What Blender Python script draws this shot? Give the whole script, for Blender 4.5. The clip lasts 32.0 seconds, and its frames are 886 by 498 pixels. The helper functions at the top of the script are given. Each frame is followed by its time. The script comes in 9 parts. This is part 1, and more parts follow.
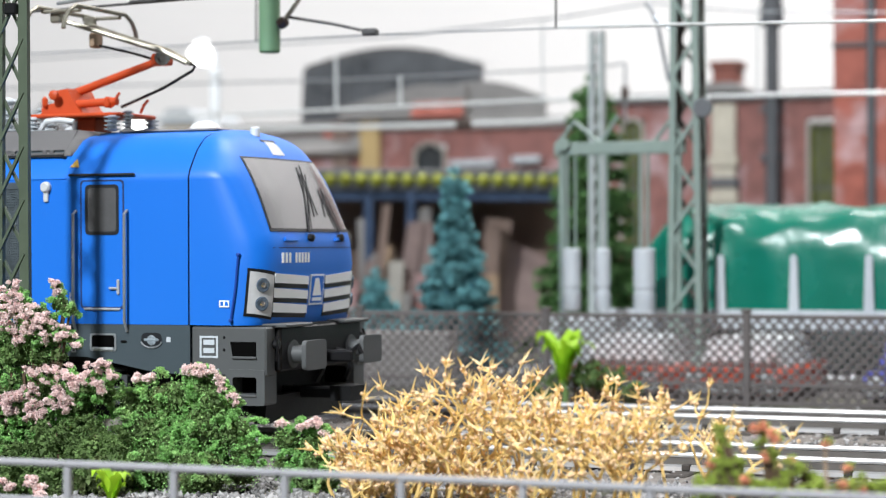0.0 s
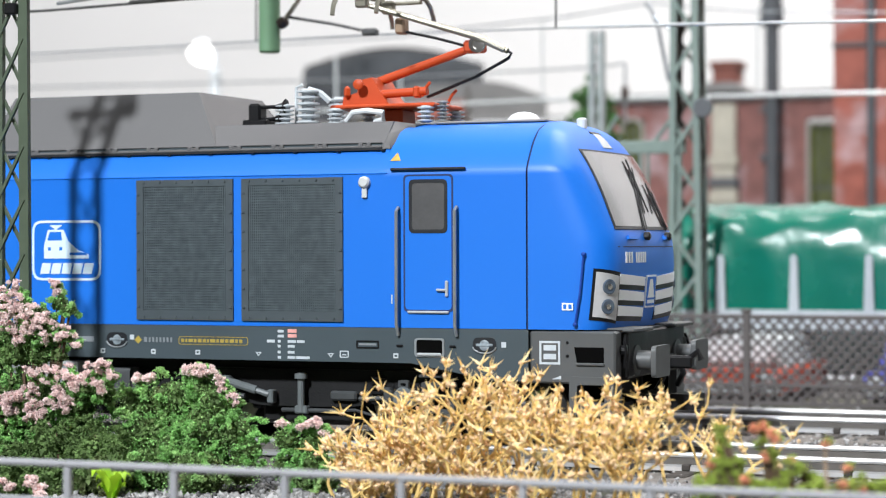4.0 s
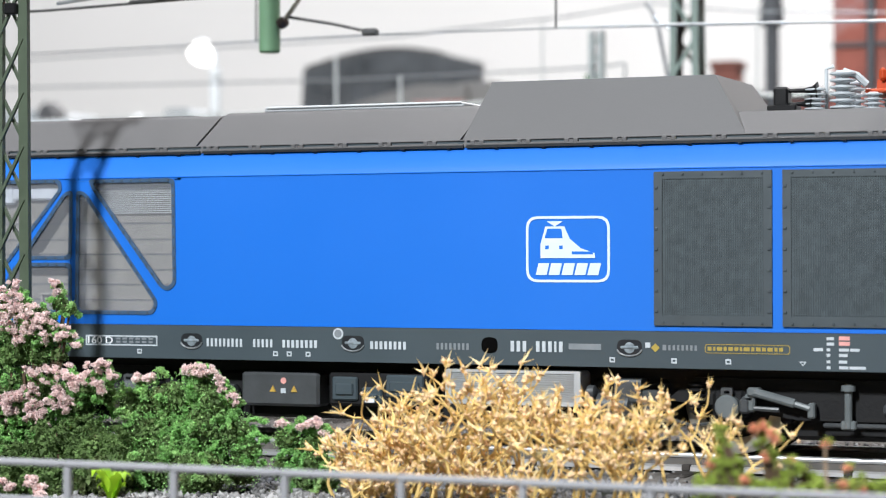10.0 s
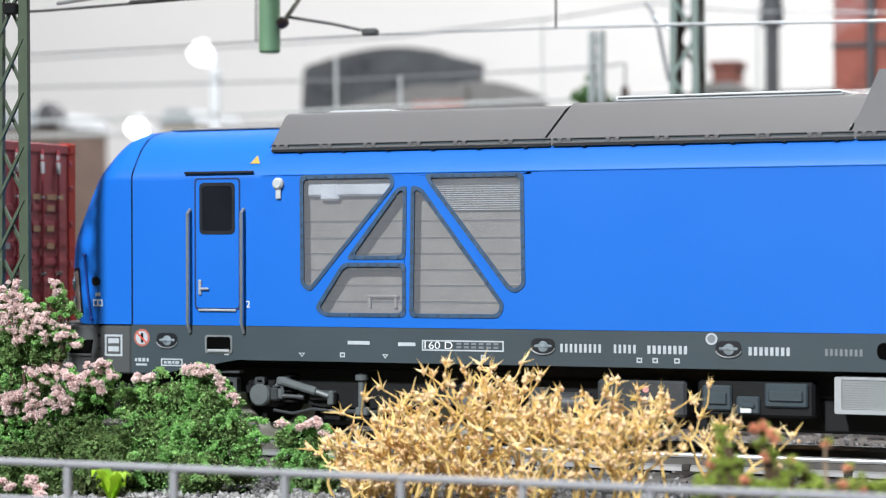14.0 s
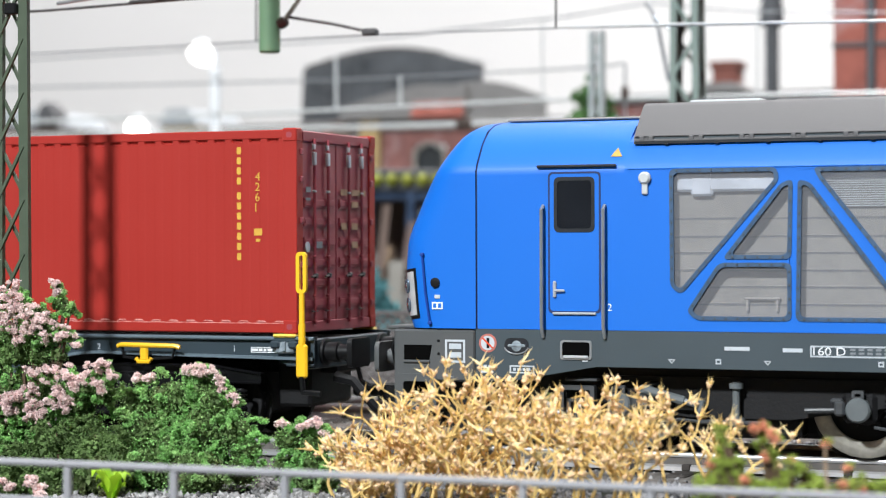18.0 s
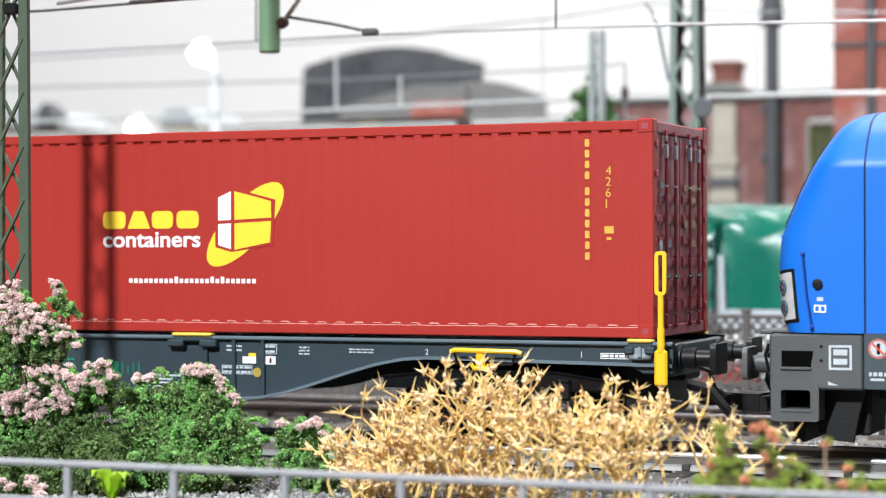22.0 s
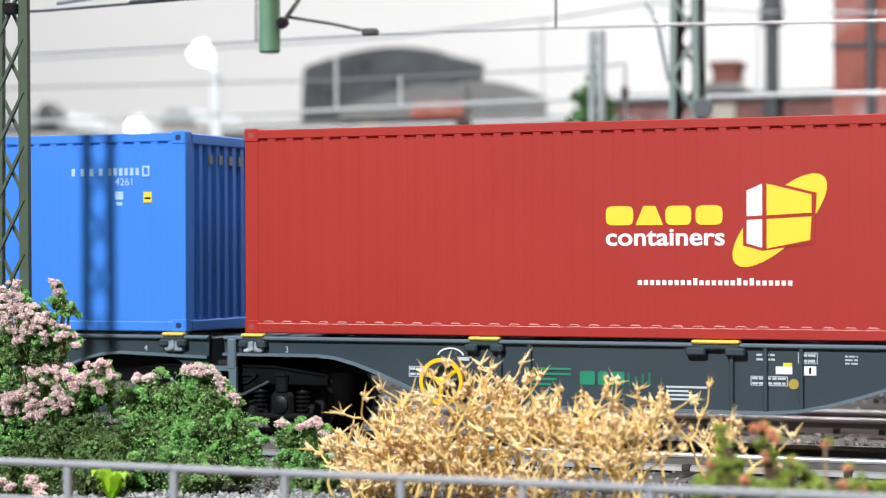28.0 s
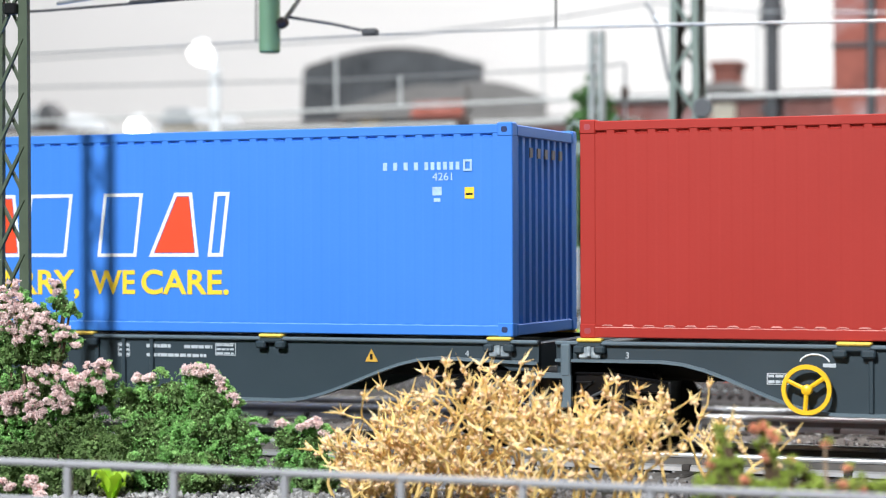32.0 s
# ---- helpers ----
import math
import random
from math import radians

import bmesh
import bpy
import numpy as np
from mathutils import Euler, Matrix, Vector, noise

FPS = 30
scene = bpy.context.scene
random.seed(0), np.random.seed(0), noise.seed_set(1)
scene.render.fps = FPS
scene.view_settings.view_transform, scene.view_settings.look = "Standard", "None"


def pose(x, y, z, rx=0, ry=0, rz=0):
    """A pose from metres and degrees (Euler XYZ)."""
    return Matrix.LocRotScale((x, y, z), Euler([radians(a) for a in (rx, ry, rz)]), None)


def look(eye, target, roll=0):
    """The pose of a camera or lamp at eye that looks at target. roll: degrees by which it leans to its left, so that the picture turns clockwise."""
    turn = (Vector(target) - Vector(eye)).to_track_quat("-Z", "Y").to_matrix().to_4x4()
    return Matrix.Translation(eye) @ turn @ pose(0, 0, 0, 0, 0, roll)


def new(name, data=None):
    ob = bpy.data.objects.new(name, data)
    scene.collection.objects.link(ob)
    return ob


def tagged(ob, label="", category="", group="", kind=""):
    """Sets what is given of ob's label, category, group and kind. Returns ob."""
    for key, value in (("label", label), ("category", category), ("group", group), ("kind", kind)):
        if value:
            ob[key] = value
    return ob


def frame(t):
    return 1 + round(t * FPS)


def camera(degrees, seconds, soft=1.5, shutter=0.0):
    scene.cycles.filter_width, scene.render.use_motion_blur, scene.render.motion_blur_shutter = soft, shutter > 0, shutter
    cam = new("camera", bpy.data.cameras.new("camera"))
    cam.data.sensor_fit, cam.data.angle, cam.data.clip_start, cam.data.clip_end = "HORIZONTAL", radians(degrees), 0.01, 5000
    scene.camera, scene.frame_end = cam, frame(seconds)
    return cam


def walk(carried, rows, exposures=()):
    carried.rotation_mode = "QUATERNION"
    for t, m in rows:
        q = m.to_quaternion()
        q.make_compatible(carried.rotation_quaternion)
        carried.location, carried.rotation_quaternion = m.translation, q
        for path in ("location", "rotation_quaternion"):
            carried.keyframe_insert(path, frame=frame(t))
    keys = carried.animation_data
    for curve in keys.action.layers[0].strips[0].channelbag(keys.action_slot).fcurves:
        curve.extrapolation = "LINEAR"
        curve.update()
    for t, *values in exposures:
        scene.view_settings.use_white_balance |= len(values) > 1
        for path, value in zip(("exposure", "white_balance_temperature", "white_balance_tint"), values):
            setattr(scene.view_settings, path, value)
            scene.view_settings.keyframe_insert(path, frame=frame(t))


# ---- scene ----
# A model railway at 1:87 on a table in a white room. Lengths below are written in millimetres and turned into metres by MM.
# x runs along the track in the train's way, y away from the camera, z = 0 is the top of the rails.
MM = 0.001

cam = camera(23.70, 32.0, soft=1.1)
EYE = (0.0, -289.04 * MM, 28.33 * MM)
YAW, PITCH, ROLL = -22.20, -0.07, -0.18
CAM_POSE = Matrix.Translation(EYE) @ pose(0, 0, 0, 90 + PITCH, 0, -(YAW)) @ pose(0, 0, 0, 0, 0, ROLL)
walk(cam, [(0.0, CAM_POSE), (32.0, CAM_POSE)], [(0.0, 0.0), (7.0, 0.0), (10.0, -0.04), (13.0, -0.04), (17.0, -0.03), (19.0, 0.06), (20.0, 0.13), (22.0, 0.12), (24.0, 0.05), (25.2, -0.03), (28.0, 0.0), (31.0, 0.05), (32.0, 0.05)])
cam.data.dof.use_dof = True
cam.data.dof.focus_distance = 0.292
cam.data.dof.aperture_fstop = 37.0

# ---------------------------------------------------------------- light
world = bpy.data.worlds.new("room_dark")
world.use_nodes = True
world.node_tree.nodes["Background"].inputs[0].default_value = (1, 1, 1, 1)
world.node_tree.nodes["Background"].inputs[1].default_value = 0.02
scene.world = world


def area_lamp(name, eye, target, watts, size, size_y=0.0, colour=(1, 1, 1)):
    data = bpy.data.lights.new(name, "AREA")
    data.energy, data.size, data.color = watts, size, colour
    data.shape = "RECTANGLE" if size_y else "DISK"
    if size_y:
        data.size_y = size_y
    ob = new(name, data)
    ob.matrix_world = look(eye, target)
    return ob


SPOT_EYE = (-0.23, -1.05, 0.78)
area_lamp("spot_light", SPOT_EYE, (-0.10, 0.0, 0.03), 27.0, 0.095, colour=(0.915, 0.965, 1.0))
# Two added fill lights: one for tops and cab fronts, one for the wall.
area_lamp("overhead_fill_light", (0.55, -0.35, 1.42), (0.55, -0.35, 0), 11.0, 1.4, 0.5, colour=(0.93, 0.97, 1.0))
area_lamp("wall_fill_light", (0.06, 0.62, 1.42), (-0.22, 1.2, 0.1), 37.0, 0.9, 0.15, colour=(1.0, 0.97, 0.955))


# ---------------------------------------------------------------- materials
def material(name, colour, rough=0.5, metal=0.0, var=0.12, size=4.0, bump=0.0, bump_size=0.6, coat=0.0, glow=0.0,
             alpha=1.0, thin=0.0, transmit=0.0, island=0.0, each=0.0, second=None, spot=0.5, gloss=0.5):
    """A procedural surface. size, bump_size: grain in mm. second: a colour of stains. island, each: change of value from
    piece to piece within a mesh and from object to object."""
    m = bpy.data.materials.new(name)
    m.use_nodes = True
    nt = m.node_tree
    n, link = nt.nodes, nt.links.new
    bsdf = n["Principled BSDF"]
    tex = n.new("ShaderNodeTexCoord")
    big, fine = n.new("ShaderNodeTexNoise"), n.new("ShaderNodeTexNoise")
    big.inputs["Scale"].default_value, big.inputs["Detail"].default_value = 1000 / size, 4
    fine.inputs["Scale"].default_value, fine.inputs["Detail"].default_value = 1000 / bump_size, 3
    link(tex.outputs["Object"], big.inputs["Vector"])
    link(tex.outputs["Object"], fine.inputs["Vector"])
    ramp = n.new("ShaderNodeMixRGB")
    ramp.inputs[1].default_value = (*[c * (1 - var) for c in colour], 1)
    ramp.inputs[2].default_value = (*[min(1, c * (1 + var)) for c in colour], 1)
    blend = n.new("ShaderNodeMath")
    blend.operation = "MULTIPLY_ADD"
    blend.inputs[1].default_value, blend.inputs[2].default_value = 0.35, 0.3
    link(fine.outputs["Fac"], blend.inputs[0])
    add = n.new("ShaderNodeMath")
    add.operation = "ADD"
    add.use_clamp = True
    shift = n.new("ShaderNodeMath")
    shift.operation = "MULTIPLY_ADD"
    shift.inputs[1].default_value, shift.inputs[2].default_value = 1.6, -0.78
    link(big.outputs["Fac"], shift.inputs[0])
    link(blend.outputs[0], add.inputs[0])
    link(shift.outputs[0], add.inputs[1])
    link(add.outputs[0], ramp.inputs[0])
    out = ramp.outputs[0]
    if second:
        stain = n.new("ShaderNodeTexNoise")
        stain.inputs["Scale"].default_value, stain.inputs["Detail"].default_value = 1000 / (size * 2.3), 6
        link(tex.outputs["Object"], stain.inputs["Vector"])
        edge = n.new("ShaderNodeValToRGB")
        edge.color_ramp.elements[0].position, edge.color_ramp.elements[1].position = spot, min(1.0, spot + 0.14)
        link(stain.outputs["Fac"], edge.inputs[0])
        mix = n.new("ShaderNodeMixRGB")
        mix.inputs[2].default_value = (*second, 1)
        link(edge.outputs[0], mix.inputs[0])
        link(out, mix.inputs[1])
        out = mix.outputs[0]
    for amount, node, socket in ((island, "ShaderNodeNewGeometry", "Random Per Island"), (each, "ShaderNodeObjectInfo", "Random")):
        if amount:
            src, hsv, val = n.new(node), n.new("ShaderNodeHueSaturation"), n.new("ShaderNodeMath")
            val.operation = "MULTIPLY_ADD"
            val.inputs[1].default_value, val.inputs[2].default_value = 2 * amount, 1 - amount
            link(src.outputs[socket], val.inputs[0])
            link(val.outputs[0], hsv.inputs["Value"])
            link(out, hsv.inputs["Color"])
            out = hsv.outputs[0]
    link(out, bsdf.inputs["Base Color"])
    wear_glint = n.new("ShaderNodeMath")
    wear_glint.operation = "MULTIPLY_ADD"
    wear_glint.inputs[1].default_value, wear_glint.inputs[2].default_value = 0.18 * (1 - metal * 0.4), max(0.02, rough - 0.09)
    link(big.outputs["Fac"], wear_glint.inputs[0])
    link(wear_glint.outputs[0], bsdf.inputs["Roughness"])
    bsdf.inputs["Metallic"].default_value = metal
    bsdf.inputs["Specular IOR Level"].default_value = gloss
    bsdf.inputs["Coat Weight"].default_value = coat
    bsdf.inputs["Coat Roughness"].default_value = 0.25
    bsdf.inputs["Alpha"].default_value = alpha
    bsdf.inputs["Transmission Weight"].default_value = transmit
    if glow:
        bsdf.inputs["Emission Color"].default_value = (*colour, 1)
        bsdf.inputs["Emission Strength"].default_value = glow
    if bump:
        relief = n.new("ShaderNodeBump")
        relief.inputs["Strength"].default_value, relief.inputs["Distance"].default_value = bump, bump_size * MM * 0.35
        link(fine.outputs["Fac"], relief.inputs["Height"])
        link(relief.outputs[0], bsdf.inputs["Normal"])
    if thin:
        veil, both = n.new("ShaderNodeBsdfTranslucent"), n.new("ShaderNodeMixShader")
        both.inputs[0].default_value = thin
        link(out, veil.inputs["Color"])
        link(bsdf.outputs[0], both.inputs[1])
        link(veil.outputs[0], both.inputs[2])
        link(both.outputs[0], n["Material Output"].inputs["Surface"])
    return m


BLUE = material("loco_blue_paint", (0.003, 0.140, 0.61), 0.46, var=0.03, size=30, bump=0.05, bump_size=0.25, gloss=0.45)
ROOF_GREY = material("roof_grey_paint", (0.105, 0.102, 0.105), 0.62, var=0.06, size=14, bump=0.10, bump_size=0.3)
SKIRT_GREY = material("skirt_grey_paint", (0.042, 0.060, 0.072), 0.55, var=0.08, size=9, bump=0.08, bump_size=0.3)
NOSE_GREY = material("buffer_beam_grey", (0.076, 0.080, 0.083), 0.5, var=0.08, size=9, bump=0.10, bump_size=0.3)
SEAL = material("window_seal_blue_grey", (0.040, 0.085, 0.16), 0.45, var=0.2, size=2)
BLACK = material("black_plastic", (0.006, 0.006, 0.007), 0.42, gloss=0.3, var=0.25, size=4, bump=0.12, bump_size=0.3)
# Black that paints the shade inside pockets and holes.
HOLE_SHADE = material("hole_shade_black", (0.002, 0.002, 0.002), 0.9, gloss=0.05)
WALKWAY = material("walkway_brown_grey", (0.26, 0.24, 0.22), 0.6, var=0.12, size=3)
GRILLE_BACK = material("grille_back_grey", (0.022, 0.027, 0.028), 0.7, var=0.2, size=2)
BOGIE = material("bogie_black", (0.008, 0.008, 0.009), 0.6, gloss=0.3, var=0.25, size=3, bump=0.25, bump_size=0.4)
DARK_LINE = material("seam_shadow_blue", (0.006, 0.022, 0.10), 0.6, var=0.1)
RUBBER = material("rubber_seal", (0.008, 0.010, 0.014), 0.45, var=0.2, size=3)
GRILLE = material("grille_grey", (0.060, 0.078, 0.090), 0.5, var=0.45, size=0.9, bump=0.35, bump_size=0.25)
GRILLE_FRAME = material("grille_frame_grey", (0.050, 0.064, 0.074), 0.48, var=0.1, size=3, bump=0.1)
WHITE = material("white_print", (0.80, 0.82, 0.84), 0.5, var=0.03)
PALE = material("worn_pale_print", (0.50, 0.54, 0.58), 0.55, var=0.1, size=0.8)
FAINT = material("faint_grey_print", (0.20, 0.22, 0.24), 0.55, var=0.1, size=0.8)
YELLOW = material("yellow_print", (0.86, 0.58, 0.035), 0.45, var=0.05)
YELLOW_PLASTIC = material("yellow_plastic", (0.88, 0.50, 0.018), 0.38, var=0.06, size=6, bump=0.06)
SPIGOT = material("pale_yellow_plastic", (0.88, 0.60, 0.10), 0.45, var=0.06, size=3)
DULL_RED = material("faded_red_print", (0.48, 0.15, 0.12), 0.5, var=0.1, size=0.8)
OLD_GOLD = material("faded_yellow_print", (0.38, 0.28, 0.05), 0.5, var=0.12, size=0.6)
RED_PRINT = material("red_print", (0.72, 0.065, 0.02), 0.45, var=0.05)
GREEN_PRINT = material("green_print", (0.006, 0.21, 0.115), 0.5, var=0.05)
FADED_SIGN = material("faded_warning_sign", (0.50, 0.32, 0.06), 0.5, var=0.35, size=0.9)
PRINT_BLUE = material("worn_blue_white_print", (0.38, 0.54, 0.74), 0.5, var=0.2, size=0.8)
EMBLEM = material("pale_blue_white_print", (0.62, 0.76, 0.88), 0.5, var=0.06, size=1.5)
GLOSS_BLACK = material("glossy_black_casting", (0.004, 0.004, 0.005), 0.32, gloss=0.3, var=0.2, size=3)
DARK_BROWN = material("dark_brown_steel", (0.045, 0.038, 0.030), 0.7, var=0.4, size=4)
CREAM = material("cream_stone", (0.50, 0.46, 0.38), 0.75, var=0.2, size=6, bump=0.3)
STEEL = material("bright_steel", (0.72, 0.70, 0.66), 0.26, metal=1.0, var=0.08, size=2, bump=0.05)
HANDRAIL = material("handrail_steel_grey", (0.33, 0.35, 0.37), 0.36, metal=0.5, var=0.12, size=2)
SILVER = material("silver_paint", (0.52, 0.54, 0.56), 0.38, metal=0.35, var=0.06, size=3)
NICKEL = material("nickel_wire", (0.25, 0.235, 0.19), 0.42, metal=0.6, var=0.2, size=2)
ORANGE = material("pantograph_orange", (0.46, 0.058, 0.012), 0.5, var=0.10, size=4, bump=0.08, gloss=0.35)
INSULATOR = material("insulator_pale_grey", (0.50, 0.535, 0.565), 0.4, var=0.08, size=2)
BROWN_INSULATOR = material("insulator_brown", (0.045, 0.028, 0.022), 0.35, var=0.2, size=2)
CAB_GLASS = material("cab_window_glass", (0.052, 0.053, 0.058), 0.10, var=0.15, size=7, coat=1.0)
# Greyer than the rear door glass: a bright reflection painted in.
DOOR_GLASS = material("door_glass_reflection_grey", (0.085, 0.085, 0.088), 0.16, var=0.25, size=6, coat=0.3)
DARK_GLASS = material("dark_door_glass", (0.008, 0.010, 0.014), 0.1, var=0.2, size=6, coat=0.4)
# The grey tint puts a haze of reflections on the clear panes.
CLEAR = material("hazed_side_glazing", (0.32, 0.33, 0.36), 0.08, var=0.04, alpha=0.20, coat=0.5)
LENS = material("headlight_lens", (0.46, 0.46, 0.47), 0.12, var=0.12, size=1.5, coat=0.6)
LENS_DARK = material("headlight_reflector", (0.16, 0.21, 0.28), 0.15, metal=0.6, var=0.2, size=1.0)
MACHINE = material("engine_room_grey", (0.20, 0.185, 0.17), 0.5, var=0.25, size=5, bump=0.1)
MACHINE_DARK = material("engine_room_dark", (0.10, 0.10, 0.11), 0.6, var=0.2, size=4)
# Pale blue that paints the bright light in the upper panes.
PANE_GLEAM = material("bluish_gleam_grey", (0.52, 0.55, 0.62), 0.4, var=0.3, size=5)
RADIATOR = material("radiator_silver", (0.55, 0.56, 0.57), 0.42, metal=0.3, var=0.06, size=3)
RED_BOX = material("container_red_paint", (0.345, 0.022, 0.015), 0.5, gloss=0.35, var=0.05, size=22, bump=0.08, bump_size=0.35)
MAROON = material("door_end_maroon", (0.31, 0.050, 0.066), 0.46, var=0.10, size=12, bump=0.08, bump_size=0.35)
# Pale red for the painted rail glint and for faded prints.
PALE_RED = material("pale_red_glint_and_print", (0.72, 0.34, 0.31), 0.5, var=0.25, size=1.5)
DOOR_PRINT = material("faded_door_print", (0.36, 0.22, 0.13), 0.5, var=0.2, size=1.0)
# Blue of the highlight painted on the rail edge.
GLINT_BLUE = material("edge_glint_blue", (0.22, 0.45, 0.88), 0.5, var=0.2, size=1.5)
WHEEL_STEEL = material("worn_wheel_steel", (0.42, 0.40, 0.35), 0.38, metal=0.6, var=0.35, size=2)
DARK_STEEL = material("dark_wheel_steel", (0.10, 0.10, 0.10), 0.4, metal=0.6, var=0.2)
BLUE_BOX = material("container_blue_paint", (0.040, 0.200, 0.68), 0.48, var=0.03, size=22, bump=0.07, bump_size=0.35)
SLATE = material("wagon_slate_blue", (0.025, 0.041, 0.053), 0.46, var=0.08, size=10, bump=0.08, bump_size=0.3)
BRACKET = material("scuffed_bracket_grey", (0.22, 0.26, 0.29), 0.4, var=0.6, size=0.9, second=(0.5, 0.55, 0.58), spot=0.52)
# Lighter slate: the flanges' highlight in colour, and the hanging step's own grey.
SLATE_EDGE = material("flange_highlight_and_step_grey", (0.115, 0.155, 0.185), 0.36, var=0.10, size=8)
MAST_GREEN = material("mast_green_paint", (0.062, 0.084, 0.054), 0.5, var=0.14, size=3, bump=0.12)
POST_GREEN = material("post_green_paint", (0.15, 0.28, 0.16), 0.48, var=0.08, size=4, bump=0.1)
MAST_PALE = material("far_mast_green_grey", (0.18, 0.235, 0.21), 0.5, var=0.12, size=3)
MAST_LIGHT = material("pale_mast_grey", (0.33, 0.36, 0.36), 0.5, var=0.1, size=3)
WIRE_DARK = material("contact_wire_dark", (0.10, 0.10, 0.10), 0.4, metal=0.4, var=0.1)
WIRE_PALE = material("contact_wire_pale", (0.62, 0.64, 0.64), 0.35, metal=0.3, var=0.06)
RAIL_TOP = material("rail_steel", (0.50, 0.50, 0.51), 0.34, metal=0.6, var=0.12, size=5)
# Darker than head and foot: shade below the rail head, painted.
RAIL_WEB = material("rail_web_shade", (0.13, 0.12, 0.11), 0.5, metal=0.3, var=0.2, size=3)
SLEEPER = material("sleeper_dark_brown", (0.055, 0.049, 0.045), 0.85, gloss=0.15, var=0.3, size=2, bump=0.35, bump_size=0.3, each=0.15)
BALLAST = material("ballast_grey_brown", (0.17, 0.155, 0.142), 0.9, gloss=0.15, var=0.45, size=1.2, bump=0.9, bump_size=0.7, second=(0.10, 0.092, 0.085), spot=0.5)
STONES = material("ballast_stones", (0.23, 0.225, 0.225), 0.75, var=0.25, size=0.8, bump=0.3, island=0.75)
EARTH = material("layout_ground", (0.085, 0.080, 0.062), 0.9, var=0.4, size=5, bump=0.9, bump_size=1.0, second=(0.05, 0.085, 0.03), spot=0.55)
RAILING = material("railing_grey_plastic", (0.29, 0.29, 0.31), 0.5, var=0.06, size=5, bump=0.08)
FENCE = material("fence_brown_grey", (0.095, 0.082, 0.080), 0.6, var=0.14, size=3, bump=0.15)
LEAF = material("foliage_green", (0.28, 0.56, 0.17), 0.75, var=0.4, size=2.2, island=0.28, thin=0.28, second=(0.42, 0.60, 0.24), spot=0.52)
# Green of dark tufts, and shade put into inner and low leaves.
LEAF_DARK = material("foliage_dark_and_shaded", (0.13, 0.215, 0.065), 0.8, var=0.35, size=3, island=0.3, thin=0.2, second=(0.12, 0.095, 0.05), spot=0.57)
PINK = material("blossom_pink", (0.93, 0.74, 0.72), 0.75, var=0.08, size=3, island=0.12, thin=0.35, second=(0.88, 0.76, 0.71), spot=0.55)
TWIG = material("twig_brown", (0.09, 0.055, 0.03), 0.8, var=0.25, size=2)
GOLD = material("dry_shrub_gold", (0.75, 0.52, 0.185), 0.6, var=0.22, size=3.5, island=0.16)
GOLD_PALE = material("dry_shrub_pale_straw", (0.80, 0.64, 0.34), 0.6, var=0.2, size=3.5, island=0.14)
GOLD_BUD = material("dry_shrub_bud", (0.80, 0.55, 0.32), 0.65, var=0.22, size=3, island=0.22)
OLIVE = material("foliage_olive", (0.37, 0.47, 0.09), 0.75, var=0.25, size=4, island=0.25, thin=0.4, second=(0.42, 0.42, 0.12), spot=0.55)
CORAL = material("blossom_coral", (0.78, 0.36, 0.22), 0.7, var=0.2, size=3, island=0.2, thin=0.3)
LIME = material("leaf_lime", (0.36, 0.60, 0.03), 0.5, var=0.18, size=2, thin=0.35)
WEIGHT_WHITE = material("weight_pale_grey", (0.42, 0.45, 0.48), 0.5, var=0.08, size=5)
TEAL = material("spruce_teal", (0.115, 0.30, 0.325), 0.8, var=0.3, size=5, island=0.45, thin=0.2)
HEDGE = material("conifer_green", (0.075, 0.17, 0.05), 0.8, var=0.3, size=6, island=0.4, thin=0.2)
BRICK = material("brick_red", (0.20, 0.068, 0.050), 0.75, var=0.35, size=9, bump=0.35, bump_size=0.8, each=0.14, second=(0.16, 0.115, 0.11), spot=0.48)
BRICK_LILAC = material("brick_lilac_weathered", (0.235, 0.10, 0.088), 0.75, var=0.4, size=7, bump=0.35, bump_size=0.8, second=(0.42, 0.29, 0.30), spot=0.50)
BRICK_PINK = material("brick_pink_weathered", (0.32, 0.092, 0.066), 0.75, var=0.4, size=7, bump=0.35, bump_size=0.8, second=(0.48, 0.31, 0.31), spot=0.52)
STONE = material("pale_stone", (0.33, 0.31, 0.28), 0.75, var=0.15, size=6, bump=0.3)
SLATE_ROOF = material("slate_roof_grey", (0.105, 0.105, 0.112), 0.65, var=0.2, size=8, bump=0.25, bump_size=0.9)
ROOF_PALE = material("pale_roof_grey", (0.22, 0.21, 0.205), 0.65, var=0.15, size=10, bump=0.2)
DARK_PANE = material("dark_window_pane", (0.030, 0.034, 0.036), 0.15, var=0.3, size=6, coat=0.3)
OLIVE_PANE = material("olive_window_pane", (0.085, 0.095, 0.022), 0.25, var=0.4, size=4)
IRON = material("iron_grey", (0.085, 0.09, 0.10), 0.5, var=0.15, size=5)
PILLAR_BLUE = material("pillar_blue", (0.035, 0.06, 0.115), 0.5, var=0.2, size=5)
HALL_PANE = material("grey_hall_glazing", (0.085, 0.09, 0.098), 0.3, var=0.4, size=12)
LIMEBALL = material("yellow_green_plastic", (0.21, 0.225, 0.02), 0.55, var=0.15, size=4)
TARP = material("tarp_green", (0.002, 0.135, 0.09), 0.26, var=0.10, size=9, bump=0.15, bump_size=9.0, coat=0.15)
WHITE_PLASTIC = material("white_plastic", (0.60, 0.62, 0.64), 0.45, var=0.06, size=5)
GREY_PLASTIC = material("pale_grey_plastic", (0.50, 0.52, 0.53), 0.5, var=0.08, size=5)
CAR_RED = material("car_red", (0.60, 0.075, 0.03), 0.3, var=0.06, coat=0.4)
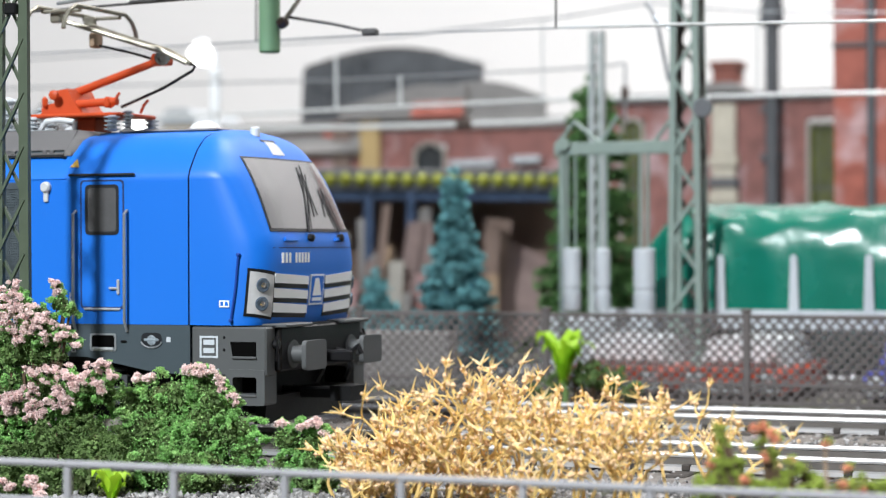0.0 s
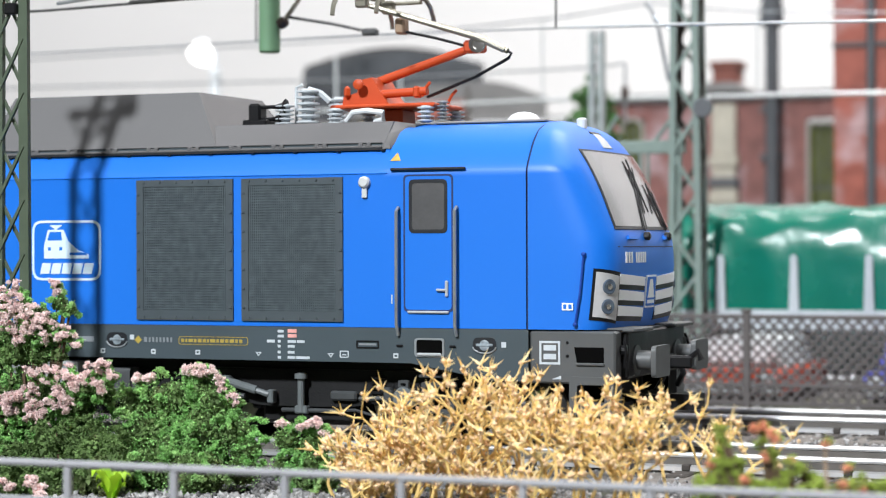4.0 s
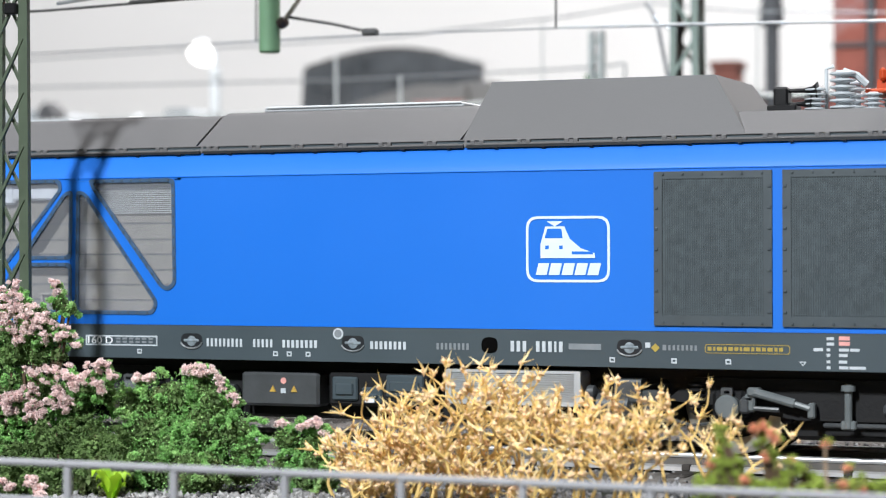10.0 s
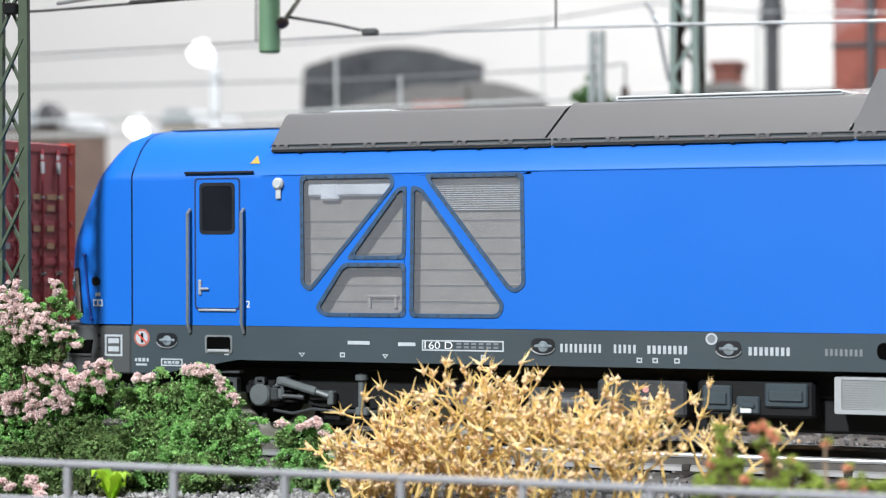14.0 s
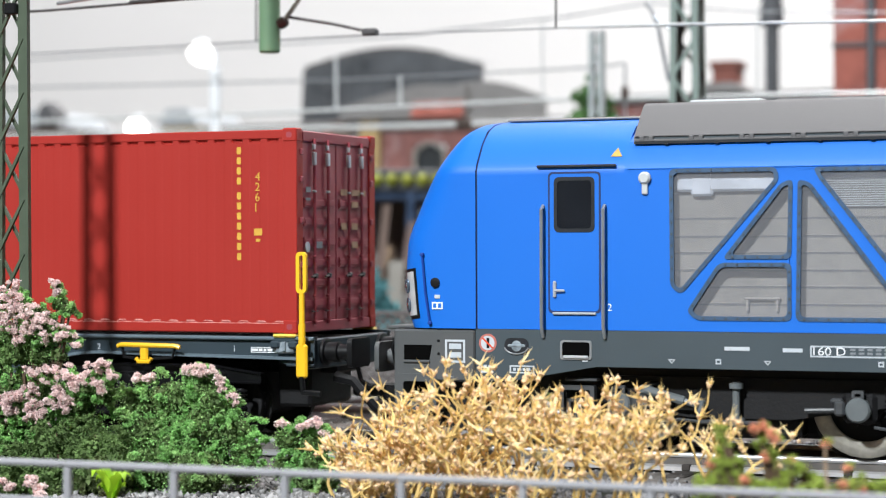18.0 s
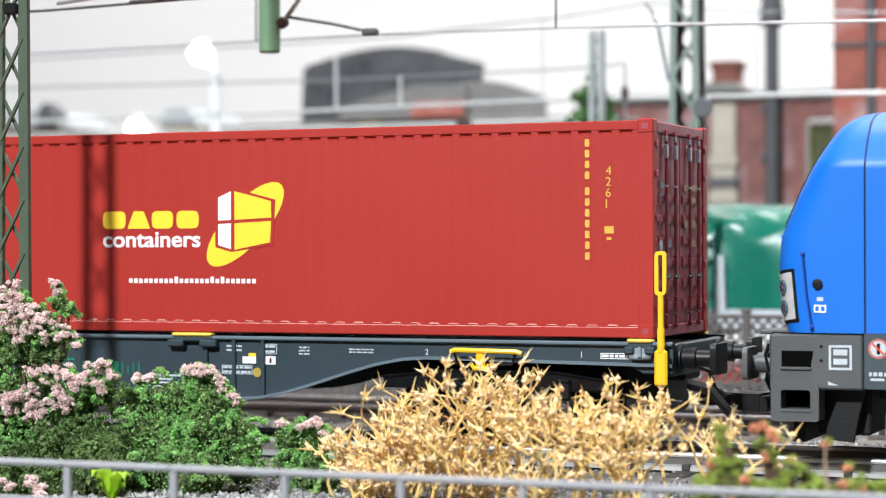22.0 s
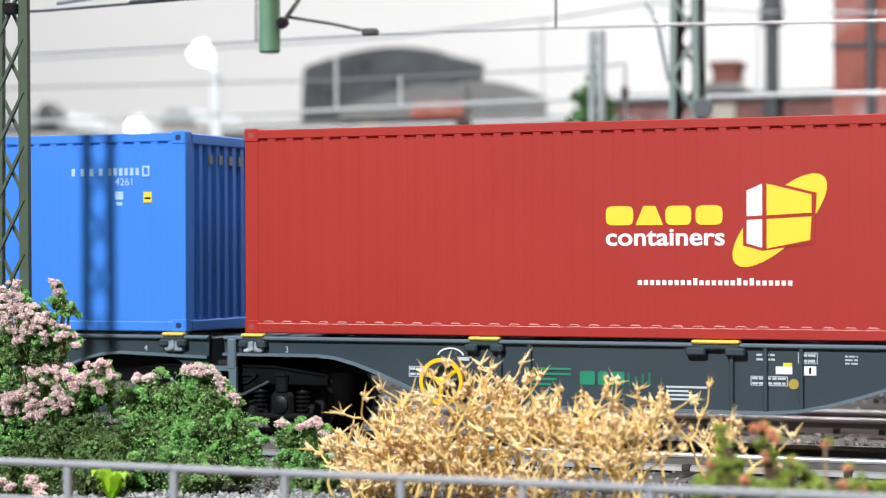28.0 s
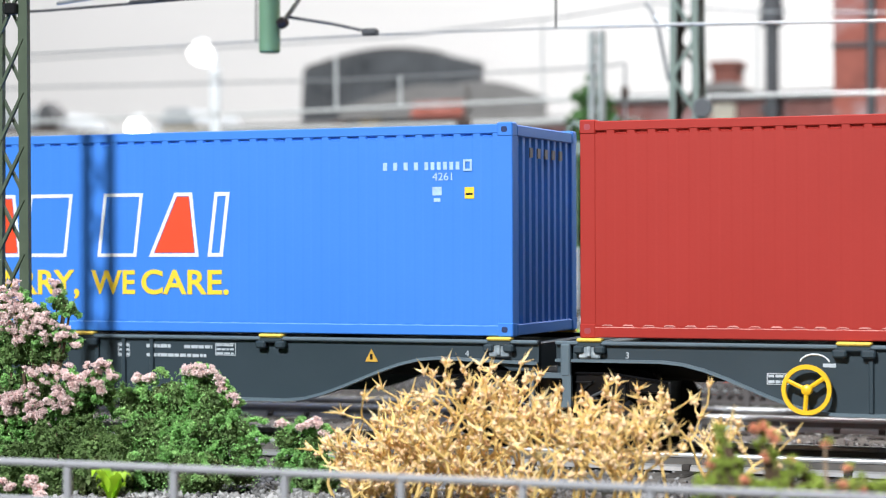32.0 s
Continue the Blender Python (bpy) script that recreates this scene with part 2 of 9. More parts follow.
CAR_BLUE = material("car_blue", (0.09, 0.09, 0.42), 0.3, var=0.06, coat=0.4)
CRATE = material("weathered_wood", (0.30, 0.21, 0.14), 0.75, var=0.25, size=4, bump=0.3)
BROWN_HEAP = material("brown_ore", (0.20, 0.145, 0.135), 0.85, var=0.25, size=5, bump=0.5)
PAINT_WALL = material("white_wall_paint", (0.80, 0.79, 0.795), 0.8, var=0.02, size=160, bump=0.03, bump_size=3.0)
# Greys of the unseen walls and ceiling, set to hold down bounced light.
SIDE_WALL = material("unseen_wall_grey", (0.30, 0.30, 0.31), 0.8, var=0.03, size=160)
CEILING_PAINT = material("unseen_ceiling_grey", (0.62, 0.62, 0.62), 0.85, var=0.02, size=160)
CARPET = material("grey_carpet", (0.16, 0.155, 0.15), 0.95, var=0.2, size=30, bump=0.4, bump_size=4.0)
TABLE_WOOD = material("table_edge_wood", (0.36, 0.25, 0.15), 0.6, var=0.2, size=30, bump=0.15)
GLOW = material("lamp_glow_white", (1.0, 0.97, 0.92), 0.4, var=0.0, glow=7.0)
OCHRE_WALL = material("ochre_plaster", (0.42, 0.30, 0.14), 0.8, var=0.15, size=12, bump=0.2)
BROWN_WALL = material("brown_plaster", (0.17, 0.12, 0.10), 0.8, var=0.2, size=12, bump=0.2)


# ---------------------------------------------------------------- mesh tools (millimetres)
class Geo:
    def __init__(self):
        self.v, self.f = [], []

    def add(self, verts, faces):
        k = len(self.v)
        self.v += [tuple(p) for p in verts]
        self.f += [tuple(i + k for i in f) for f in faces]
        return self

    def box(self, x0, x1, y0, y1, z0, z1, b=0.0):
        x0, x1, y0, y1, z0, z1 = min(x0, x1), max(x0, x1), min(y0, y1), max(y0, y1), min(z0, z1), max(z0, z1)
        b = min(b, (x1 - x0) * 0.45, (y1 - y0) * 0.45, (z1 - z0) * 0.45)
        if b <= 0:
            vs = [(x, y, z) for x in (x0, x1) for y in (y0, y1) for z in (z0, z1)]
            return self.add(vs, [(0, 1, 3, 2), (4, 6, 7, 5), (0, 4, 5, 1), (2, 3, 7, 6), (0, 2, 6, 4), (1, 5, 7, 3)])
        lo, hi = (x0, y0, z0), (x1, y1, z1)
        vs, at = [], {}
        for c in range(8):
            s = [(c >> a) & 1 for a in range(3)]
            for a in range(3):
                at[c, a] = len(vs)
                vs.append([(hi[k] if s[k] else lo[k]) if k == a else (hi[k] - b if s[k] else lo[k] + b) for k in range(3)])
        fs = []
        for a in range(3):
            u, w = (a + 1) % 3, (a + 2) % 3
            for side in (0, 1):
                c0 = side << a
                fs.append([at[c0 | (p << u) | (q << w), a] for p, q in ((0, 0), (1, 0), (1, 1), (0, 1))][::1 if side else -1])
            for p in (0, 1):
                for q in (0, 1):
                    c0 = (p << u) | (q << w)
                    c1 = c0 | (1 << a)
                    fs.append([at[c0, u], at[c1, u], at[c1, w], at[c0, w]])
        for c in range(8):
            fs.append([at[c, 0], at[c, 1], at[c, 2]])
        return self.add(vs, fs)

    def prism(self, poly, y0, y1):
        """Extrude an outline in x and z along y."""
        n = len(poly)
        vs = [(x, y0, z) for x, z in poly] + [(x, y1, z) for x, z in poly]
        fs = [tuple(range(n)), tuple(range(2 * n - 1, n - 1, -1))] + [(i, i + n, (i + 1) % n + n, (i + 1) % n) for i in range(n)]
        return self.add(vs, fs)

    def prism_x(self, poly, x0, x1):
        """Extrude an outline in y and z along x."""
        n = len(poly)
        vs = [(x0, y, z) for y, z in poly] + [(x1, y, z) for y, z in poly]
        fs = [tuple(range(n)), tuple(range(2 * n - 1, n - 1, -1))] + [(i, i + n, (i + 1) % n + n, (i + 1) % n) for i in range(n)]
        return self.add(vs, fs)

    def prism_z(self, poly, z0, z1):
        n = len(poly)
        vs = [(x, y, z0) for x, y in poly] + [(x, y, z1) for x, y in poly]
        fs = [tuple(range(n)), tuple(range(2 * n - 1, n - 1, -1))] + [(i, i + n, (i + 1) % n + n, (i + 1) % n) for i in range(n)]
        return self.add(vs, fs)

    def rod(self, p0, p1, r, r1=None, n=8):
        return self.bent([p0, p1], [r, r if r1 is None else r1], n)

    def bent(self, pts, r, n=6):
        """A round bar along a line of points."""
        pts = [Vector(p) for p in pts]
        rs = r if isinstance(r, (list, tuple)) else [r] * len(pts)
        rings = []
        side = None
        for i, p in enumerate(pts):
            d = (pts[min(i + 1, len(pts) - 1)] - pts[max(i - 1, 0)]).normalized()
            if side is None:
                side = d.orthogonal().normalized()
            side = (side - d * side.dot(d))
            side = side.normalized() if side.length > 1e-6 else d.orthogonal().normalized()
            up = d.cross(side)
            rings.append([p + (side * math.cos(2 * math.pi * k / n) + up * math.sin(2 * math.pi * k / n)) * rs[i] for k in range(n)])
        vs = [q for ring in rings for q in ring]
        fs = []
        for i in range(len(pts) - 1):
            for k in range(n):
                a, b = i * n + k, i * n + (k + 1) % n
                fs.append((a, b, b + n, a + n))
        fs += [tuple(range(n - 1, -1, -1)), tuple(range(len(vs) - n, len(vs)))]
        return self.add(vs, fs)

    def lathe(self, base, axis, profile, n=16, cap=True):
        """Turn a profile of (radius, height) pairs about an axis from base."""
        base, axis = Vector(base), Vector(axis).normalized()
        u = axis.orthogonal().normalized()
        w = axis.cross(u)
        vs = [base + axis * h + (u * math.cos(2 * math.pi * k / n) + w * math.sin(2 * math.pi * k / n)) * r for r, h in profile for k in range(n)]
        fs = [(i * n + k, i * n + (k + 1) % n, (i + 1) * n + (k + 1) % n, (i + 1) * n + k) for i in range(len(profile) - 1) for k in range(n)]
        if cap:
            fs += [tuple(range(n - 1, -1, -1)), tuple(range(len(vs) - n, len(vs)))]
        return self.add(vs, fs)

    def grid(self, rows):
        m = len(rows[0])
        vs = [p for row in rows for p in row]
        return self.add(vs, [(i * m + j, i * m + j + 1, (i + 1) * m + j + 1, (i + 1) * m + j) for i in range(len(rows) - 1) for j in range(m - 1)])

    def ring(self, outer, inner, y0, y1):
        """A closed band between two outlines in x and z with as many points, as deep as y0 to y1."""
        n = len(outer)
        vs = [(x, y0, z) for x, z in outer] + [(x, y0, z) for x, z in inner] + [(x, y1, z) for x, z in outer] + [(x, y1, z) for x, z in inner]
        fs = []
        for i in range(n):
            j = (i + 1) % n
            fs += [(i, j, j + n, i + n), (i + 2 * n, i + 3 * n, j + 3 * n, j + 2 * n), (i, i + 2 * n, j + 2 * n, j), (i + n, j + n, j + 3 * n, i + 3 * n)]
        return self.add(vs, fs)


def to_mesh(name, g, smooth=35.0, weld=False):
    me = bpy.data.meshes.new(name)
    me.from_pydata([(x * MM, y * MM, z * MM) for x, y, z in g.v], [], g.f)
    bm = bmesh.new()
    bm.from_mesh(me)
    if weld:
        bmesh.ops.remove_doubles(bm, verts=bm.verts, dist=1e-6)
    bmesh.ops.recalc_face_normals(bm, faces=bm.faces)
    if smooth:
        limit = radians(smooth)
        for f in bm.faces:
            f.smooth = True
        for e in bm.edges:
            if len(e.link_faces) == 2 and e.link_faces[0].normal.angle(e.link_faces[1].normal, 0.0) > limit:
                e.smooth = False
    bm.to_mesh(me)
    bm.free()
    return me


def swarm_mesh(name, corners):
    """A mesh of many loose faces; corners: an array of faces x corners x 3, in mm."""
    c = np.asarray(corners, dtype=np.float32) * MM
    count, k = c.shape[0], c.shape[1]
    me = bpy.data.meshes.new(name)
    me.vertices.add(count * k)
    me.vertices.foreach_set("co", c.ravel())
    me.loops.add(count * k)
    me.loops.foreach_set("vertex_index", np.arange(count * k, dtype=np.int32))
    me.polygons.add(count)
    me.polygons.foreach_set("loop_start", np.arange(0, count * k, k, dtype=np.int32))
    me.update(calc_edges=True)
    me.validate()
    return me


def part(name, g, mat, parent=None, label="", smooth=35.0, loc=None, kind=""):
    me = g if isinstance(g, bpy.types.Mesh) else to_mesh(name, g, smooth)
    if not me.materials:
        me.materials.append(mat)
    ob = new(name, me)
    ob.parent = parent
    if loc:
        ob.location = [c * MM for c in loc]
    return tagged(ob, label, kind=kind)


def thing(name, x, y, z, label, category, group="", kind="", turn=0.0):
    ob = new(name)
    ob.empty_display_size = 0.005
    ob.matrix_basis = pose(x * MM, y * MM, z * MM, 0, 0, turn)
    return tagged(ob, label, category, group, kind)


def solo(name, g, mat, label, category, loc=(0, 0, 0), group="", kind="", smooth=35.0):
    ob = part(name, g, mat, None, label, smooth, loc, kind)
    return tagged(ob, label, category, group, kind)


def lettering(name, text, mat, parent, x, y, z, height, width=None, label="", depth=0.05, slant=0.0, facing=0, bold=0.0):
    """Real letters from the built-in font on an upright face that looks to -y (or, with facing=1, to +x); x, z: the lower left corner."""
    curve = bpy.data.curves.new(name, "FONT")
    curve.body, curve.size, curve.extrude, curve.shear, curve.offset = text, 1.0, 0.02, slant, bold
    tmp = bpy.data.objects.new(name, curve)
    scene.collection.objects.link(tmp)
    me = bpy.data.meshes.new_from_object(tmp.evaluated_get(bpy.context.evaluated_depsgraph_get()))
    bpy.data.objects.remove(tmp)
    co = np.array([v.co[:] for v in me.vertices])
    lo, hi = co.min(0), co.max(0)
    sy = height / (hi[1] - lo[1])
    sx = width / (hi[0] - lo[0]) if width else sy
    for v in me.vertices:
        a, b, c = (v.co.x - lo[0]) * sx, (v.co.y - lo[1]) * sy, (v.co.z - lo[2]) / max(1e-6, hi[2] - lo[2]) * depth
        v.co = (a * MM, -c * MM, b * MM) if not facing else (c * MM, a * MM, b * MM)
    me.materials.clear()
    me.materials.append(mat)
    return part(name, me, mat, parent, label, loc=(x, y, z))


def outline(points, r, steps=4):
    """Round the corners of a closed outline."""
    out = []
    n = len(points)
    for i in range(n):
        p, a, b = Vector(points[i]), Vector(points[i - 1]), Vector(points[(i + 1) % n])
        u, w = (a - p), (b - p)
        k = min(r, u.length * 0.45, w.length * 0.45)
        s, e = p + u.normalized() * k, p + w.normalized() * k
        for j in range(steps + 1):
            t = j / steps
            out.append(tuple(s * (1 - t) ** 2 + p * 2 * t * (1 - t) + e * t * t))
    return out


def inset(points, d):
    """Move the sides of a closed outline inwards by d."""
    n = len(points)
    area = sum(points[i][0] * points[(i + 1) % n][1] - points[(i + 1) % n][0] * points[i][1] for i in range(n))
    s = 1 if area > 0 else -1
    out = []
    for i in range(n):
        p, a, b = Vector(points[i]), Vector(points[i - 1]), Vector(points[(i + 1) % n])
        u, w = (p - a).normalized(), (b - p).normalized()
        nu, nw = Vector((-u.y, u.x)) * s, Vector((-w.y, w.x)) * s
        m = nu + nw
        m = m / max(0.3, m.dot(nu)) if m.length > 1e-6 else nu
        out.append(tuple(p + m * d))
    return out


def rect(x0, x1, z0, z1):
    return [(x0, z0), (x1, z0), (x1, z1), (x0, z1)]

# ---------------------------------------------------------------- room
def slab(name, x0, x1, y0, y1, z0, z1, mat, label):
    return solo(name, Geo().box(x0, x1, y0, y1, z0, z1), mat, label, "room", kind="structure", smooth=0)


slab("floor", -2400, 2400, -2200, 1300, -1050, -1000, CARPET, "grey carpet floor of the railway room")
slab("ceiling", -2400, 2400, -2200, 1300, 1500, 1550, CEILING_PAINT, "unseen ceiling in a pale grey that limits bounced light")
slab("wall_back", -2400, 2400, 1200, 1300, -1000, 1500, PAINT_WALL, "plain white painted wall behind the layout")
# Walls out of view, added to close the room and dim the fill.
slab("wall_front", -2400, 2400, -2200, -2100, -1000, 1500, SIDE_WALL, "unseen room wall in a grey that limits bounced light")
slab("wall_left", -2400, -2300, -2100, 1200, -1000, 1500, SIDE_WALL, "unseen room wall in a grey that limits bounced light")
slab("wall_right", 2300, 2400, -2100, 1200, -1000, 1500, SIDE_WALL, "unseen room wall in a grey that limits bounced light")

spot = thing("ceiling_spot", SPOT_EYE[0] * 1000, SPOT_EYE[1] * 1000, 780, "white round spotlight hanging from the ceiling", "spotlight")
part("housing", Geo().lathe((0, 0, 25), (-0.05, -0.80, 0.60), [(70, 0), (72, 60), (50, 120), (20, 130)], 24), WHITE_PLASTIC, spot)
part("rod", Geo().rod((-5, -80, 90), (-5, -80, 720), 6), STEEL, spot)
# Unseen housings added to go with the two fill lights.
for name, x, y, w, d in (("overhead_fill_housing", 100, -250, 720, 270), ("wall_fill_housing", 60, 620, 470, 90)):
    lampbox = thing(name, x, y, 1430, "flat white housing added out of view for a fill light", "ceiling light")
    part("housing", Geo().box(-w, w, -d, d, 10, 70, 6), WHITE_PLASTIC, lampbox)

# table of the layout
table = thing("layout_table", 0, 0, -1000, "wooden table that carries the model railway", "table")
part("top", Geo().box(-1500, 1500, -300 + 60, 1150, 960, 990, 2), TABLE_WOOD, table)
for x in (-1400, 1400):
    for y in (-180, 1080):
        part("leg", Geo().box(x - 30, x + 30, y - 30, y + 30, 0, 960, 3), TABLE_WOOD, table)

# ground of the layout, one uneven sheet
def ground_height(x, y):
    base = -3.6 - 1.4 * max(0.0, min(1.0, (-30 - y) / 40))
    bed = 18 <= y + 40 <= 170
    return base + (0.0 if bed else 0.7) * noise.noise((x * 0.05, y * 0.05, 0)) + 0.22 * noise.noise((x * 0.35, y * 0.35, 3))


gx = [-1500, -1100, -800, -600, -450] + list(np.arange(-330, 100, 3.0)) + [160, 260, 420, 700, 1100, 1500]
gy = list(np.arange(-238, 130, 4.0)) + [150, 180, 220, 280, 360, 480, 650, 850, 1140]
sheet = Geo().grid([[(x, y, ground_height(x, y)) for x in gx] for y in gy])
solo("ground", sheet, EARTH, "brown and green scattered ground of the layout", "ground", kind="structure", smooth=180)
solo("ground_base", Geo().box(-1500, 1500, -238, 1140, -10, -7.2), TABLE_WOOD, "wooden board under the layout ground", "board", kind="structure")


# ---------------------------------------------------------------- tracks
def stones(name, boxes, count, size, seed, mat, label):
    """Loose ballast stones: small uneven octahedra."""
    rng = np.random.default_rng(seed)
    area = np.array([(b[1] - b[0]) * (b[3] - b[2]) for b in boxes])
    pick = rng.choice(len(boxes), count, p=area / area.sum())
    b = np.array(boxes)[pick]
    pos = np.stack([b[:, 0] + rng.random(count) * (b[:, 1] - b[:, 0]), b[:, 2] + rng.random(count) * (b[:, 3] - b[:, 2]), b[:, 4] + rng.random(count) * 0.25], 1)
    s = size * (0.55 + rng.random((count, 1)) * 0.9) * (0.6 + rng.random((count, 3)) * 0.7)
    axes = np.array([[1, 0, 0], [-1, 0, 0], [0, 1, 0], [0, -1, 0], [0, 0, 1], [0, 0, -1]], float)
    pts = axes[None] * s[:, None, :] + rng.normal(0, 0.22, (count, 6, 3)) * size
    q = rng.normal(size=(count, 3))
    q /= np.linalg.norm(q, axis=1, keepdims=True)
    a = rng.random(count) * 6.28
    cr = np.cross(q[:, None, :], pts)
    pts = pts * np.cos(a)[:, None, None] + cr * np.sin(a)[:, None, None] + q[:, None, :] * (pts * q[:, None, :]).sum(2, keepdims=True) * (1 - np.cos(a))[:, None, None]
    pts += pos[:, None, :]
    tri = np.array([[0, 2, 4], [2, 1, 4], [1, 3, 4], [3, 0, 4], [2, 0, 5], [1, 2, 5], [3, 1, 5], [0, 3, 5]])
    me = bpy.data.meshes.new(name)
    vs = pts.reshape(-1, 3) * MM
    fs = (tri[None] + (np.arange(count) * 6)[:, None, None]).reshape(-1, 3)
    me.vertices.add(len(vs))
    me.vertices.foreach_set("co", vs.astype(np.float32).ravel())
    me.loops.add(fs.size)
    me.loops.foreach_set("vertex_index", fs.astype(np.int32).ravel())
    me.polygons.add(len(fs))
    me.polygons.foreach_set("loop_start", np.arange(0, fs.size, 3, dtype=np.int32))
    me.update(calc_edges=True)
    ob = part(name, me, mat, None)
    return tagged(ob, label, "gravel", kind="stuff")


RAIL_HEAD = [(0.20, -0.8), (0.42, -0.66), (0.45, -0.42), (0.39, -0.2), (0.26, -0.06), (0.1, 0.0), (-0.1, 0.0), (-0.26, -0.06), (-0.39, -0.2), (-0.45, -0.42), (-0.42, -0.66), (-0.20, -0.8)]
RAIL_FOOT = [(-1.05, -2.5), (1.05, -2.5), (0.98, -1.95), (0.22, -1.72), (-0.22, -1.72), (-0.98, -1.95)]
sleeper_mesh = None


def railway(name, y, x0, x1, sleeper_x0, sleeper_x1, label):
    global sleeper_mesh
    t = thing(name, 0, y, 0, label, "railway track", "railway tracks", "structure")
    part("ballast_bed", Geo().prism_x([(-24, -4.4), (-19, -2.85), (19, -2.85), (24, -4.4)], x0, x1), BALLAST, t, "grey brown ballast bed")
    for s in (-1, 1):
        rail = part("rail", Geo().box(x0, x1, s * 8.25 - 0.21, s * 8.25 + 0.21, -2.0, -0.78), RAIL_WEB, t, "steel rail with the head's shade put into its dark web")
        part("rail_head", Geo().prism_x([(p + s * 8.25, q) for p, q in RAIL_HEAD], x0, x1), RAIL_TOP, rail, "shiny worn rail head", smooth=40)
        part("rail_foot", Geo().prism_x([(p + s * 8.25, q) for p, q in RAIL_FOOT], x0, x1), RAIL_TOP, rail)
    if sleeper_mesh is None:
        g = Geo().box(-1.45, 1.45, -15, 15, -3.4, -2.5, 0.2)
        for s in (-1, 1):
            for d in (-1, 1):
                g.box(-0.58, 0.58, s * 8.25 + d * 0.70 - 0.55, s * 8.25 + d * 0.70 + 0.55, -2.5, -1.6, 0.12)
        sleeper_mesh = to_mesh("sleeper", g)
    x = sleeper_x0
    while x < sleeper_x1:
        part("sleeper", sleeper_mesh, SLEEPER, t, loc=(x, 0, 0))
        x += 7.4
    return t


railway("track_1", 0, -900, 700, -330, 60, "model railway track with steel rails on dark sleepers")
railway("track_2", 64.6, -900, 700, -330, 40, "second model railway track parallel to the first")
railway("track_3", 177, -900, 700, -260, 0, "third model railway track behind the lattice fence")
stones("ballast_stones", [(-260, -20, -30, -9.6, -3.0), (-260, -20, -7.2, 7.2, -3.0), (-260, -20, 9.6, 40, -3.1), (-260, -20, 40, 110, -3.1)], 9000, 0.42, 5, STONES,
       "loose grey and white ballast stones along the tracks")
stones("front_gravel", [(-150, -30, -62, -18, -3.9)], 6500, 0.5, 6, STONES, "coarse grey and white gravel before the track")


# ---------------------------------------------------------------- overhead line
def lattice_mast(name, x, y, z0, z1, width0, width1, depth, pitch, leg, mat, label, group="catenary masts"):
    m = thing(name, x, y, z0, label, "catenary mast", group)
    h = z1 - z0
    w = lambda z: width0 + (width1 - width0) * z / h
    for sx in (-1, 1):
        part("leg", Geo().add([(sx * w(z) / 2 + dx * leg, dy * depth / 2, z) for z in (0, h) for dx, dy in ((-.5, -1), (.5, -1), (.5, 1), (-.5, 1))],
                              [(0, 1, 2, 3), (7, 6, 5, 4), (0, 4, 5, 1), (1, 5, 6, 2), (2, 6, 7, 3), (3, 7, 4, 0)]), mat, m)
    z = 0.6
    k = 0
    while z + pitch <= h + 0.5:
        for s, face in ((1, -1), (-1, 1)):
            a = Vector((-s * w(z) / 2, face * depth * 0.42, z))
            b = Vector((s * w(z + pitch) / 2, face * depth * 0.42, z + pitch))
            part("brace", Geo().rod(a, b, min(leg * 0.30, 0.30), n=4), mat, m)
        z += pitch
        k += 1
    part("footing", Geo().box(-width0 * 0.8, width0 * 0.8, -depth, depth, -1.5, 0.2, 0.3), STONE, m, "pale concrete footing")
    return m


mast = lattice_mast("catenary_mast", -169.6, -35, -3.5, 92, 4.6, 3.8, 0.8, 7.6, 1.5, MAST_GREEN, "dark green lattice catenary mast beside the track")
part("bracket", Geo().box(1.8, 3.6, -0.9, 0.9, 67.6, 69.6, 0.2), MAST_GREEN, mast)
part("crossarm", Geo().box(-6.5, 5.2, -1.0, 0.2, 67.9, 69.4, 0.2), MAST_GREEN, mast)
part("crossarm_brace", Geo().rod((-5.5, -0.4, 68.0), (-1.9, -0.4, 62.5), 0.35).rod((4.8, -0.4, 69.4), (1.6, -0.4, 76.0), 0.35), MAST_GREEN, mast)
part("insulator", Geo().lathe((4.2, 0.6, 68.3), (0, 1, 0.02), [(0.5, 0), (1.0, 0.5), (0.5, 1.0), (1.0, 1.5), (0.5, 2.0), (1.0, 2.5), (0.5, 3.2)], 12), BROWN_INSULATOR, mast)
part("cantilever", Geo().rod((4.2, 3.6, 68.4), (4.2, 35.5, 72.5), 0.45), HANDRAIL, mast)
part("steady_arm", Geo().bent([(4.2, 24, 71.8), (-1.0, 25.5, 70.2), (-9.0, 26, 69.6)], 0.30), HANDRAIL, mast)
part("lamp_clamp", Geo().box(-0.6, 1.4, -1.2, -0.2, 64.8, 66.4, 0.2), BLACK, mast)

support = thing("hanging_support", -162.7, 32, 61.3, "light green round drop post hanging from a catenary gantry", "catenary support")
part("post", Geo().lathe((0, 0, 0), (0, 0, 1), [(1.55, 0), (1.8, 0.25), (1.8, 34)], 20), POST_GREEN, support)
part("insulator", Geo().lathe((1.6, 0, 4.6), (1, 0, 0.5), [(0.4, 0), (0.95, 0.3), (1.0, 1.1), (0.85, 1.7), (0.4, 2.0)], 12), BROWN_INSULATOR, support)
part("stay", Geo().rod((3.0, 0, 5.6), (8.2, 0.5, 12.5), 0.42, 0.3), NICKEL, support, "pale brass stay")
part("steady_arm", Geo().bent([(3.2, 0, 6.0), (11, 1, 4.6), (17.4, 2, 3.1)], 0.28), WIRE_DARK, support)
part("clamp", Geo().box(16.4, 19.2, 1.4, 2.8, 2.4, 3.6, 0.3), WIRE_DARK, support)
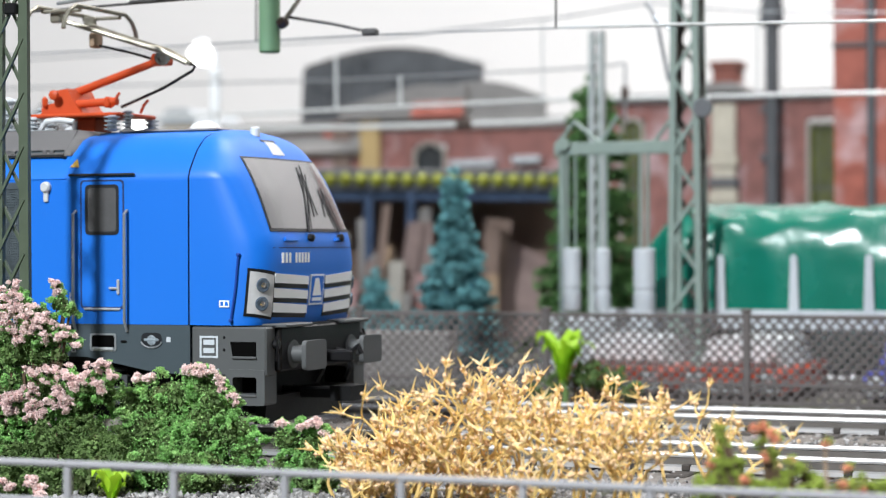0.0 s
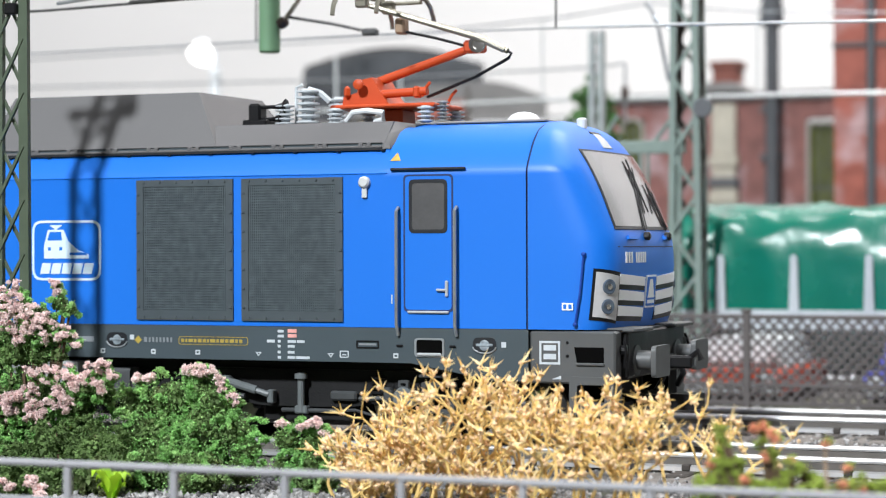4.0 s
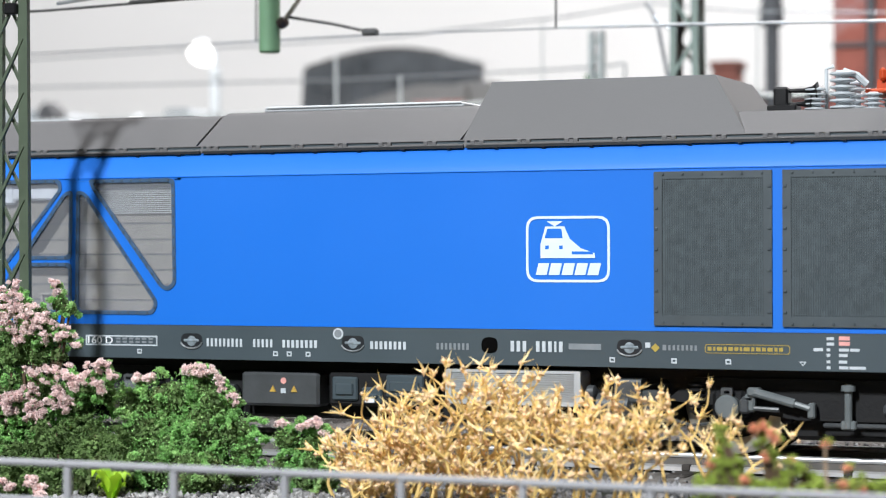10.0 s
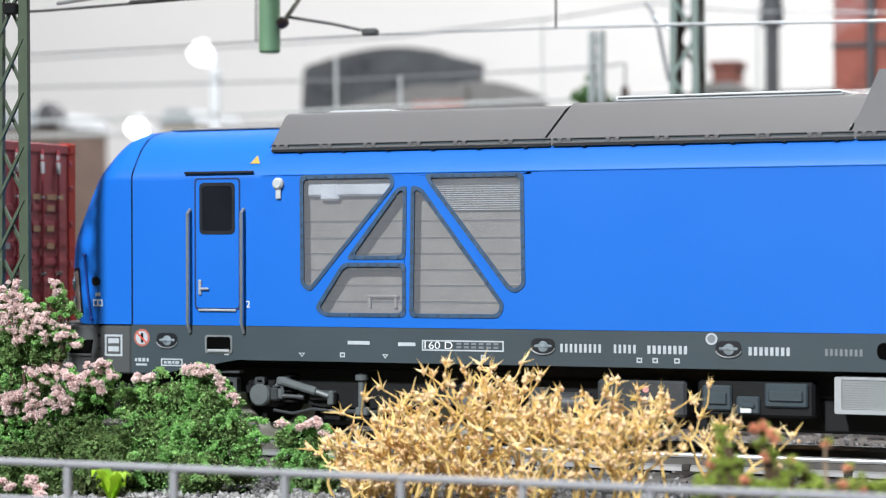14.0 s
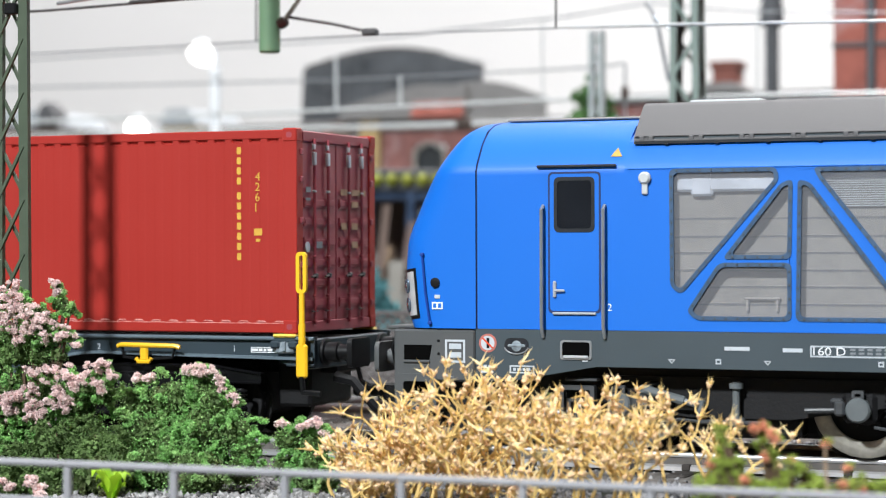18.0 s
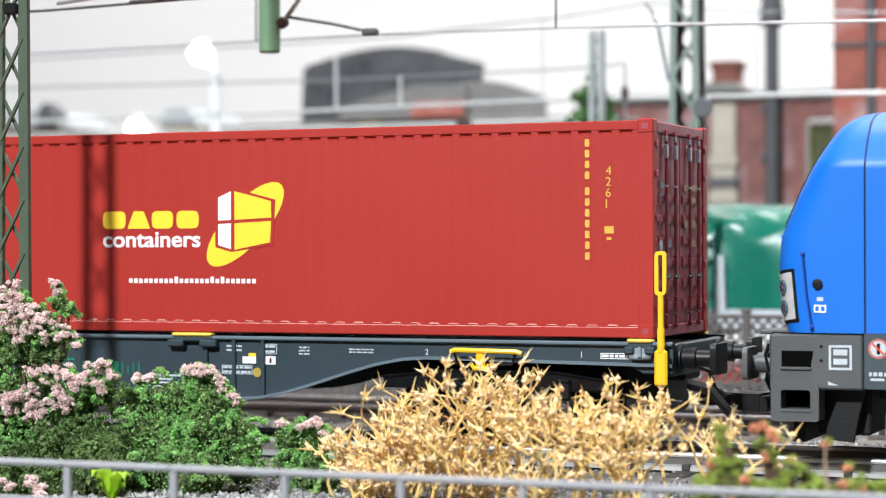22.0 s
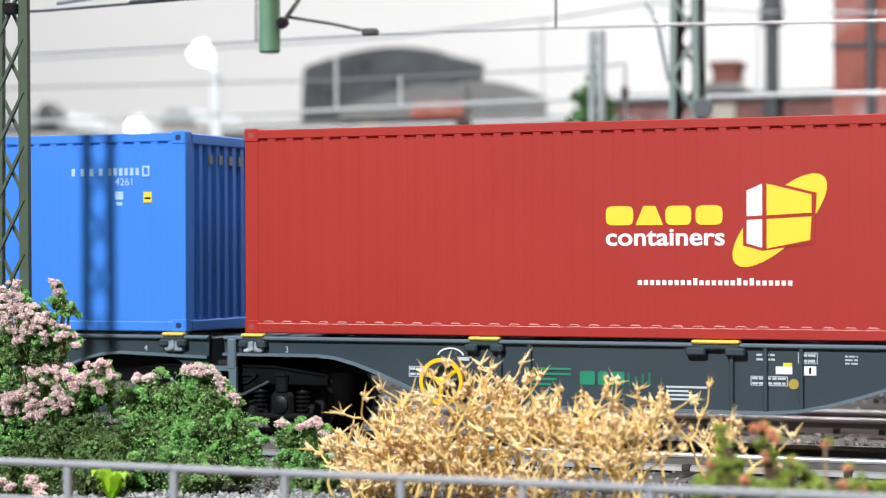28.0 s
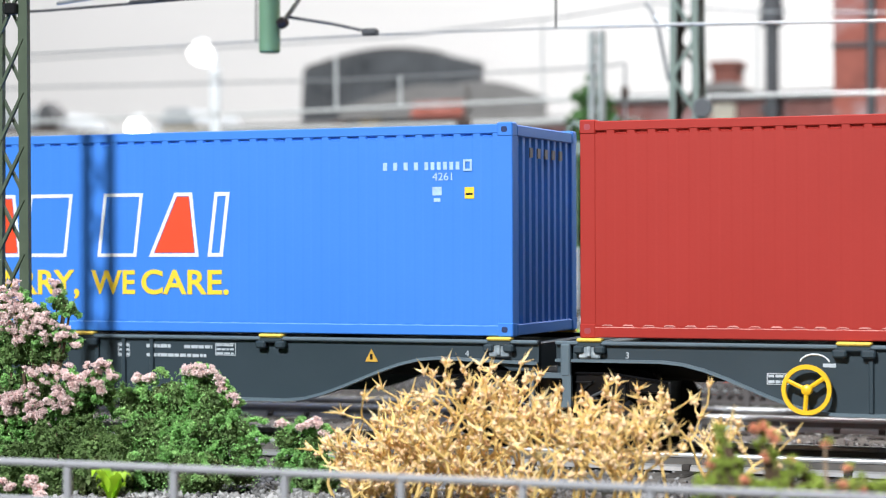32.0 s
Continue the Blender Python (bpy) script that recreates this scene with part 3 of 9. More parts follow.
part("gantry_beam", Geo().box(-1.6, 1.6, -70, 120, 34, 38, 0.4), MAST_GREEN, support, "dark green gantry beam")

wire1 = thing("contact_wire", 0, 0, 66.4, "thin dark contact wire above the first track", "contact wire", "overhead wires")
part("wire", Geo().bent([(-600, 0, 0.5), (-260, -1, -0.6), (-185, 0, -0.1), (-163, 0.2, 0.5), (-100, 1, 1.6), (400, 0, 2)], 0.22), WIRE_DARK, wire1)
part("splice", Geo().rod((-171, 0, 0.42), (-163, 0.2, 0.72), 0.38), WIRE_DARK, wire1)
wire2 = thing("contact_wire", 0, 64.6, 66.4, "thin grey contact wire above the second track", "contact wire", "overhead wires")
part("wire", Geo().bent([(-600, 0, -1), (-226, 0, 0.1), (-159, 0, 0.8), (-122, 0, 0.5), (-64, 0, -0.8), (300, 0, -2)], 0.15), HANDRAIL, wire2)
part("bright_wire", Geo().bent([(-122, -0.3, 0.55), (-100, -0.3, 0.2), (-64, -0.3, -0.75), (0, -0.3, -1.2)], 0.25), WIRE_PALE, wire2, "pale shiny stretch of wire")
for x, h in ((-122.6, 14), (-182, 14)):
    part("dropper", Geo().rod((x, 0, 0.5), (x, 0, h), 0.2), WIRE_DARK, wire2)
wire3 = thing("contact_wire", 0, 245, 66.5, "pale contact wire above a far track", "contact wire", "overhead wires")
part("wire", Geo().bent([(-600, 0, -1.5), (-279, 0, -0.5), (-190, 0, 0.9), (-97, 0, 0.2), (300, 0, -1)], 0.52), WIRE_PALE, wire3)
part("catenary", Geo().bent([(-600, 0, 12), (-249.1, 0, 8.3), (-210.2, 0, 8.7), (-182.6, 0, 9.1), (-170.0, 0, 9.5), (-166.2, 0, 10.1)], 0.28), HANDRAIL, wire3)
part("upper_catenary", Geo().bent([(-600, 0, 14), (-231.9, 0, 19.6), (-215.1, 0, 21.0), (-182.6, 0, 23.0), (-159.1, 0, 25.7), (-145.3, 0, 23.7), (-131.8, 0, 22.2), (-97.4, 0, 20.4), (200, 0, 24)], 0.26), HANDRAIL, wire3)
part("drop_post", Geo().rod((-165.9, 0, -5.3), (-165.9, 0, 10.0), 0.42, 0.3), HANDRAIL, wire3, "thin post at the end of the catenary")
part("insulator", Geo().lathe((-165.9, 0, 0.2), (0, 0, 1), [(0.5, 0), (1.0, 0.6), (1.0, 3.2), (0.5, 3.8)], 10), BROWN_INSULATOR, wire3, "brown insulator")
for x, h, r in ((-250, 15, 0.5), (-230.5, 9, 0.5), (-189.0, 22.5, 0.28), (-130.4, 22.2, 0.28)):
    part("dropper", Geo().rod((x, 0, 0), (x, 0, h), r), WIRE_PALE, wire3)
wire4 = thing("contact_wire", 0, 320, 66, "pale grey contact wire before the brick buildings", "contact wire", "overhead wires")
part("wire", Geo().bent([(-700, 0, 0.5), (-318, 0, 0), (-218, 0, 0.3), (-205, 0, 1.0)], 0.8), WIRE_PALE, wire4)
part("insulator", Geo().lathe((-244, 0, 0.1), (1, 0, 0), [(0.8, 0), (1.7, 1), (1.7, 4.5), (0.8, 5.5)], 10), BROWN_INSULATOR, wire4)

def box_mast(x, y, z0, z1, w0, w1, deep, pitch, label):
    """A square lattice mast: pale front corners, one zigzag of flat braces, dark brown inner side."""
    m = thing("catenary_mast", x, y, z0, label, "catenary mast", "catenary masts")
    h = z1 - z0
    half = lambda z: (w0 + (w1 - w0) * z / h) / 2
    for sx in (-1, 1):
        for face, mat in ((0, MAST_PALE), (deep, DARK_BROWN)):
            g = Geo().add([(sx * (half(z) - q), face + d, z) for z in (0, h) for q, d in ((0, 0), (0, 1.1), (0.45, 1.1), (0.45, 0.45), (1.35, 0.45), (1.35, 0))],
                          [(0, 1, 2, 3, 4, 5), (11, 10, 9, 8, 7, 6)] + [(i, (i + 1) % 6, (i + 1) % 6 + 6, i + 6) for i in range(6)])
            part("leg", g, mat if sx < 0 else MAST_PALE, m, "dark brown inner leg" if mat is DARK_BROWN and sx < 0 else "")
    z, k = 0.8, 0
    while z + pitch <= h:
        s = 1 if k % 2 else -1
        part("brace", Geo().rod((s * (half(z) - 0.5), 0.6, z), (-s * (half(z + pitch) - 0.5), 0.6, z + pitch), 0.52, n=4), MAST_PALE, m)
        part("brace", Geo().rod((-s * (half(z) - 0.5), deep, z), (s * (half(z + pitch) - 0.5), deep, z + pitch), 0.52, n=4), DARK_BROWN, m)
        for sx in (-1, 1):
            part("brace", Geo().rod((sx * (half(z) - 0.3), 0.6, z + (pitch if s < 0 else 0)), (sx * (half(z) - 0.3), deep, z + (0 if s < 0 else pitch)), 0.45, n=4), DARK_BROWN, m)
        z += pitch
        k += 1
    part("footing", Geo().box(-w0 * 0.8, w0 * 0.8, -1.5, deep + 1.5, -1.5, 0.2, 0.3), STONE, m, "pale concrete footing")
    return m


far_mast = box_mast(-122.7, 148, -3.4, 96, 7.9, 5.6, 5.2, 8.4, "grey green square lattice mast behind the fence")
part("strut", Geo().bent([(-3.3, 0, 67), (-5.6, 0, 78.5), (-7.2, 0, 82.6), (-8.6, 0, 84.0)], 0.45), HANDRAIL, far_mast)
part("stay", Geo().rod((-6.4, 0, 81.0), (-3.0, 0, 78.0), 0.3), HANDRAIL, far_mast)
part("pulley", Geo().lathe((4.6, -1, 61), (0, -1, 0), [(2.0, 0), (2.2, 0.6), (2.0, 1.2)], 16), IRON, far_mast)
lattice_mast("catenary_mast", -163.9, 215, -3.4, 82, 2.7, 2.5, 2.2, 4.2, 1.3, MAST_LIGHT, "slim grey lattice mast behind the fence")

tension = thing("tensioning_gantry", -136, 150, -3.4, "grey green gantry with three hanging white weights", "gantry")
for x, nx in ((-14.8, 0), (11.5, 0)):
    part("upright", Geo().box(x - 0.7, x + 0.7, -0.7, 0.7, 0, 55, 0.1), MAST_PALE, tension)
part("beam", Geo().box(-16.5, 13, -1, 1, 51.6, 54.4, 0.2), MAST_PALE, tension)
for a, b in (((-16, 0, 54), (-12, 0, 59)), ((-12, 0, 59), (-6, 0, 54)), ((-6, 0, 54), (-2, 0, 60)), ((6, 0, 54), (10, 0, 59)), ((10, 0, 59), (13, 0, 54))):
    part("strut", Geo().rod(a, b, 0.5), MAST_PALE, tension)
for x in (-14.0,):
    part("pulley", Geo().lathe((x, -1.2, 54), (0, -1, 0), [(1.4, 0), (1.5, 0.5), (1.4, 1)], 14), MAST_PALE, tension)
for x, w in ((-12.2, 1.95), (-5.1, 1.65), (4.3, 2.4)):
    wgt = part("weight", Geo().lathe((x, -1.5, 17.6), (0, 0, 1), [(w - 0.2, 0), (w, 0.3), (w, 4.2), (w - 0.25, 4.4), (w - 0.25, 4.9), (w, 5.1), (w, 13.2), (w - 0.3, 13.6)], 18), WEIGHT_WHITE, tension, "white cylindrical weight")
    for d in (-0.9, 0.9):
        part("cable", Geo().rod((x + d, -1.5, 31), (x + d, -1.5, 52), 0.32), MAST_PALE, tension)

# ---------------------------------------------------------------- fence behind the second track
for k in range(-3, 5):
    x = -143.1 + 41.7 * k
    panel = thing("lattice_fence", x, 117, -3.4, "dark brown diamond lattice fence between the tracks", "fence", "fence panels")
    part("post", Geo().box(-0.75, 0.75, -0.75, 0.75, 0, 18.6, 0.15).box(-1.0, 1.0, -1.0, 1.0, 18.6, 19.3, 0.25), FENCE, panel)
    part("top_rail", Geo().box(0.7, 40.9, -0.45, 0.45, 17.3, 18.2, 0.1), FENCE, panel)
    part("bottom_rail", Geo().box(0.7, 40.9, -0.45, 0.45, 4.0, 4.9, 0.1), FENCE, panel)
    part("foot_rail", Geo().box(0.7, 40.9, -0.45, 0.45, 0.4, 1.3, 0.1), FENCE, panel)
    lat = Geo()
    step, lean = 2.2, 17.0
    n = int((40.2 + lean) / step)
    for s, yy in ((1, -0.22), (-1, 0.22)):
        for i in range(n):
            a = 0.75 - lean + i * step
            u0, u1 = max(0.0, (0.75 - a) / lean), min(1.0, (40.9 - a) / lean)
            if u1 - u0 < 0.03:
                continue
            xs = [a + lean * u for u in (u0, u1)]
            zs = [0.8 + 17.0 * (u if s > 0 else 1 - u) for u in (u0, u1)]
            h = 0.36
            lat.add([(xs[0], yy - 0.15, zs[0] - h), (xs[1], yy - 0.15, zs[1] - h), (xs[1], yy - 0.15, zs[1] + h), (xs[0], yy - 0.15, zs[0] + h),
                     (xs[0], yy + 0.15, zs[0] - h), (xs[1], yy + 0.15, zs[1] - h), (xs[1], yy + 0.15, zs[1] + h), (xs[0], yy + 0.15, zs[0] + h)],
                    [(0, 1, 2, 3), (7, 6, 5, 4), (0, 4, 5, 1), (2, 6, 7, 3)])
    part("lattice", lat, FENCE, panel, smooth=0)

# railing in the foreground
for k in range(-2, 6):
    x = -109.7 + 12.95 * k
    r = thing("railing", x, -95, -5.2, "grey plastic railing in front of the shrubs", "railing", "railing sections")
    part("post", Geo().box(-0.42, 0.42, -0.35, 0.35, 0, 10.0, 0.1), RAILING, r)
    part("handrail", Geo().box(-0.42, 12.53, -0.42, 0.42, 10.0, 10.75, 0.22), RAILING, r)
    part("mid_rail", Geo().box(0.42, 12.53, -0.28, 0.28, 6.15, 6.75, 0.15), RAILING, r)

# ---------------------------------------------------------------- locomotive (x = 0 at its middle, front to +x)
LOCO_MID = 127.1
UNDER_GREY = material("underfloor_dark_grey", (0.060, 0.064, 0.068), 0.42, gloss=0.4, var=0.2, size=3, bump=0.15)
DARK_BLUE = material("grab_rod_blue", (0.006, 0.050, 0.30), 0.5, var=0.05)
DAMPER = material("damper_grey", (0.13, 0.145, 0.15), 0.4, gloss=0.4, var=0.15, size=3)
DULL_YELLOW = material("dull_yellow_print", (0.62, 0.36, 0.05), 0.5, var=0.12, size=0.7)
DULL_GREEN = material("dull_green_print", (0.01, 0.12, 0.09), 0.5)
loco = thing("locomotive", 0, 0, 0, "blue model electric locomotive with grey roof and orange pantograph", "locomotive", "train")
ROLLING = [(loco, LOCO_MID, [])]

SEC = [(16.95, 17.3), (38.7, 17.3), (39.6, 16.9), (42.4, 14.9), (44.4, 12.6), (45.5, 9.6), (46.1, 5.0), (46.25, 0.0)]


def half_width(z):
    for (z0, w0), (z1, w1) in zip(SEC, SEC[1:]):
        if z <= z1:
            return w0 + (w1 - w0) * (z - z0) / (z1 - z0)
    return 0.0


NOSE = [(16.9, 109.2), (18.5, 109.8), (25.5, 110.4), (29.0, 110.3), (30.6, 109.8), (36.0, 107.5), (41.3, 104.6), (43.6, 103.0), (45.2, 101.0), (46.25, 98.2)]


def nose_front(z):
    for (z0, f0), (z1, f1) in zip(NOSE, NOSE[1:]):
        if z <= z1:
            return f0 + (f1 - f0) * (z - z0) / (z1 - z0)
    return 98.2


def corner(z):
    """How round the corner between side and front is at this height."""
    return 0.34 + 0.16 * max(0.0, min(1.0, (z - 26) / 16))


def nose_point(u, z, off=0.0, end=1):
    """A point of the cab front: u from -1 (near side) to 1 round the front."""
    w, f = max(half_width(z), 0.02), nose_front(z) - 98.0
    e = corner(z)
    a = u * math.pi / 2
    p = Vector((98.0 + f * abs(math.cos(a)) ** e, math.copysign(w * abs(math.sin(a)) ** e, a), z))
    if off:
        d = 0.02
        q1 = nose_point(min(1, u + d), z) - nose_point(max(-1, u - d), z)
        q2 = nose_point(u, min(46.2, z + 0.3)) - nose_point(u, z - 0.3)
        nrm = q1.cross(q2).normalized()
        p = p + nrm * off
    return Vector((p.x * end, p.y, p.z))


def u_of(y, z):
    w = half_width(z)
    s = min(1.0, abs(y) / w) ** (1 / corner(z))
    return math.copysign(math.asin(s) / (math.pi / 2), y)


def nose_patch(corners, off, end, nu=8, nz=5, thick=0.25):
    """A panel lying on the cab front; corners: (y, z) lower left, lower right, upper right, upper left."""
    rows, back = [], []
    for j in range(nz + 1):
        t = j / nz
        row, brow = [], []
        for i in range(nu + 1):
            s = i / nu
            ya = corners[0][0] * (1 - s) + corners[1][0] * s
            za = corners[0][1] * (1 - s) + corners[1][1] * s
            yb = corners[3][0] * (1 - s) + corners[2][0] * s
            zb = corners[3][1] * (1 - s) + corners[2][1] * s
            y, z = ya * (1 - t) + yb * t, za * (1 - t) + zb * t
            row.append(nose_point(u_of(y, z), z, off, end))
            brow.append(nose_point(u_of(y, z), z, off - thick, end))
        rows.append(row)
        back.append(brow)
    g = Geo().grid(rows)
    g.grid(back)
    edge = rows[0] + [r[-1] for r in rows[1:]] + rows[-1][::-1][1:] + [r[0] for r in rows[::-1][1:]]
    edge2 = back[0] + [r[-1] for r in back[1:]] + back[-1][::-1][1:] + [r[0] for r in back[::-1][1:]]
    g.grid([edge, edge2])
    return g


# body shell between the cab seams: sloping shoulders above straight sides; one opening for the engine room glazing
WINDOWS = [
    [(-70.0, 38.3), (-56.0, 38.3), (-55.7, 37.0), (-68.7, 22.2), (-69.9, 23.0)],
    [(-53.9, 36.6), (-54.1, 26.8), (-62.5, 26.8), (-55.0, 36.3)],
    [(-63.4, 25.8), (-54.1, 25.8), (-54.1, 18.7), (-66.4, 18.7), (-67.6, 19.6)],
    [(-52.7, 36.6), (-51.5, 36.3), (-39.3, 20.2), (-40.0, 18.7), (-53.0, 18.7)],
    [(-50.5, 38.2), (-36.5, 38.2), (-36.3, 23.0), (-37.4, 22.2), (-38.5, 22.6), (-50.1, 37.3)],
]
WX0, WX1, WZ0, WZ1 = -71.2, -35.2, 18.0, 38.65
side_poly = [(17.3, 16.95), (17.3, 38.7), (16.9, 39.6), (14.9, 42.4), (13.2, 43.4), (-13.2, 43.4), (-14.9, 42.4), (-16.9, 39.6), (-17.3, 38.7), (-17.3, 16.95)]
shell = Geo()
shell.prism_x([(p, q) for p, q in side_poly], WX1, 76.5)
shell.prism_x([(p, q) for p, q in side_poly], -76.5, WX0)
shell.prism_x([(17.3, WZ0), (17.3, 16.95), (-17.3, 16.95), (-17.3, WZ0)], WX0, WX1)
shell.prism_x([(17.3, WZ1), (17.3, 38.7), (16.9, 39.6), (14.9, 42.4), (13.2, 43.4), (-13.2, 43.4), (-14.9, 42.4), (-16.9, 39.6), (-17.3, 38.7), (-17.3, WZ1)], WX0, WX1)
part("body", shell, BLUE, loco, "bright blue body shell", smooth=12)
for end in (-1, 1):
    # cab block with the rounded roof, from the grey roof to the seam
    cabs = []
    zs = [16.95, 27, 38.0, 38.7, 39.2, 39.8, 41.2, 42.6, 43.6, 44.6, 45.3, 45.8, 46.1, 46.25]
    for x in (76.5, 77.4, 97.72):
        cabs.append([Vector((x * end, -half_width(z), z)) for z in zs] + [Vector((x * end, half_width(z), z)) for z in zs[::-1][1:]])
    part("cab_body", Geo().grid(cabs), BLUE, loco, "bright blue cab side", smooth=30)
    part("cab_bulkhead", Geo().prism_x([(-half_width(z) + 0.02, z) for z in zs] + [(half_width(z) - 0.02, z) for z in zs[::-1][1:]], 76.45 * end, 76.9 * end), BLUE, loco)
    part("cab_seam", Geo().grid([[Vector((x * end, (half_width(z) - 0.3) * s, z)) for s, z in [(-1, q) for q in zs] + [(1, q) for q in zs[::-1][1:]]] for x in (97.6, 98.25)]), DARK_LINE, loco, "dark seam beside the cab")
    nose_rows = []
    for z in [16.95, 18, 20, 22, 24, 25.5, 27, 28.5, 29.4, 30.2, 31, 33, 35, 37, 38.2, 38.7, 39.6, 40.6, 41.6, 42.6, 43.6, 44.4, 45.0, 45.5, 45.9, 46.12, 46.24]:
        nose_rows.append([nose_point(-1 + 2 * i / 40, z, 0, end) for i in range(41)])
    part("cab_front", Geo().grid(nose_rows), BLUE, loco, "rounded bright blue cab front", smooth=50)
    part("windscreen_seal", nose_patch([(-13.3, 30.6), (13.3, 30.6), (12.2, 41.7), (-12.2, 41.7)], 0.10, end, 14, 8), RUBBER, loco)
    part("windscreen", nose_patch([(-12.9, 31.0), (12.9, 31.0), (11.9, 41.4), (-11.9, 41.4)], 0.16, end, 18, 8), CAB_GLASS, loco, "grey reflecting windscreen")
    for y0, y1, zt in ((-2.2, 3.6, 40.6), (8.2, 7.4, 37.2)):
        wp = nose_point(u_of(y0, 31), 30.4, 0.35, end)
        wq = nose_point(u_of(y1, zt), zt - 0.6, 0.5, end)
        wiper = part("wiper", Geo().rod(wp, wq, 0.13, n=5).rod(nose_point(u_of(y0 + 0.9, 31), 30.6, 0.35, end), nose_point(u_of(y1 + 0.7, zt), zt - 1.2, 0.5, end), 0.10, n=5), BLACK, loco, "black windscreen wiper")
        part("blade", Geo().rod(nose_point(u_of(y1 - 1.2, 34), 33.0, 0.45, end), nose_point(u_of(y1 + 0.3, zt), zt, 0.45, end), 0.14, n=5), BLACK, wiper)
        part("wiper_motor", Geo().lathe(nose_point(u_of(y0, 30), 29.7, 0.0, end), (end, 0, 0), [(0.6, 0), (0.6, 0.7), (0.3, 0.9)], 10), BLACK, loco)
    for yy in (-8.5, 8.5):
        part("grab_bar", nose_patch([(yy - 2.0, 29.2), (yy + 2.0, 29.2), (yy + 2.0, 29.7), (yy - 2.0, 29.7)], 0.35, end, 4, 1, 0.4), BLUE, loco)
    part("front_seam", nose_patch([(-13.5, 28.15), (13.5, 28.15), (13.5, 28.3), (-13.5, 28.3)], 0.03, end, 14, 1, 0.1), DARK_LINE, loco)
    part("top_lamp", nose_patch([(-2.0, 42.3), (2.0, 42.3), (1.5, 44.3), (-1.5, 44.3)], 0.10, end, 5, 4), GREY_PLASTIC, loco, "pale top headlight")
    part("lamp_slot", nose_patch([(-2.4, 44.3), (2.4, 44.3), (2.2, 44.6), (-2.2, 44.6)], 0.12, end, 5, 1), BLACK, loco)
    # headlights and the white stripes between them
    for s in (-1, 1):
        part("lamp_surround", nose_patch([(s * 16.82, 18.3), (s * 13.1, 17.7), (s * 13.1, 24.7), (s * 16.74, 25.3)], 0.06, end, 18, 5, 0.2), BLACK, loco, "black headlight surround")
        lamp = part("headlight", nose_patch([(s * 16.66, 18.75), (s * 13.4, 18.15), (s * 13.4, 24.2), (s * 16.58, 24.85)], 0.14, end, 18, 5), LENS, loco, "clear white headlight")
        for zz in (20.1, 22.8):
            c = nose_point(u_of(s * 15.3, zz), zz, 0.1, end)
            nrm = (nose_point(u_of(s * 15.3, zz), zz, 1.1, end) - c).normalized()
            part("reflector", Geo().lathe(c, nrm, [(1.05, 0), (1.05, 0.2), (0.9, 0.28), (0.45, 0.12)], 18), LENS_DARK, lamp, "dark round lamp reflector")
            part("bulb", Geo().lathe(c + nrm * 0.15, nrm, [(0.42, 0), (0.4, 0.16), (0.2, 0.25)], 10), STEEL, lamp)
        for zz in (18.7, 20.85, 23.0):
            part("stripe_shadow", nose_patch([(s * 13.2, zz - 0.6), (s * 2.9, zz - 0.95), (s * 2.9, zz + 0.2), (s * 13.2, zz + 0.3)], 0.08, end, 10, 2, 0.15), BLACK, loco, "black line under the stripe")
            part("white_stripe", nose_patch([(s * 13.2, zz + 0.1), (s * 2.9, zz - 0.3), (s * 2.9, zz + 0.95), (s * 13.2, zz + 1.5)], 0.14, end, 10, 2, 0.15), WHITE, loco, "white stripe on the cab front")
    part("front_emblem", nose_patch([(-2.3, 19.6), (2.3, 19.6), (2.3, 24.2), (-2.3, 24.2)], 0.18, end, 4, 3), WHITE, loco, "white framed emblem")
    part("emblem_field", nose_patch([(-2.05, 19.85), (2.05, 19.85), (2.05, 23.95), (-2.05, 23.95)], 0.23, end, 4, 3), BLUE, loco, "blue emblem field")
    part("emblem_shape", nose_patch([(-1.5, 21.0), (1.5, 21.0), (0.4, 23.6), (-0.9, 23.6)], 0.28, end, 3, 3), WHITE, loco, "white emblem shape")
    part("emblem_foot", nose_patch([(-1.6, 20.2), (1.6, 20.2), (1.6, 20.7), (-1.6, 20.7)], 0.28, end, 3, 1), WHITE, loco)
    for i in range(9):
        if i != 3:
            y0 = -11.6 + i * 1.02
            part("number_bar", nose_patch([(y0, 26.0), (y0 + 0.6, 26.0), (y0 + 0.72, 27.5), (y0 + 0.12, 27.5)], 0.07, end, 2, 2, 0.1), WHITE, loco, "white number bar")
    # door, handles and signs on both sides
    for s in (-1, 1):
        yy = s * 17.3
        x0, x1 = 79.5 * end, 87.0 * end
        cx = 83.25 if end > 0 else -83.6
        frame_o = outline(rect(cx - 3.75, cx + 3.75, 19.2, 38.4), 0.7)
        frame_i = outline(rect(cx - 3.5, cx + 3.5, 19.5, 38.15), 0.6)
        part("door_seam", Geo().ring(frame_o, frame_i, yy - 0.08, yy + 0.08), DARK_LINE, loco)
        door = part("door", Geo().prism(frame_i, yy - 0.06, yy + 0.06), BLUE, loco, "blue cab door")
        wo, wi = outline(rect(cx - 2.9, cx + 2.9, 30.2, 37.7), 0.8), outline(rect(cx - 2.45, cx + 2.45, 30.7, 37.2), 0.6)
        part("window_seal", Geo().ring(wo, wi, yy - 0.14, yy + 0.14), RUBBER, door)
        part("window", Geo().prism(wi, yy - 0.09, yy + 0.09), DOOR_GLASS if end > 0 else DARK_GLASS, door, "grey cab door window")
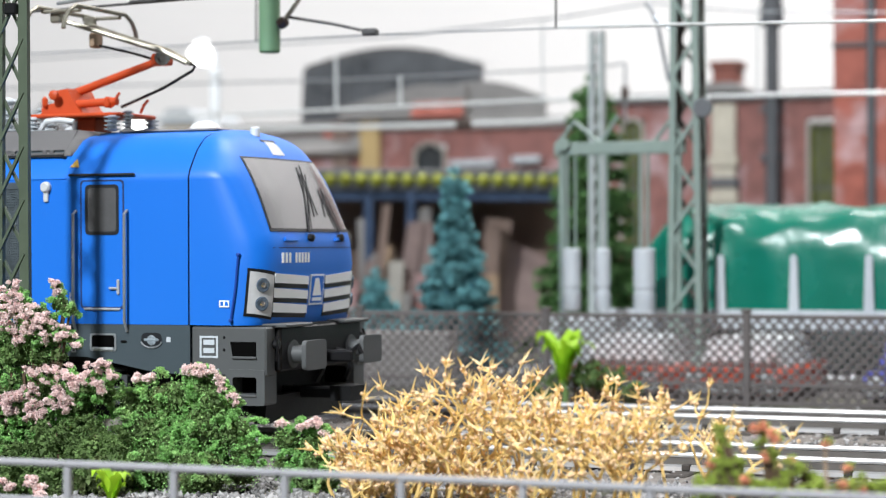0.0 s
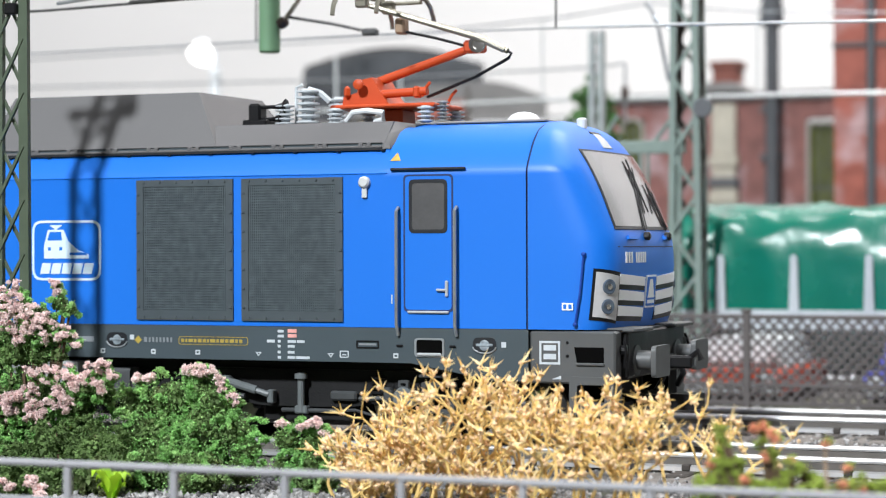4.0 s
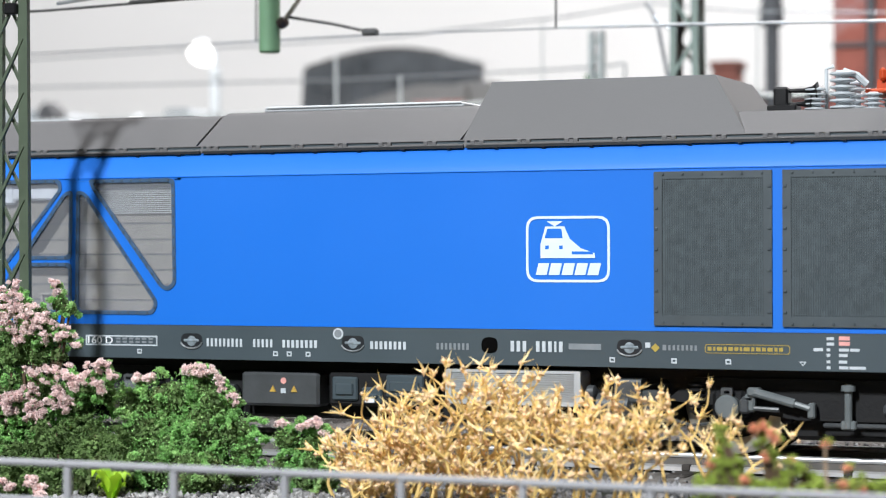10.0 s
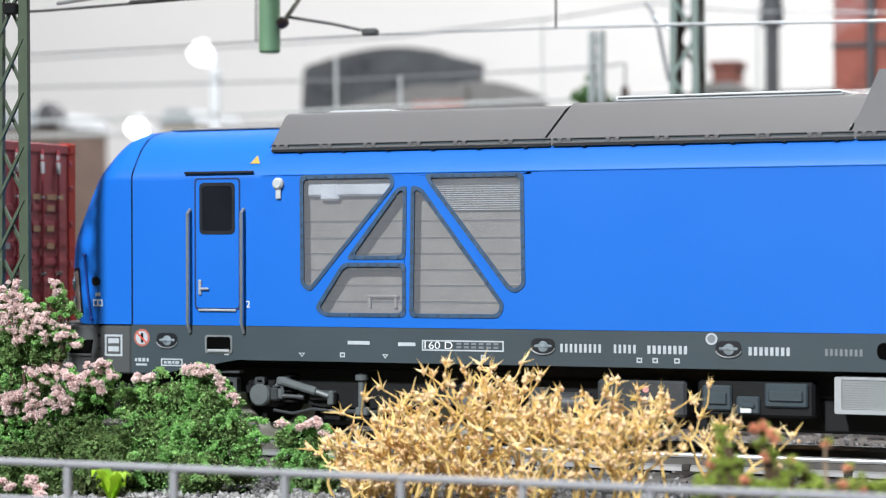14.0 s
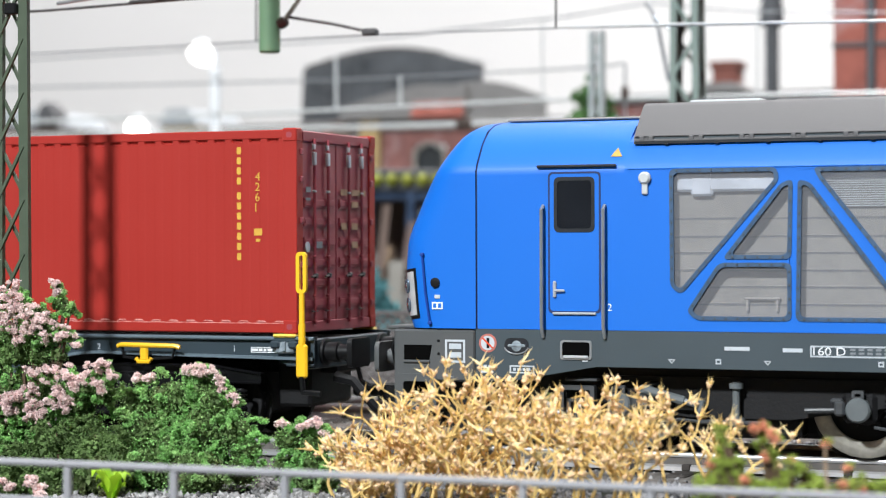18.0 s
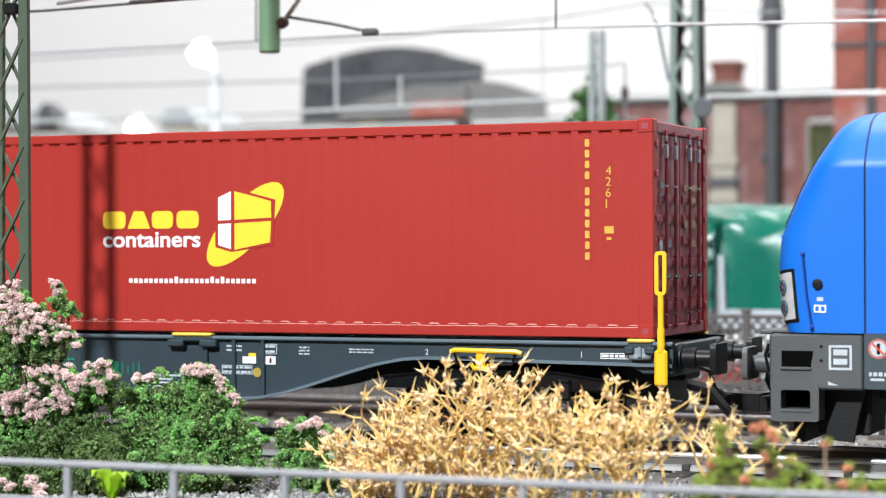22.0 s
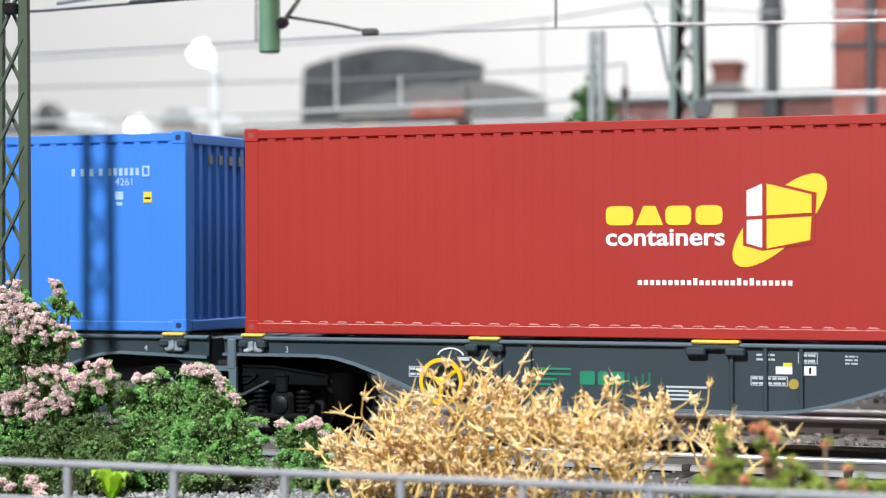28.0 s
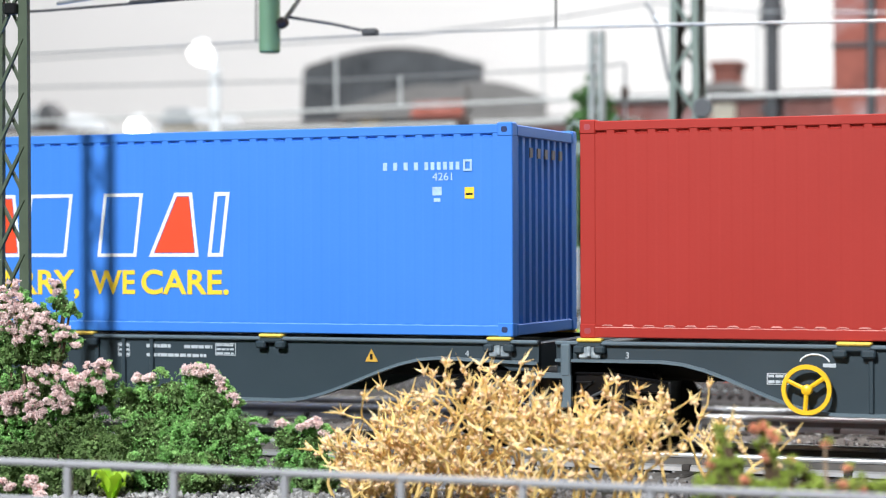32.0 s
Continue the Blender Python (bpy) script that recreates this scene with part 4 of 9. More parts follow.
        part("door_handle", Geo().box(cx + 2.8 * end - 0.24, cx + 2.8 * end + 0.24, yy + s * 0.05, yy + s * 0.4, 21.3, 23.6, 0.15).box(cx + 1.3 * end, cx + 2.8 * end, yy + s * 0.2, yy + s * 0.5, 22.1, 22.45, 0.1), SILVER, door, "silver door handle")
        part("sill_bar", Geo().box(cx - 3.1, cx + 3.1, yy + s * 0.05, yy + s * 0.35, 19.0, 19.35, 0.1), SILVER, door)
        for hx in ((78.75, 87.55) if end > 0 else (79.25, 88.05)):
            part("handrail", Geo().bent([(hx * end, yy + s * 0.1, 33.8), (hx * end, yy + s * 0.9, 33.3), (hx * end, yy + s * 0.95, 17.4), (hx * end, yy + s * 0.2, 15.9)], 0.25, 8), HANDRAIL, loco, "grey steel handrail")
        part("rain_strip", Geo().box(77.6 * end, 88.9 * end, yy - s * 0.05, yy + s * 0.45, 38.95, 39.35, 0.12), RUBBER, loco, "dark rain strip")
        part("mirror_camera", Geo().lathe((73.6 * end, yy, 37.4), (0, s, 0), [(0.85, 0), (0.85, 0.5), (0.6, 0.8)], 14).box(73.2 * end, 74.0 * end, yy, yy + s * 0.4, 35.2, 37.0, 0.1), GREY_PLASTIC, loco, "pale grey camera housing")
        tri = [(77.9 * end - 0.8, 40.4), (77.9 * end + 0.8, 40.4), (77.9 * end, 41.6)]
        part("warning_sign", Geo().add([(x, s * (half_width(z) + 0.12), z) for x, z in tri] + [(x, s * (half_width(z) - 0.1), z) for x, z in tri], [(0, 1, 2), (5, 4, 3), (0, 3, 4, 1), (1, 4, 5, 2), (2, 5, 3, 0)]), FADED_SIGN, loco, "small faded yellow warning triangle")
        rod = []
        for z, x in ((27.2, 105.9), (22.0, 105.4), (17.7, 104.7)):
            u = next(k / 200 for k in range(200, 0, -1) if nose_point(k / 200, z).x >= x)
            rod.append(nose_point(s * u, z, 0.32, end))
        part("grab_rod", Geo().bent(rod, 0.17, 6).lathe(rod[0], (0, s, 0), [(0.28, -0.3), (0.28, 0.2), (0.15, 0.3)], 10).lathe(rod[-1], (0, s, 0), [(0.28, -0.3), (0.28, 0.2), (0.15, 0.3)], 10), DARK_BLUE, loco, "dark blue grab rod")
        part("sign_plate", Geo().box(102.9 * end, 104.5 * end, s * 17.15, s * 17.40, 19.6, 20.6), WHITE, loco, "small white sign plate")
        for q in (103.1, 103.85):
            part("sign_mark", Geo().box(q * end, (q + 0.45) * end, s * 17.15, s * 17.43, 19.8, 20.4), BLUE, loco)
        if end < 0:
            part("sign_plate", Geo().box(-104.1, -103.3, s * 17.15, s * 17.40, 21.1, 21.6), PALE, loco, "small pale sign plate")
            part("socket", Geo().lathe((-104.0, yy - s * 0.1, 23.3), (0, s, 0), [(0.68, 0), (0.68, 0.35), (0.35, 0.4)], 14), BLACK, loco, "round black socket")
lettering("cab_number", "1", PALE, loco, 77.6, -17.32, 20.3, 1.3, label="white figure beside the door")
lettering("cab_number", "2", WHITE, loco, -78.9, -17.32, 19.6, 0.95, label="white figure beside the door")

# roof
roof_secs = [(-75.8, -34.5, 47.9, 10.8, 0.0), (-34.1, 7.4, 48.3, 10.4, 0.42)]
for x0, x1, zt, yt, rake in roof_secs:
    prof = [(15.35, 42.15), (15.2, 43.0), (yt, zt - 0.5), (yt - 1.2, zt), (-yt + 1.2, zt), (-yt, zt - 0.5), (-15.2, 43.0), (-15.35, 42.15)]
    n = len(prof)
    g = Geo().add([(x0 + (q - 42.15) * rake, p, q) for p, q in prof] + [(x1 + (q - 42.15) * 0.42, p, q) for p, q in prof],
                  [tuple(range(n)), tuple(range(2 * n - 1, n - 1, -1))] + [(i, i + n, (i + 1) % n + n, (i + 1) % n) for i in range(n)])
    part("roof_section", g, ROOF_GREY, loco, "matt grey roof hood", smooth=25)
hump = Geo()
low = [(15.35, 42.15), (15.2, 43.0), (11.8, 46.3), (-11.8, 46.3), (-15.2, 43.0), (-15.35, 42.15)]
hump.prism_x(low, 8.4, 75.7)
hv = [(8.2, 15.2, 42.9), (11.0, 10.4, 51.5), (43.3, 10.4, 51.5), (46.9, 11.9, 46.2), (48.8, 15.2, 42.9)]
hump_v = [(x, -y, z) for x, y, z in hv] + [(x, y, z) for x, y, z in hv]
hump.add(hump_v, [(0, 1, 2, 3, 4), (9, 8, 7, 6, 5), (0, 5, 6, 1), (1, 6, 7, 2), (2, 7, 8, 3), (3, 8, 9, 4), (4, 9, 5, 0)])
part("roof_section", hump, ROOF_GREY, loco, "raised grey roof hood", smooth=0)
ramp_a = [(-15.3, 42.2), (-15.2, 43.0), (-13.6, 44.6), (-11.9, 46.25), (-6.0, 46.3), (0.0, 46.3)]
ramp_b = [(-15.2, 42.2), (-14.4, 43.1), (-12.5, 44.6), (-9.4, 45.7), (-4.8, 46.22), (0.0, 46.36)]
ramp = [[(x, y, z) for y, z in row] + [(x, -y, z) for y, z in row[::-1][1:]] for x, row in ((75.6, ramp_a), (76.6, ramp_a[:2] + ramp_b[2:]), (78.0, ramp_b))]
part("roof_ramp", Geo().grid(ramp[:2] + [[(x, y * 0.72, z + 0.02) if abs(y) > 12 else (x, y, z) for x, y, z in ramp[2]]]), ROOF_GREY, loco, smooth=60)
part("roof_walkway", Geo().box(80, 97, -7.0, 7.0, 46.0, 46.36, 0.12), WALKWAY, loco)
part("roof_walkway", Geo().box(-97, -76.6, -7.0, 7.0, 46.0, 46.36, 0.12), WALKWAY, loco)
for x0, x1 in ((-75.6, -33.0), (-32.6, 8.6), (9.0, 75.4)):
    for s in (-1, 1):
        part("roof_rim", Geo().box(x0, x1, s * 15.1, s * 15.6, 42.32, 42.62, 0.08).box(x0, x1, s * 15.1, s * 15.45, 43.0, 43.2, 0.06), ROOF_GREY, loco)
        part("roof_gap", Geo().box(x0, x1, s * 14.8, s * 15.25, 42.62, 43.0), SKIRT_GREY, loco, "dark slot under the roof")
        # Black strip paints the shade of the gap below the rim.
        part("rim_gap_shade", Geo().box(x0, x1, s * 14.9, s * 15.7, 42.02, 42.32), RUBBER, loco, "black strip drawn for the dark gap under the roof rim")
        x = x0 + 0.6
        while x < x1 - 1.4:
            part("rim_bracket", Geo().box(x, x + 0.7, s * 15.1, s * 15.6, 42.4, 43.1, 0.1).box(x + 0.7, x + 1.3, s * 15.1, s * 15.5, 42.6, 42.9, 0.05).box(x + 1.3, x + 2.0, s * 15.1, s * 15.6, 42.4, 43.1, 0.1), ROOF_GREY, loco)
            # Black nubs give the painted gap line its jagged edge.
            part("rim_stud", Geo().box(x + 3.6, x + 4.2, s * 15.15, s * 15.85, 41.84, 42.08, 0.08), RUBBER, loco)
            x += 6.9
g = Geo().box(-26, 6.0, -8.6, 8.6, 48.2, 49.0, 0.25)
part("roof_hatch", g, SILVER, loco, "pale roof hatch")
part("hatch_edge", Geo().box(-25.5, 5.6, -8.9, -8.5, 48.8, 49.1, 0.08), WHITE_PLASTIC, loco, "thin pale hatch edge")
part("roof_hatch", Geo().box(-70, -60, -8.2, 8.2, 47.7, 48.3, 0.2), SILVER, loco, "pale roof hatch")
part("roof_hatch", Geo().box(-58, -38, -8.2, 8.2, 47.7, 48.2, 0.2), ROOF_GREY, loco)
part("antenna", Geo().lathe((91.2, 0, 46.2), (0, 0, 1), [(2.6, 0), (2.5, 0.5), (1.9, 1.2), (0.9, 1.6), (0.1, 1.7)], 18), WHITE_PLASTIC, loco, "white domed roof antenna")
part("antenna", Geo().lathe((100.4, -1, 45.2), (0, 0, 1), [(0.75, 0), (0.75, 1.3), (0.5, 1.5)], 12), WHITE_PLASTIC, loco, "small white roof antenna")

# air horns
horn = part("air_horn", Geo().box(51.0, 53.0, -9.5, -7.0, 46.3, 49.6, 0.3).box(50.2, 54.2, -9.8, -6.6, 46.3, 47.2, 0.2), BLACK, loco, "black air horn")
for zz, ln in ((49.1, 4.6), (47.3, 3.9)):
    part("trumpet", Geo().lathe((52.2, -8.4, zz), (1, 0, 0), [(0.25, 0), (0.3, ln * 0.6), (0.55, ln * 0.85), (1.15, ln), (0.9, ln + 0.05)], 14), BLACK, horn)

# pantograph and roof insulators
def insulator(x, y, z0, h, r, discs, mat=INSULATOR):
    prof = [(r * 0.55, 0)]
    for i in range(discs):
        a = h * (i + 0.2) / discs
        prof += [(r * 0.55, a), (r, a + h / discs * 0.2), (r, a + h / discs * 0.45), (r * 0.55, a + h / discs * 0.6)]
    prof += [(r * 0.5, h)]
    return Geo().lathe((x, y, z0), (0, 0, 1), prof, 14)


base = Geo().box(62.6, 79.4, -5.6, 5.6, 48.7, 49.3, 0.2)
base.box(69.6, 73.0, -2.6, 2.6, 46.4, 48.7, 0.3)
panto = part("pantograph", base, ORANGE, loco, "orange single-arm pantograph, raised")
part("bearing_block", Geo().prism([(63.8, 49.3), (63.9, 50.6), (66.2, 51.2), (66.4, 53.0), (68.6, 53.4), (69.4, 52.0), (70.4, 50.4), (71.4, 49.3)], -3.6, 3.6), ORANGE, panto)
part("bearing_ear", Geo().box(64.2, 65.2, -4.4, -3.4, 50.4, 52.2, 0.4), ORANGE, panto)
part("pivot", Geo().lathe((67.0, -4.8, 52.3), (0, -1, 0), [(0.8, 0), (0.8, 0.4), (0.5, 0.6)], 14), ORANGE, panto)
part("cylinder", Geo().rod((69.5, -2.5, 50.9), (77.0, -2.5, 51.2), 0.65, n=12).box(75.0, 76.0, -3.4, -1.8, 50.2, 51.9, 0.25), ORANGE, panto)
part("horn_stop", Geo().bent([(76.2, -2.6, 50.4), (77.0, -2.6, 51.9), (77.5, -2.6, 52.5)], 0.24).bent([(78.2, 2.6, 49.6), (78.8, 2.6, 50.8), (79.6, 2.6, 51.6)], 0.24), ORANGE, panto)
part("lower_arm", Geo().rod((67.8, 0, 52.9), (83.4, 0, 57.6), 0.68, 0.60, 12).box(82.0, 85.2, -1.0, 1.0, 56.7, 58.6, 0.35), ORANGE, panto)
part("knee_ring", Geo().lathe((84.4, -1.0, 57.9), (0, -1, 0), [(1.25, 0), (1.25, 0.5), (0.75, 0.55), (0.7, 0.2)], 18), STEEL, panto)
part("guide_rod", Geo().bent([(75.2, 1.8, 50.6), (83.0, 1.4, 53.3), (88.4, 1.2, 55.9), (88.9, 1.0, 56.6), (88.2, 0.8, 57.0)], 0.24), BLACK, panto)
for s in (-1, 1):
    part("upper_arm", Geo().bent([(88.4, s * 0.7, 56.9), (84.4, s * 1.4, 58.9), (77.0, s * 3.0, 61.2), (67.6, s * 4.4, 64.2)], [0.42, 0.5, 0.42, 0.36], 8), NICKEL, panto, "shiny upper arm")
part("thrust_rod", Geo().bent([(83.6, -0.4, 57.4), (78.0, -1.0, 59.0), (72.4, -1.4, 60.3)], 0.22), BLACK, panto)
for s in (-1, 1):
    part("head_bracket", Geo().box(66.6, 68.6, s * 4.9 - 0.6, s * 4.9 + 0.6, 63.6, 65.6, 0.25), NICKEL, panto)
part("head_weight", Geo().box(71.6, 73.2, -2.2, -0.2, 59.8, 62.2, 0.3), CRATE, panto)
for x, zz in ((65.6, 65.9), (72.6, 65.9)):
    part("contact_strip", Geo().bent([(x, -11, 62.0), (x, -10.6, 63.4), (x, -9.4, 64.9), (x, -7.4, zz), (x, 7.4, zz), (x, 9.4, 64.9), (x, 10.6, 63.4), (x, 11, 62.0)], 0.36), NICKEL, panto, "contact strip with bent horns")
part("head_bar", Geo().rod((65.6, -6, 65.3), (72.6, -6, 65.3), 0.3).rod((65.6, 6, 65.3), (72.6, 6, 65.3), 0.3), NICKEL, panto)
for x, y in ((63.8, -6.0), (63.8, 6.0), (78.2, -6.0), (78.2, 6.0)):
    part("base_insulator", insulator(x, y, 46.3, 2.5, 1.25, 4), INSULATOR, loco, "pale blue ribbed insulator")
part("roof_insulator", insulator(60.0, -7.5, 46.3, 5.4, 1.75, 6), INSULATOR, loco, "pale blue ribbed insulator")
part("roof_insulator", insulator(56.4, -8.0, 46.3, 3.2, 1.45, 5), INSULATOR, loco, "pale blue ribbed insulator")
part("roof_insulator", insulator(59.0, 5.5, 46.3, 5.0, 1.6, 6), INSULATOR, loco, "pale blue ribbed insulator")
part("roof_switch", Geo().bent([(57.6, -6.5, 46.3), (57.6, -6.5, 52.0), (58.6, -6.5, 52.4)], 0.28).bent([(60.0, -7.5, 51.6), (61.8, -7, 51.0), (63.0, -6.4, 49.8)], 0.5), INSULATOR, loco)
part("roof_cable", Geo().bent([(66.0, -7.0, 46.8), (67.2, -7.4, 48.0), (69.4, -7.4, 48.2), (72.0, -7.2, 47.9), (71.8, -6.8, 46.9), (70.4, -6.6, 46.6)], 0.42, 8), WHITE_PLASTIC, loco, "white bent roof cable")
part("spring", insulator(80.6, -5.2, 46.3, 3.2, 0.9, 6), HANDRAIL, loco)

# grilles
for x0, x1 in ((36.7, 52.7), (54.1, 70.2)):
    for s in (-1, 1):
        yy = s * 17.3
        gr = part("side_grille", Geo().box(x0 + 0.9, x1 - 0.9, yy - 0.05, yy + s * 0.04, 18.8, 37.3), GRILLE_BACK, loco, "dark grey ventilation grille")
        part("grille_frame", Geo().ring(rect(x0, x1, 17.7, 38.2), rect(x0 + 1.15, x1 - 1.15, 19.1, 37.2), yy - s * 0.1, yy + s * 0.32), GRILLE_FRAME, gr)
        ribs = Geo()
        n = 44
        for i in range(n):
            xx = x0 + 1.2 + (x1 - x0 - 2.4) * (i + 0.5) / n
            ribs.prism_x([(yy, 19.1), (yy + s * 0.22, 19.1), (yy + s * 0.22, 37.2), (yy, 37.2)], xx - 0.095, xx + 0.095)
        part("rib_panel", ribs, GRILLE, gr, smooth=0)
        wires = Geo()
        m = 46
        for i in range(m):
            zz = 19.15 + 18.0 * (i + 0.5) / m
            wires.box(x0 + 1.15, x1 - 1.15, yy + s * 0.10, yy + s * 0.25, zz - 0.075, zz + 0.075)
        part("wire_mesh", wires, GRILLE, gr, smooth=0)
        if s < 0:
            bolts = Geo()
            for i in range(6):
                for zz in (18.1, 37.85):
                    bolts.box(x0 + 1.3 + i * 2.68 - 0.16, x0 + 1.3 + i * 2.68 + 0.16, yy - 0.5, yy - 0.3, zz - 0.16, zz + 0.16, 0.06)
            for i in range(7):
                for xx in (x0 + 0.35, x1 - 0.35):
                    bolts.box(xx - 0.22, xx + 0.22, yy - 0.5, yy - 0.3, 19.6 + i * 2.75 - 0.18, 19.6 + i * 2.75 + 0.18, 0.06)
            part("bolt_band", bolts, GRILLE_FRAME, gr, kind="stuff")

# engine room glazing: blue struts between the panes, panes with riveted seals, machinery behind
for s in (-1, 1):
    yy = s * 17.3
    for poly in ([(WX0, WZ1), (WX1, WZ1), (WX1, 38.2), (WX0, 38.3)],
                 [(WX0, 38.3), (-70.0, 38.3), (-69.9, 23.0), (WX0, 18.0)],
                 [(WX0, 18.0), (-69.9, 23.0), (-68.7, 22.2), (-67.6, 19.6)],
                 [(WX0, 18.0), (-67.6, 19.6), (-66.4, 18.7), (-40.0, 18.7), (WX1, 18.0)],
                 [(-68.7, 22.2), (-55.7, 37.0), (-55.0, 36.3), (-62.5, 26.8), (-63.4, 25.8), (-67.6, 19.6)],
                 [(-55.7, 37.0), (-56.0, 38.3), (-50.5, 38.2), (-50.1, 37.3), (-51.5, 36.3), (-52.7, 36.6), (-53.9, 36.6), (-55.0, 36.3)],
                 [(-53.9, 36.6), (-52.7, 36.6), (-53.0, 18.7), (-54.1, 18.7)],
                 [(-62.5, 26.8), (-54.1, 26.8), (-54.1, 25.8), (-63.4, 25.8)],
                 [(-50.1, 37.3), (-38.5, 22.6), (-37.4, 22.2), (-39.3, 20.2), (-51.5, 36.3)],
                 [(-37.4, 22.2), (-36.3, 23.0), (WX1, 18.0), (-40.0, 18.7), (-39.3, 20.2)],
                 [(-36.3, 23.0), (-36.5, 38.2), (WX1, WZ1), (WX1, 18.0)]):
        part("window_strut", Geo().prism(poly, yy - s * 0.4, yy), BLUE, loco, "blue window strut", smooth=0)
    for k, poly in enumerate(WINDOWS):
        rounded = outline(poly, 0.9)
        pane = part("side_window", Geo().prism(outline(inset(poly, 0.1), 0.8), yy - s * 0.20, yy - s * 0.12), CLEAR, loco, "engine room window pane with reflection haze in its tint")
        pane.visible_shadow = False
        part("window_seal", Geo().ring(outline(inset(poly, -0.28), 0.9), outline(inset(poly, 0.28), 0.8), yy - s * 0.1, yy + s * 0.14), SEAL, pane)
        if s < 0:
            riv = Geo()
            for a, b in zip(poly, poly[1:] + poly[:1]):
                ln = math.dist(a, b)
                for i in range(int(ln / 1.5)):
                    t = (i + 0.5) / max(1, int(ln / 1.5))
                    px, pz = a[0] + (b[0] - a[0]) * t, a[1] + (b[1] - a[1]) * t
                    riv.box(px - 0.13, px + 0.13, yy - 0.26, yy - 0.1, pz - 0.13, pz + 0.13)
            part("rivet_band", riv, GRILLE_FRAME, pane, smooth=0, kind="stuff")
engine = part("engine_room", Geo().box(-70.8, -35.6, -15.4, -14.6, 18.2, 35.6, 0.2), MACHINE, loco, "warm grey panelled wall behind the windows")
for i, z in enumerate((20.6, 22.9, 25.1, 27.4, 29.6, 32.0)):
    part("panel_ledge", Geo().box(-70.6, -35.8, -15.55, -15.3, z, z + 0.16, 0.05), MACHINE, engine)
    part("panel_joint", Geo().box(-70.6, -35.8, -15.48, -15.3, z - 0.2, z - 0.02), MACHINE_DARK, engine)
part("step_box", Geo().box(-60.5, -55.6, -16.0, -15.3, 21.1, 21.5, 0.15).box(-60.3, -59.9, -15.9, -15.3, 19.6, 21.2, 0.1).box(-56.3, -55.9, -15.9, -15.3, 19.6, 21.2, 0.1), WALKWAY, engine, "grey step bracket")
# Boxes added as a stand-in for light and reflections in the pane tops.
for x0, x1, z0 in ((-69.6, -56.2, 35.5), (-67.6, -64.6, 34.9), (-50.4, -36.6, 36.9)):
    part("pane_gleam", Geo().box(x0, x1, -16.2 - (36.9 - z0) * 0.1, -6.0, z0, 40.0, 0.3), PANE_GLEAM, engine, "pale bluish box drawn for the bright light in the upper pane")
fins = Geo()
for i in range(13):
    fins.box(-50.2, -36.4, -15.9, -15.3, 33.4 + i * 0.3, 33.52 + i * 0.3)
part("fin_block", fins, GREY_PLASTIC, engine, "pale fins behind the upper pane", smooth=0)
part("cross_wall", Geo().box(-70.8, -35.6, 12.6, 13.4, 18.2, 41.0, 0.2), MACHINE, engine)

# emblem on the sides
for s in (-1, 1):
    yy = s * 17.3
    ex = 24.5
    if s < 0:
        part("side_emblem", Geo().ring(outline(rect(ex - 6.0, ex + 6.0, 23.4, 32.4), 1.7), outline(rect(ex - 5.65, ex + 5.65, 23.75, 32.05), 1.4), yy - 0.08, yy + 0.05), EMBLEM, loco, "white rounded emblem frame")
        part("emblem_shape", Geo().prism([(ex - 3.9, 26.7), (ex + 3.9, 26.7), (ex + 3.8, 27.4), (ex + 1.9, 28.0), (ex + 0.3, 29.3), (ex - 0.5, 31.0), (ex - 3.2, 31.0), (ex - 3.9, 28.6)], yy - 0.08, yy + 0.05), EMBLEM, loco, "white emblem shape")
        part("emblem_detail", Geo().prism([(ex - 3.3, 29.4), (ex - 0.7, 29.4), (ex - 0.9, 30.7), (ex - 2.9, 30.7)], yy - 0.11, yy).box(ex + 0.6, ex + 3.6, yy - 0.11, yy, 27.2, 27.6).box(ex - 3.2, ex - 2.7, yy - 0.11, yy, 27.9, 28.4).box(ex - 1.2, ex - 0.7, yy - 0.11, yy, 27.9, 28.4), BLUE, loco)
        part("emblem_antenna", Geo().prism([(ex - 3.0, 31.7), (ex - 0.7, 31.7), (ex - 1.85, 31.0)], yy - 0.08, yy + 0.05), EMBLEM, loco)
        for i in range(5):
            a = ex - 4.6 + i * 1.85
            part("emblem_bar", Geo().prism([(a, 24.4), (a + 1.55, 24.4), (a + 1.95, 26.0), (a + 0.4, 26.0)], yy - 0.08, yy + 0.05), EMBLEM, loco)
    part("shoulder_crease", Geo().box(-76, 77, s * 17.2, s * 17.42, 38.55, 38.75, 0.06), BLUE, loco)

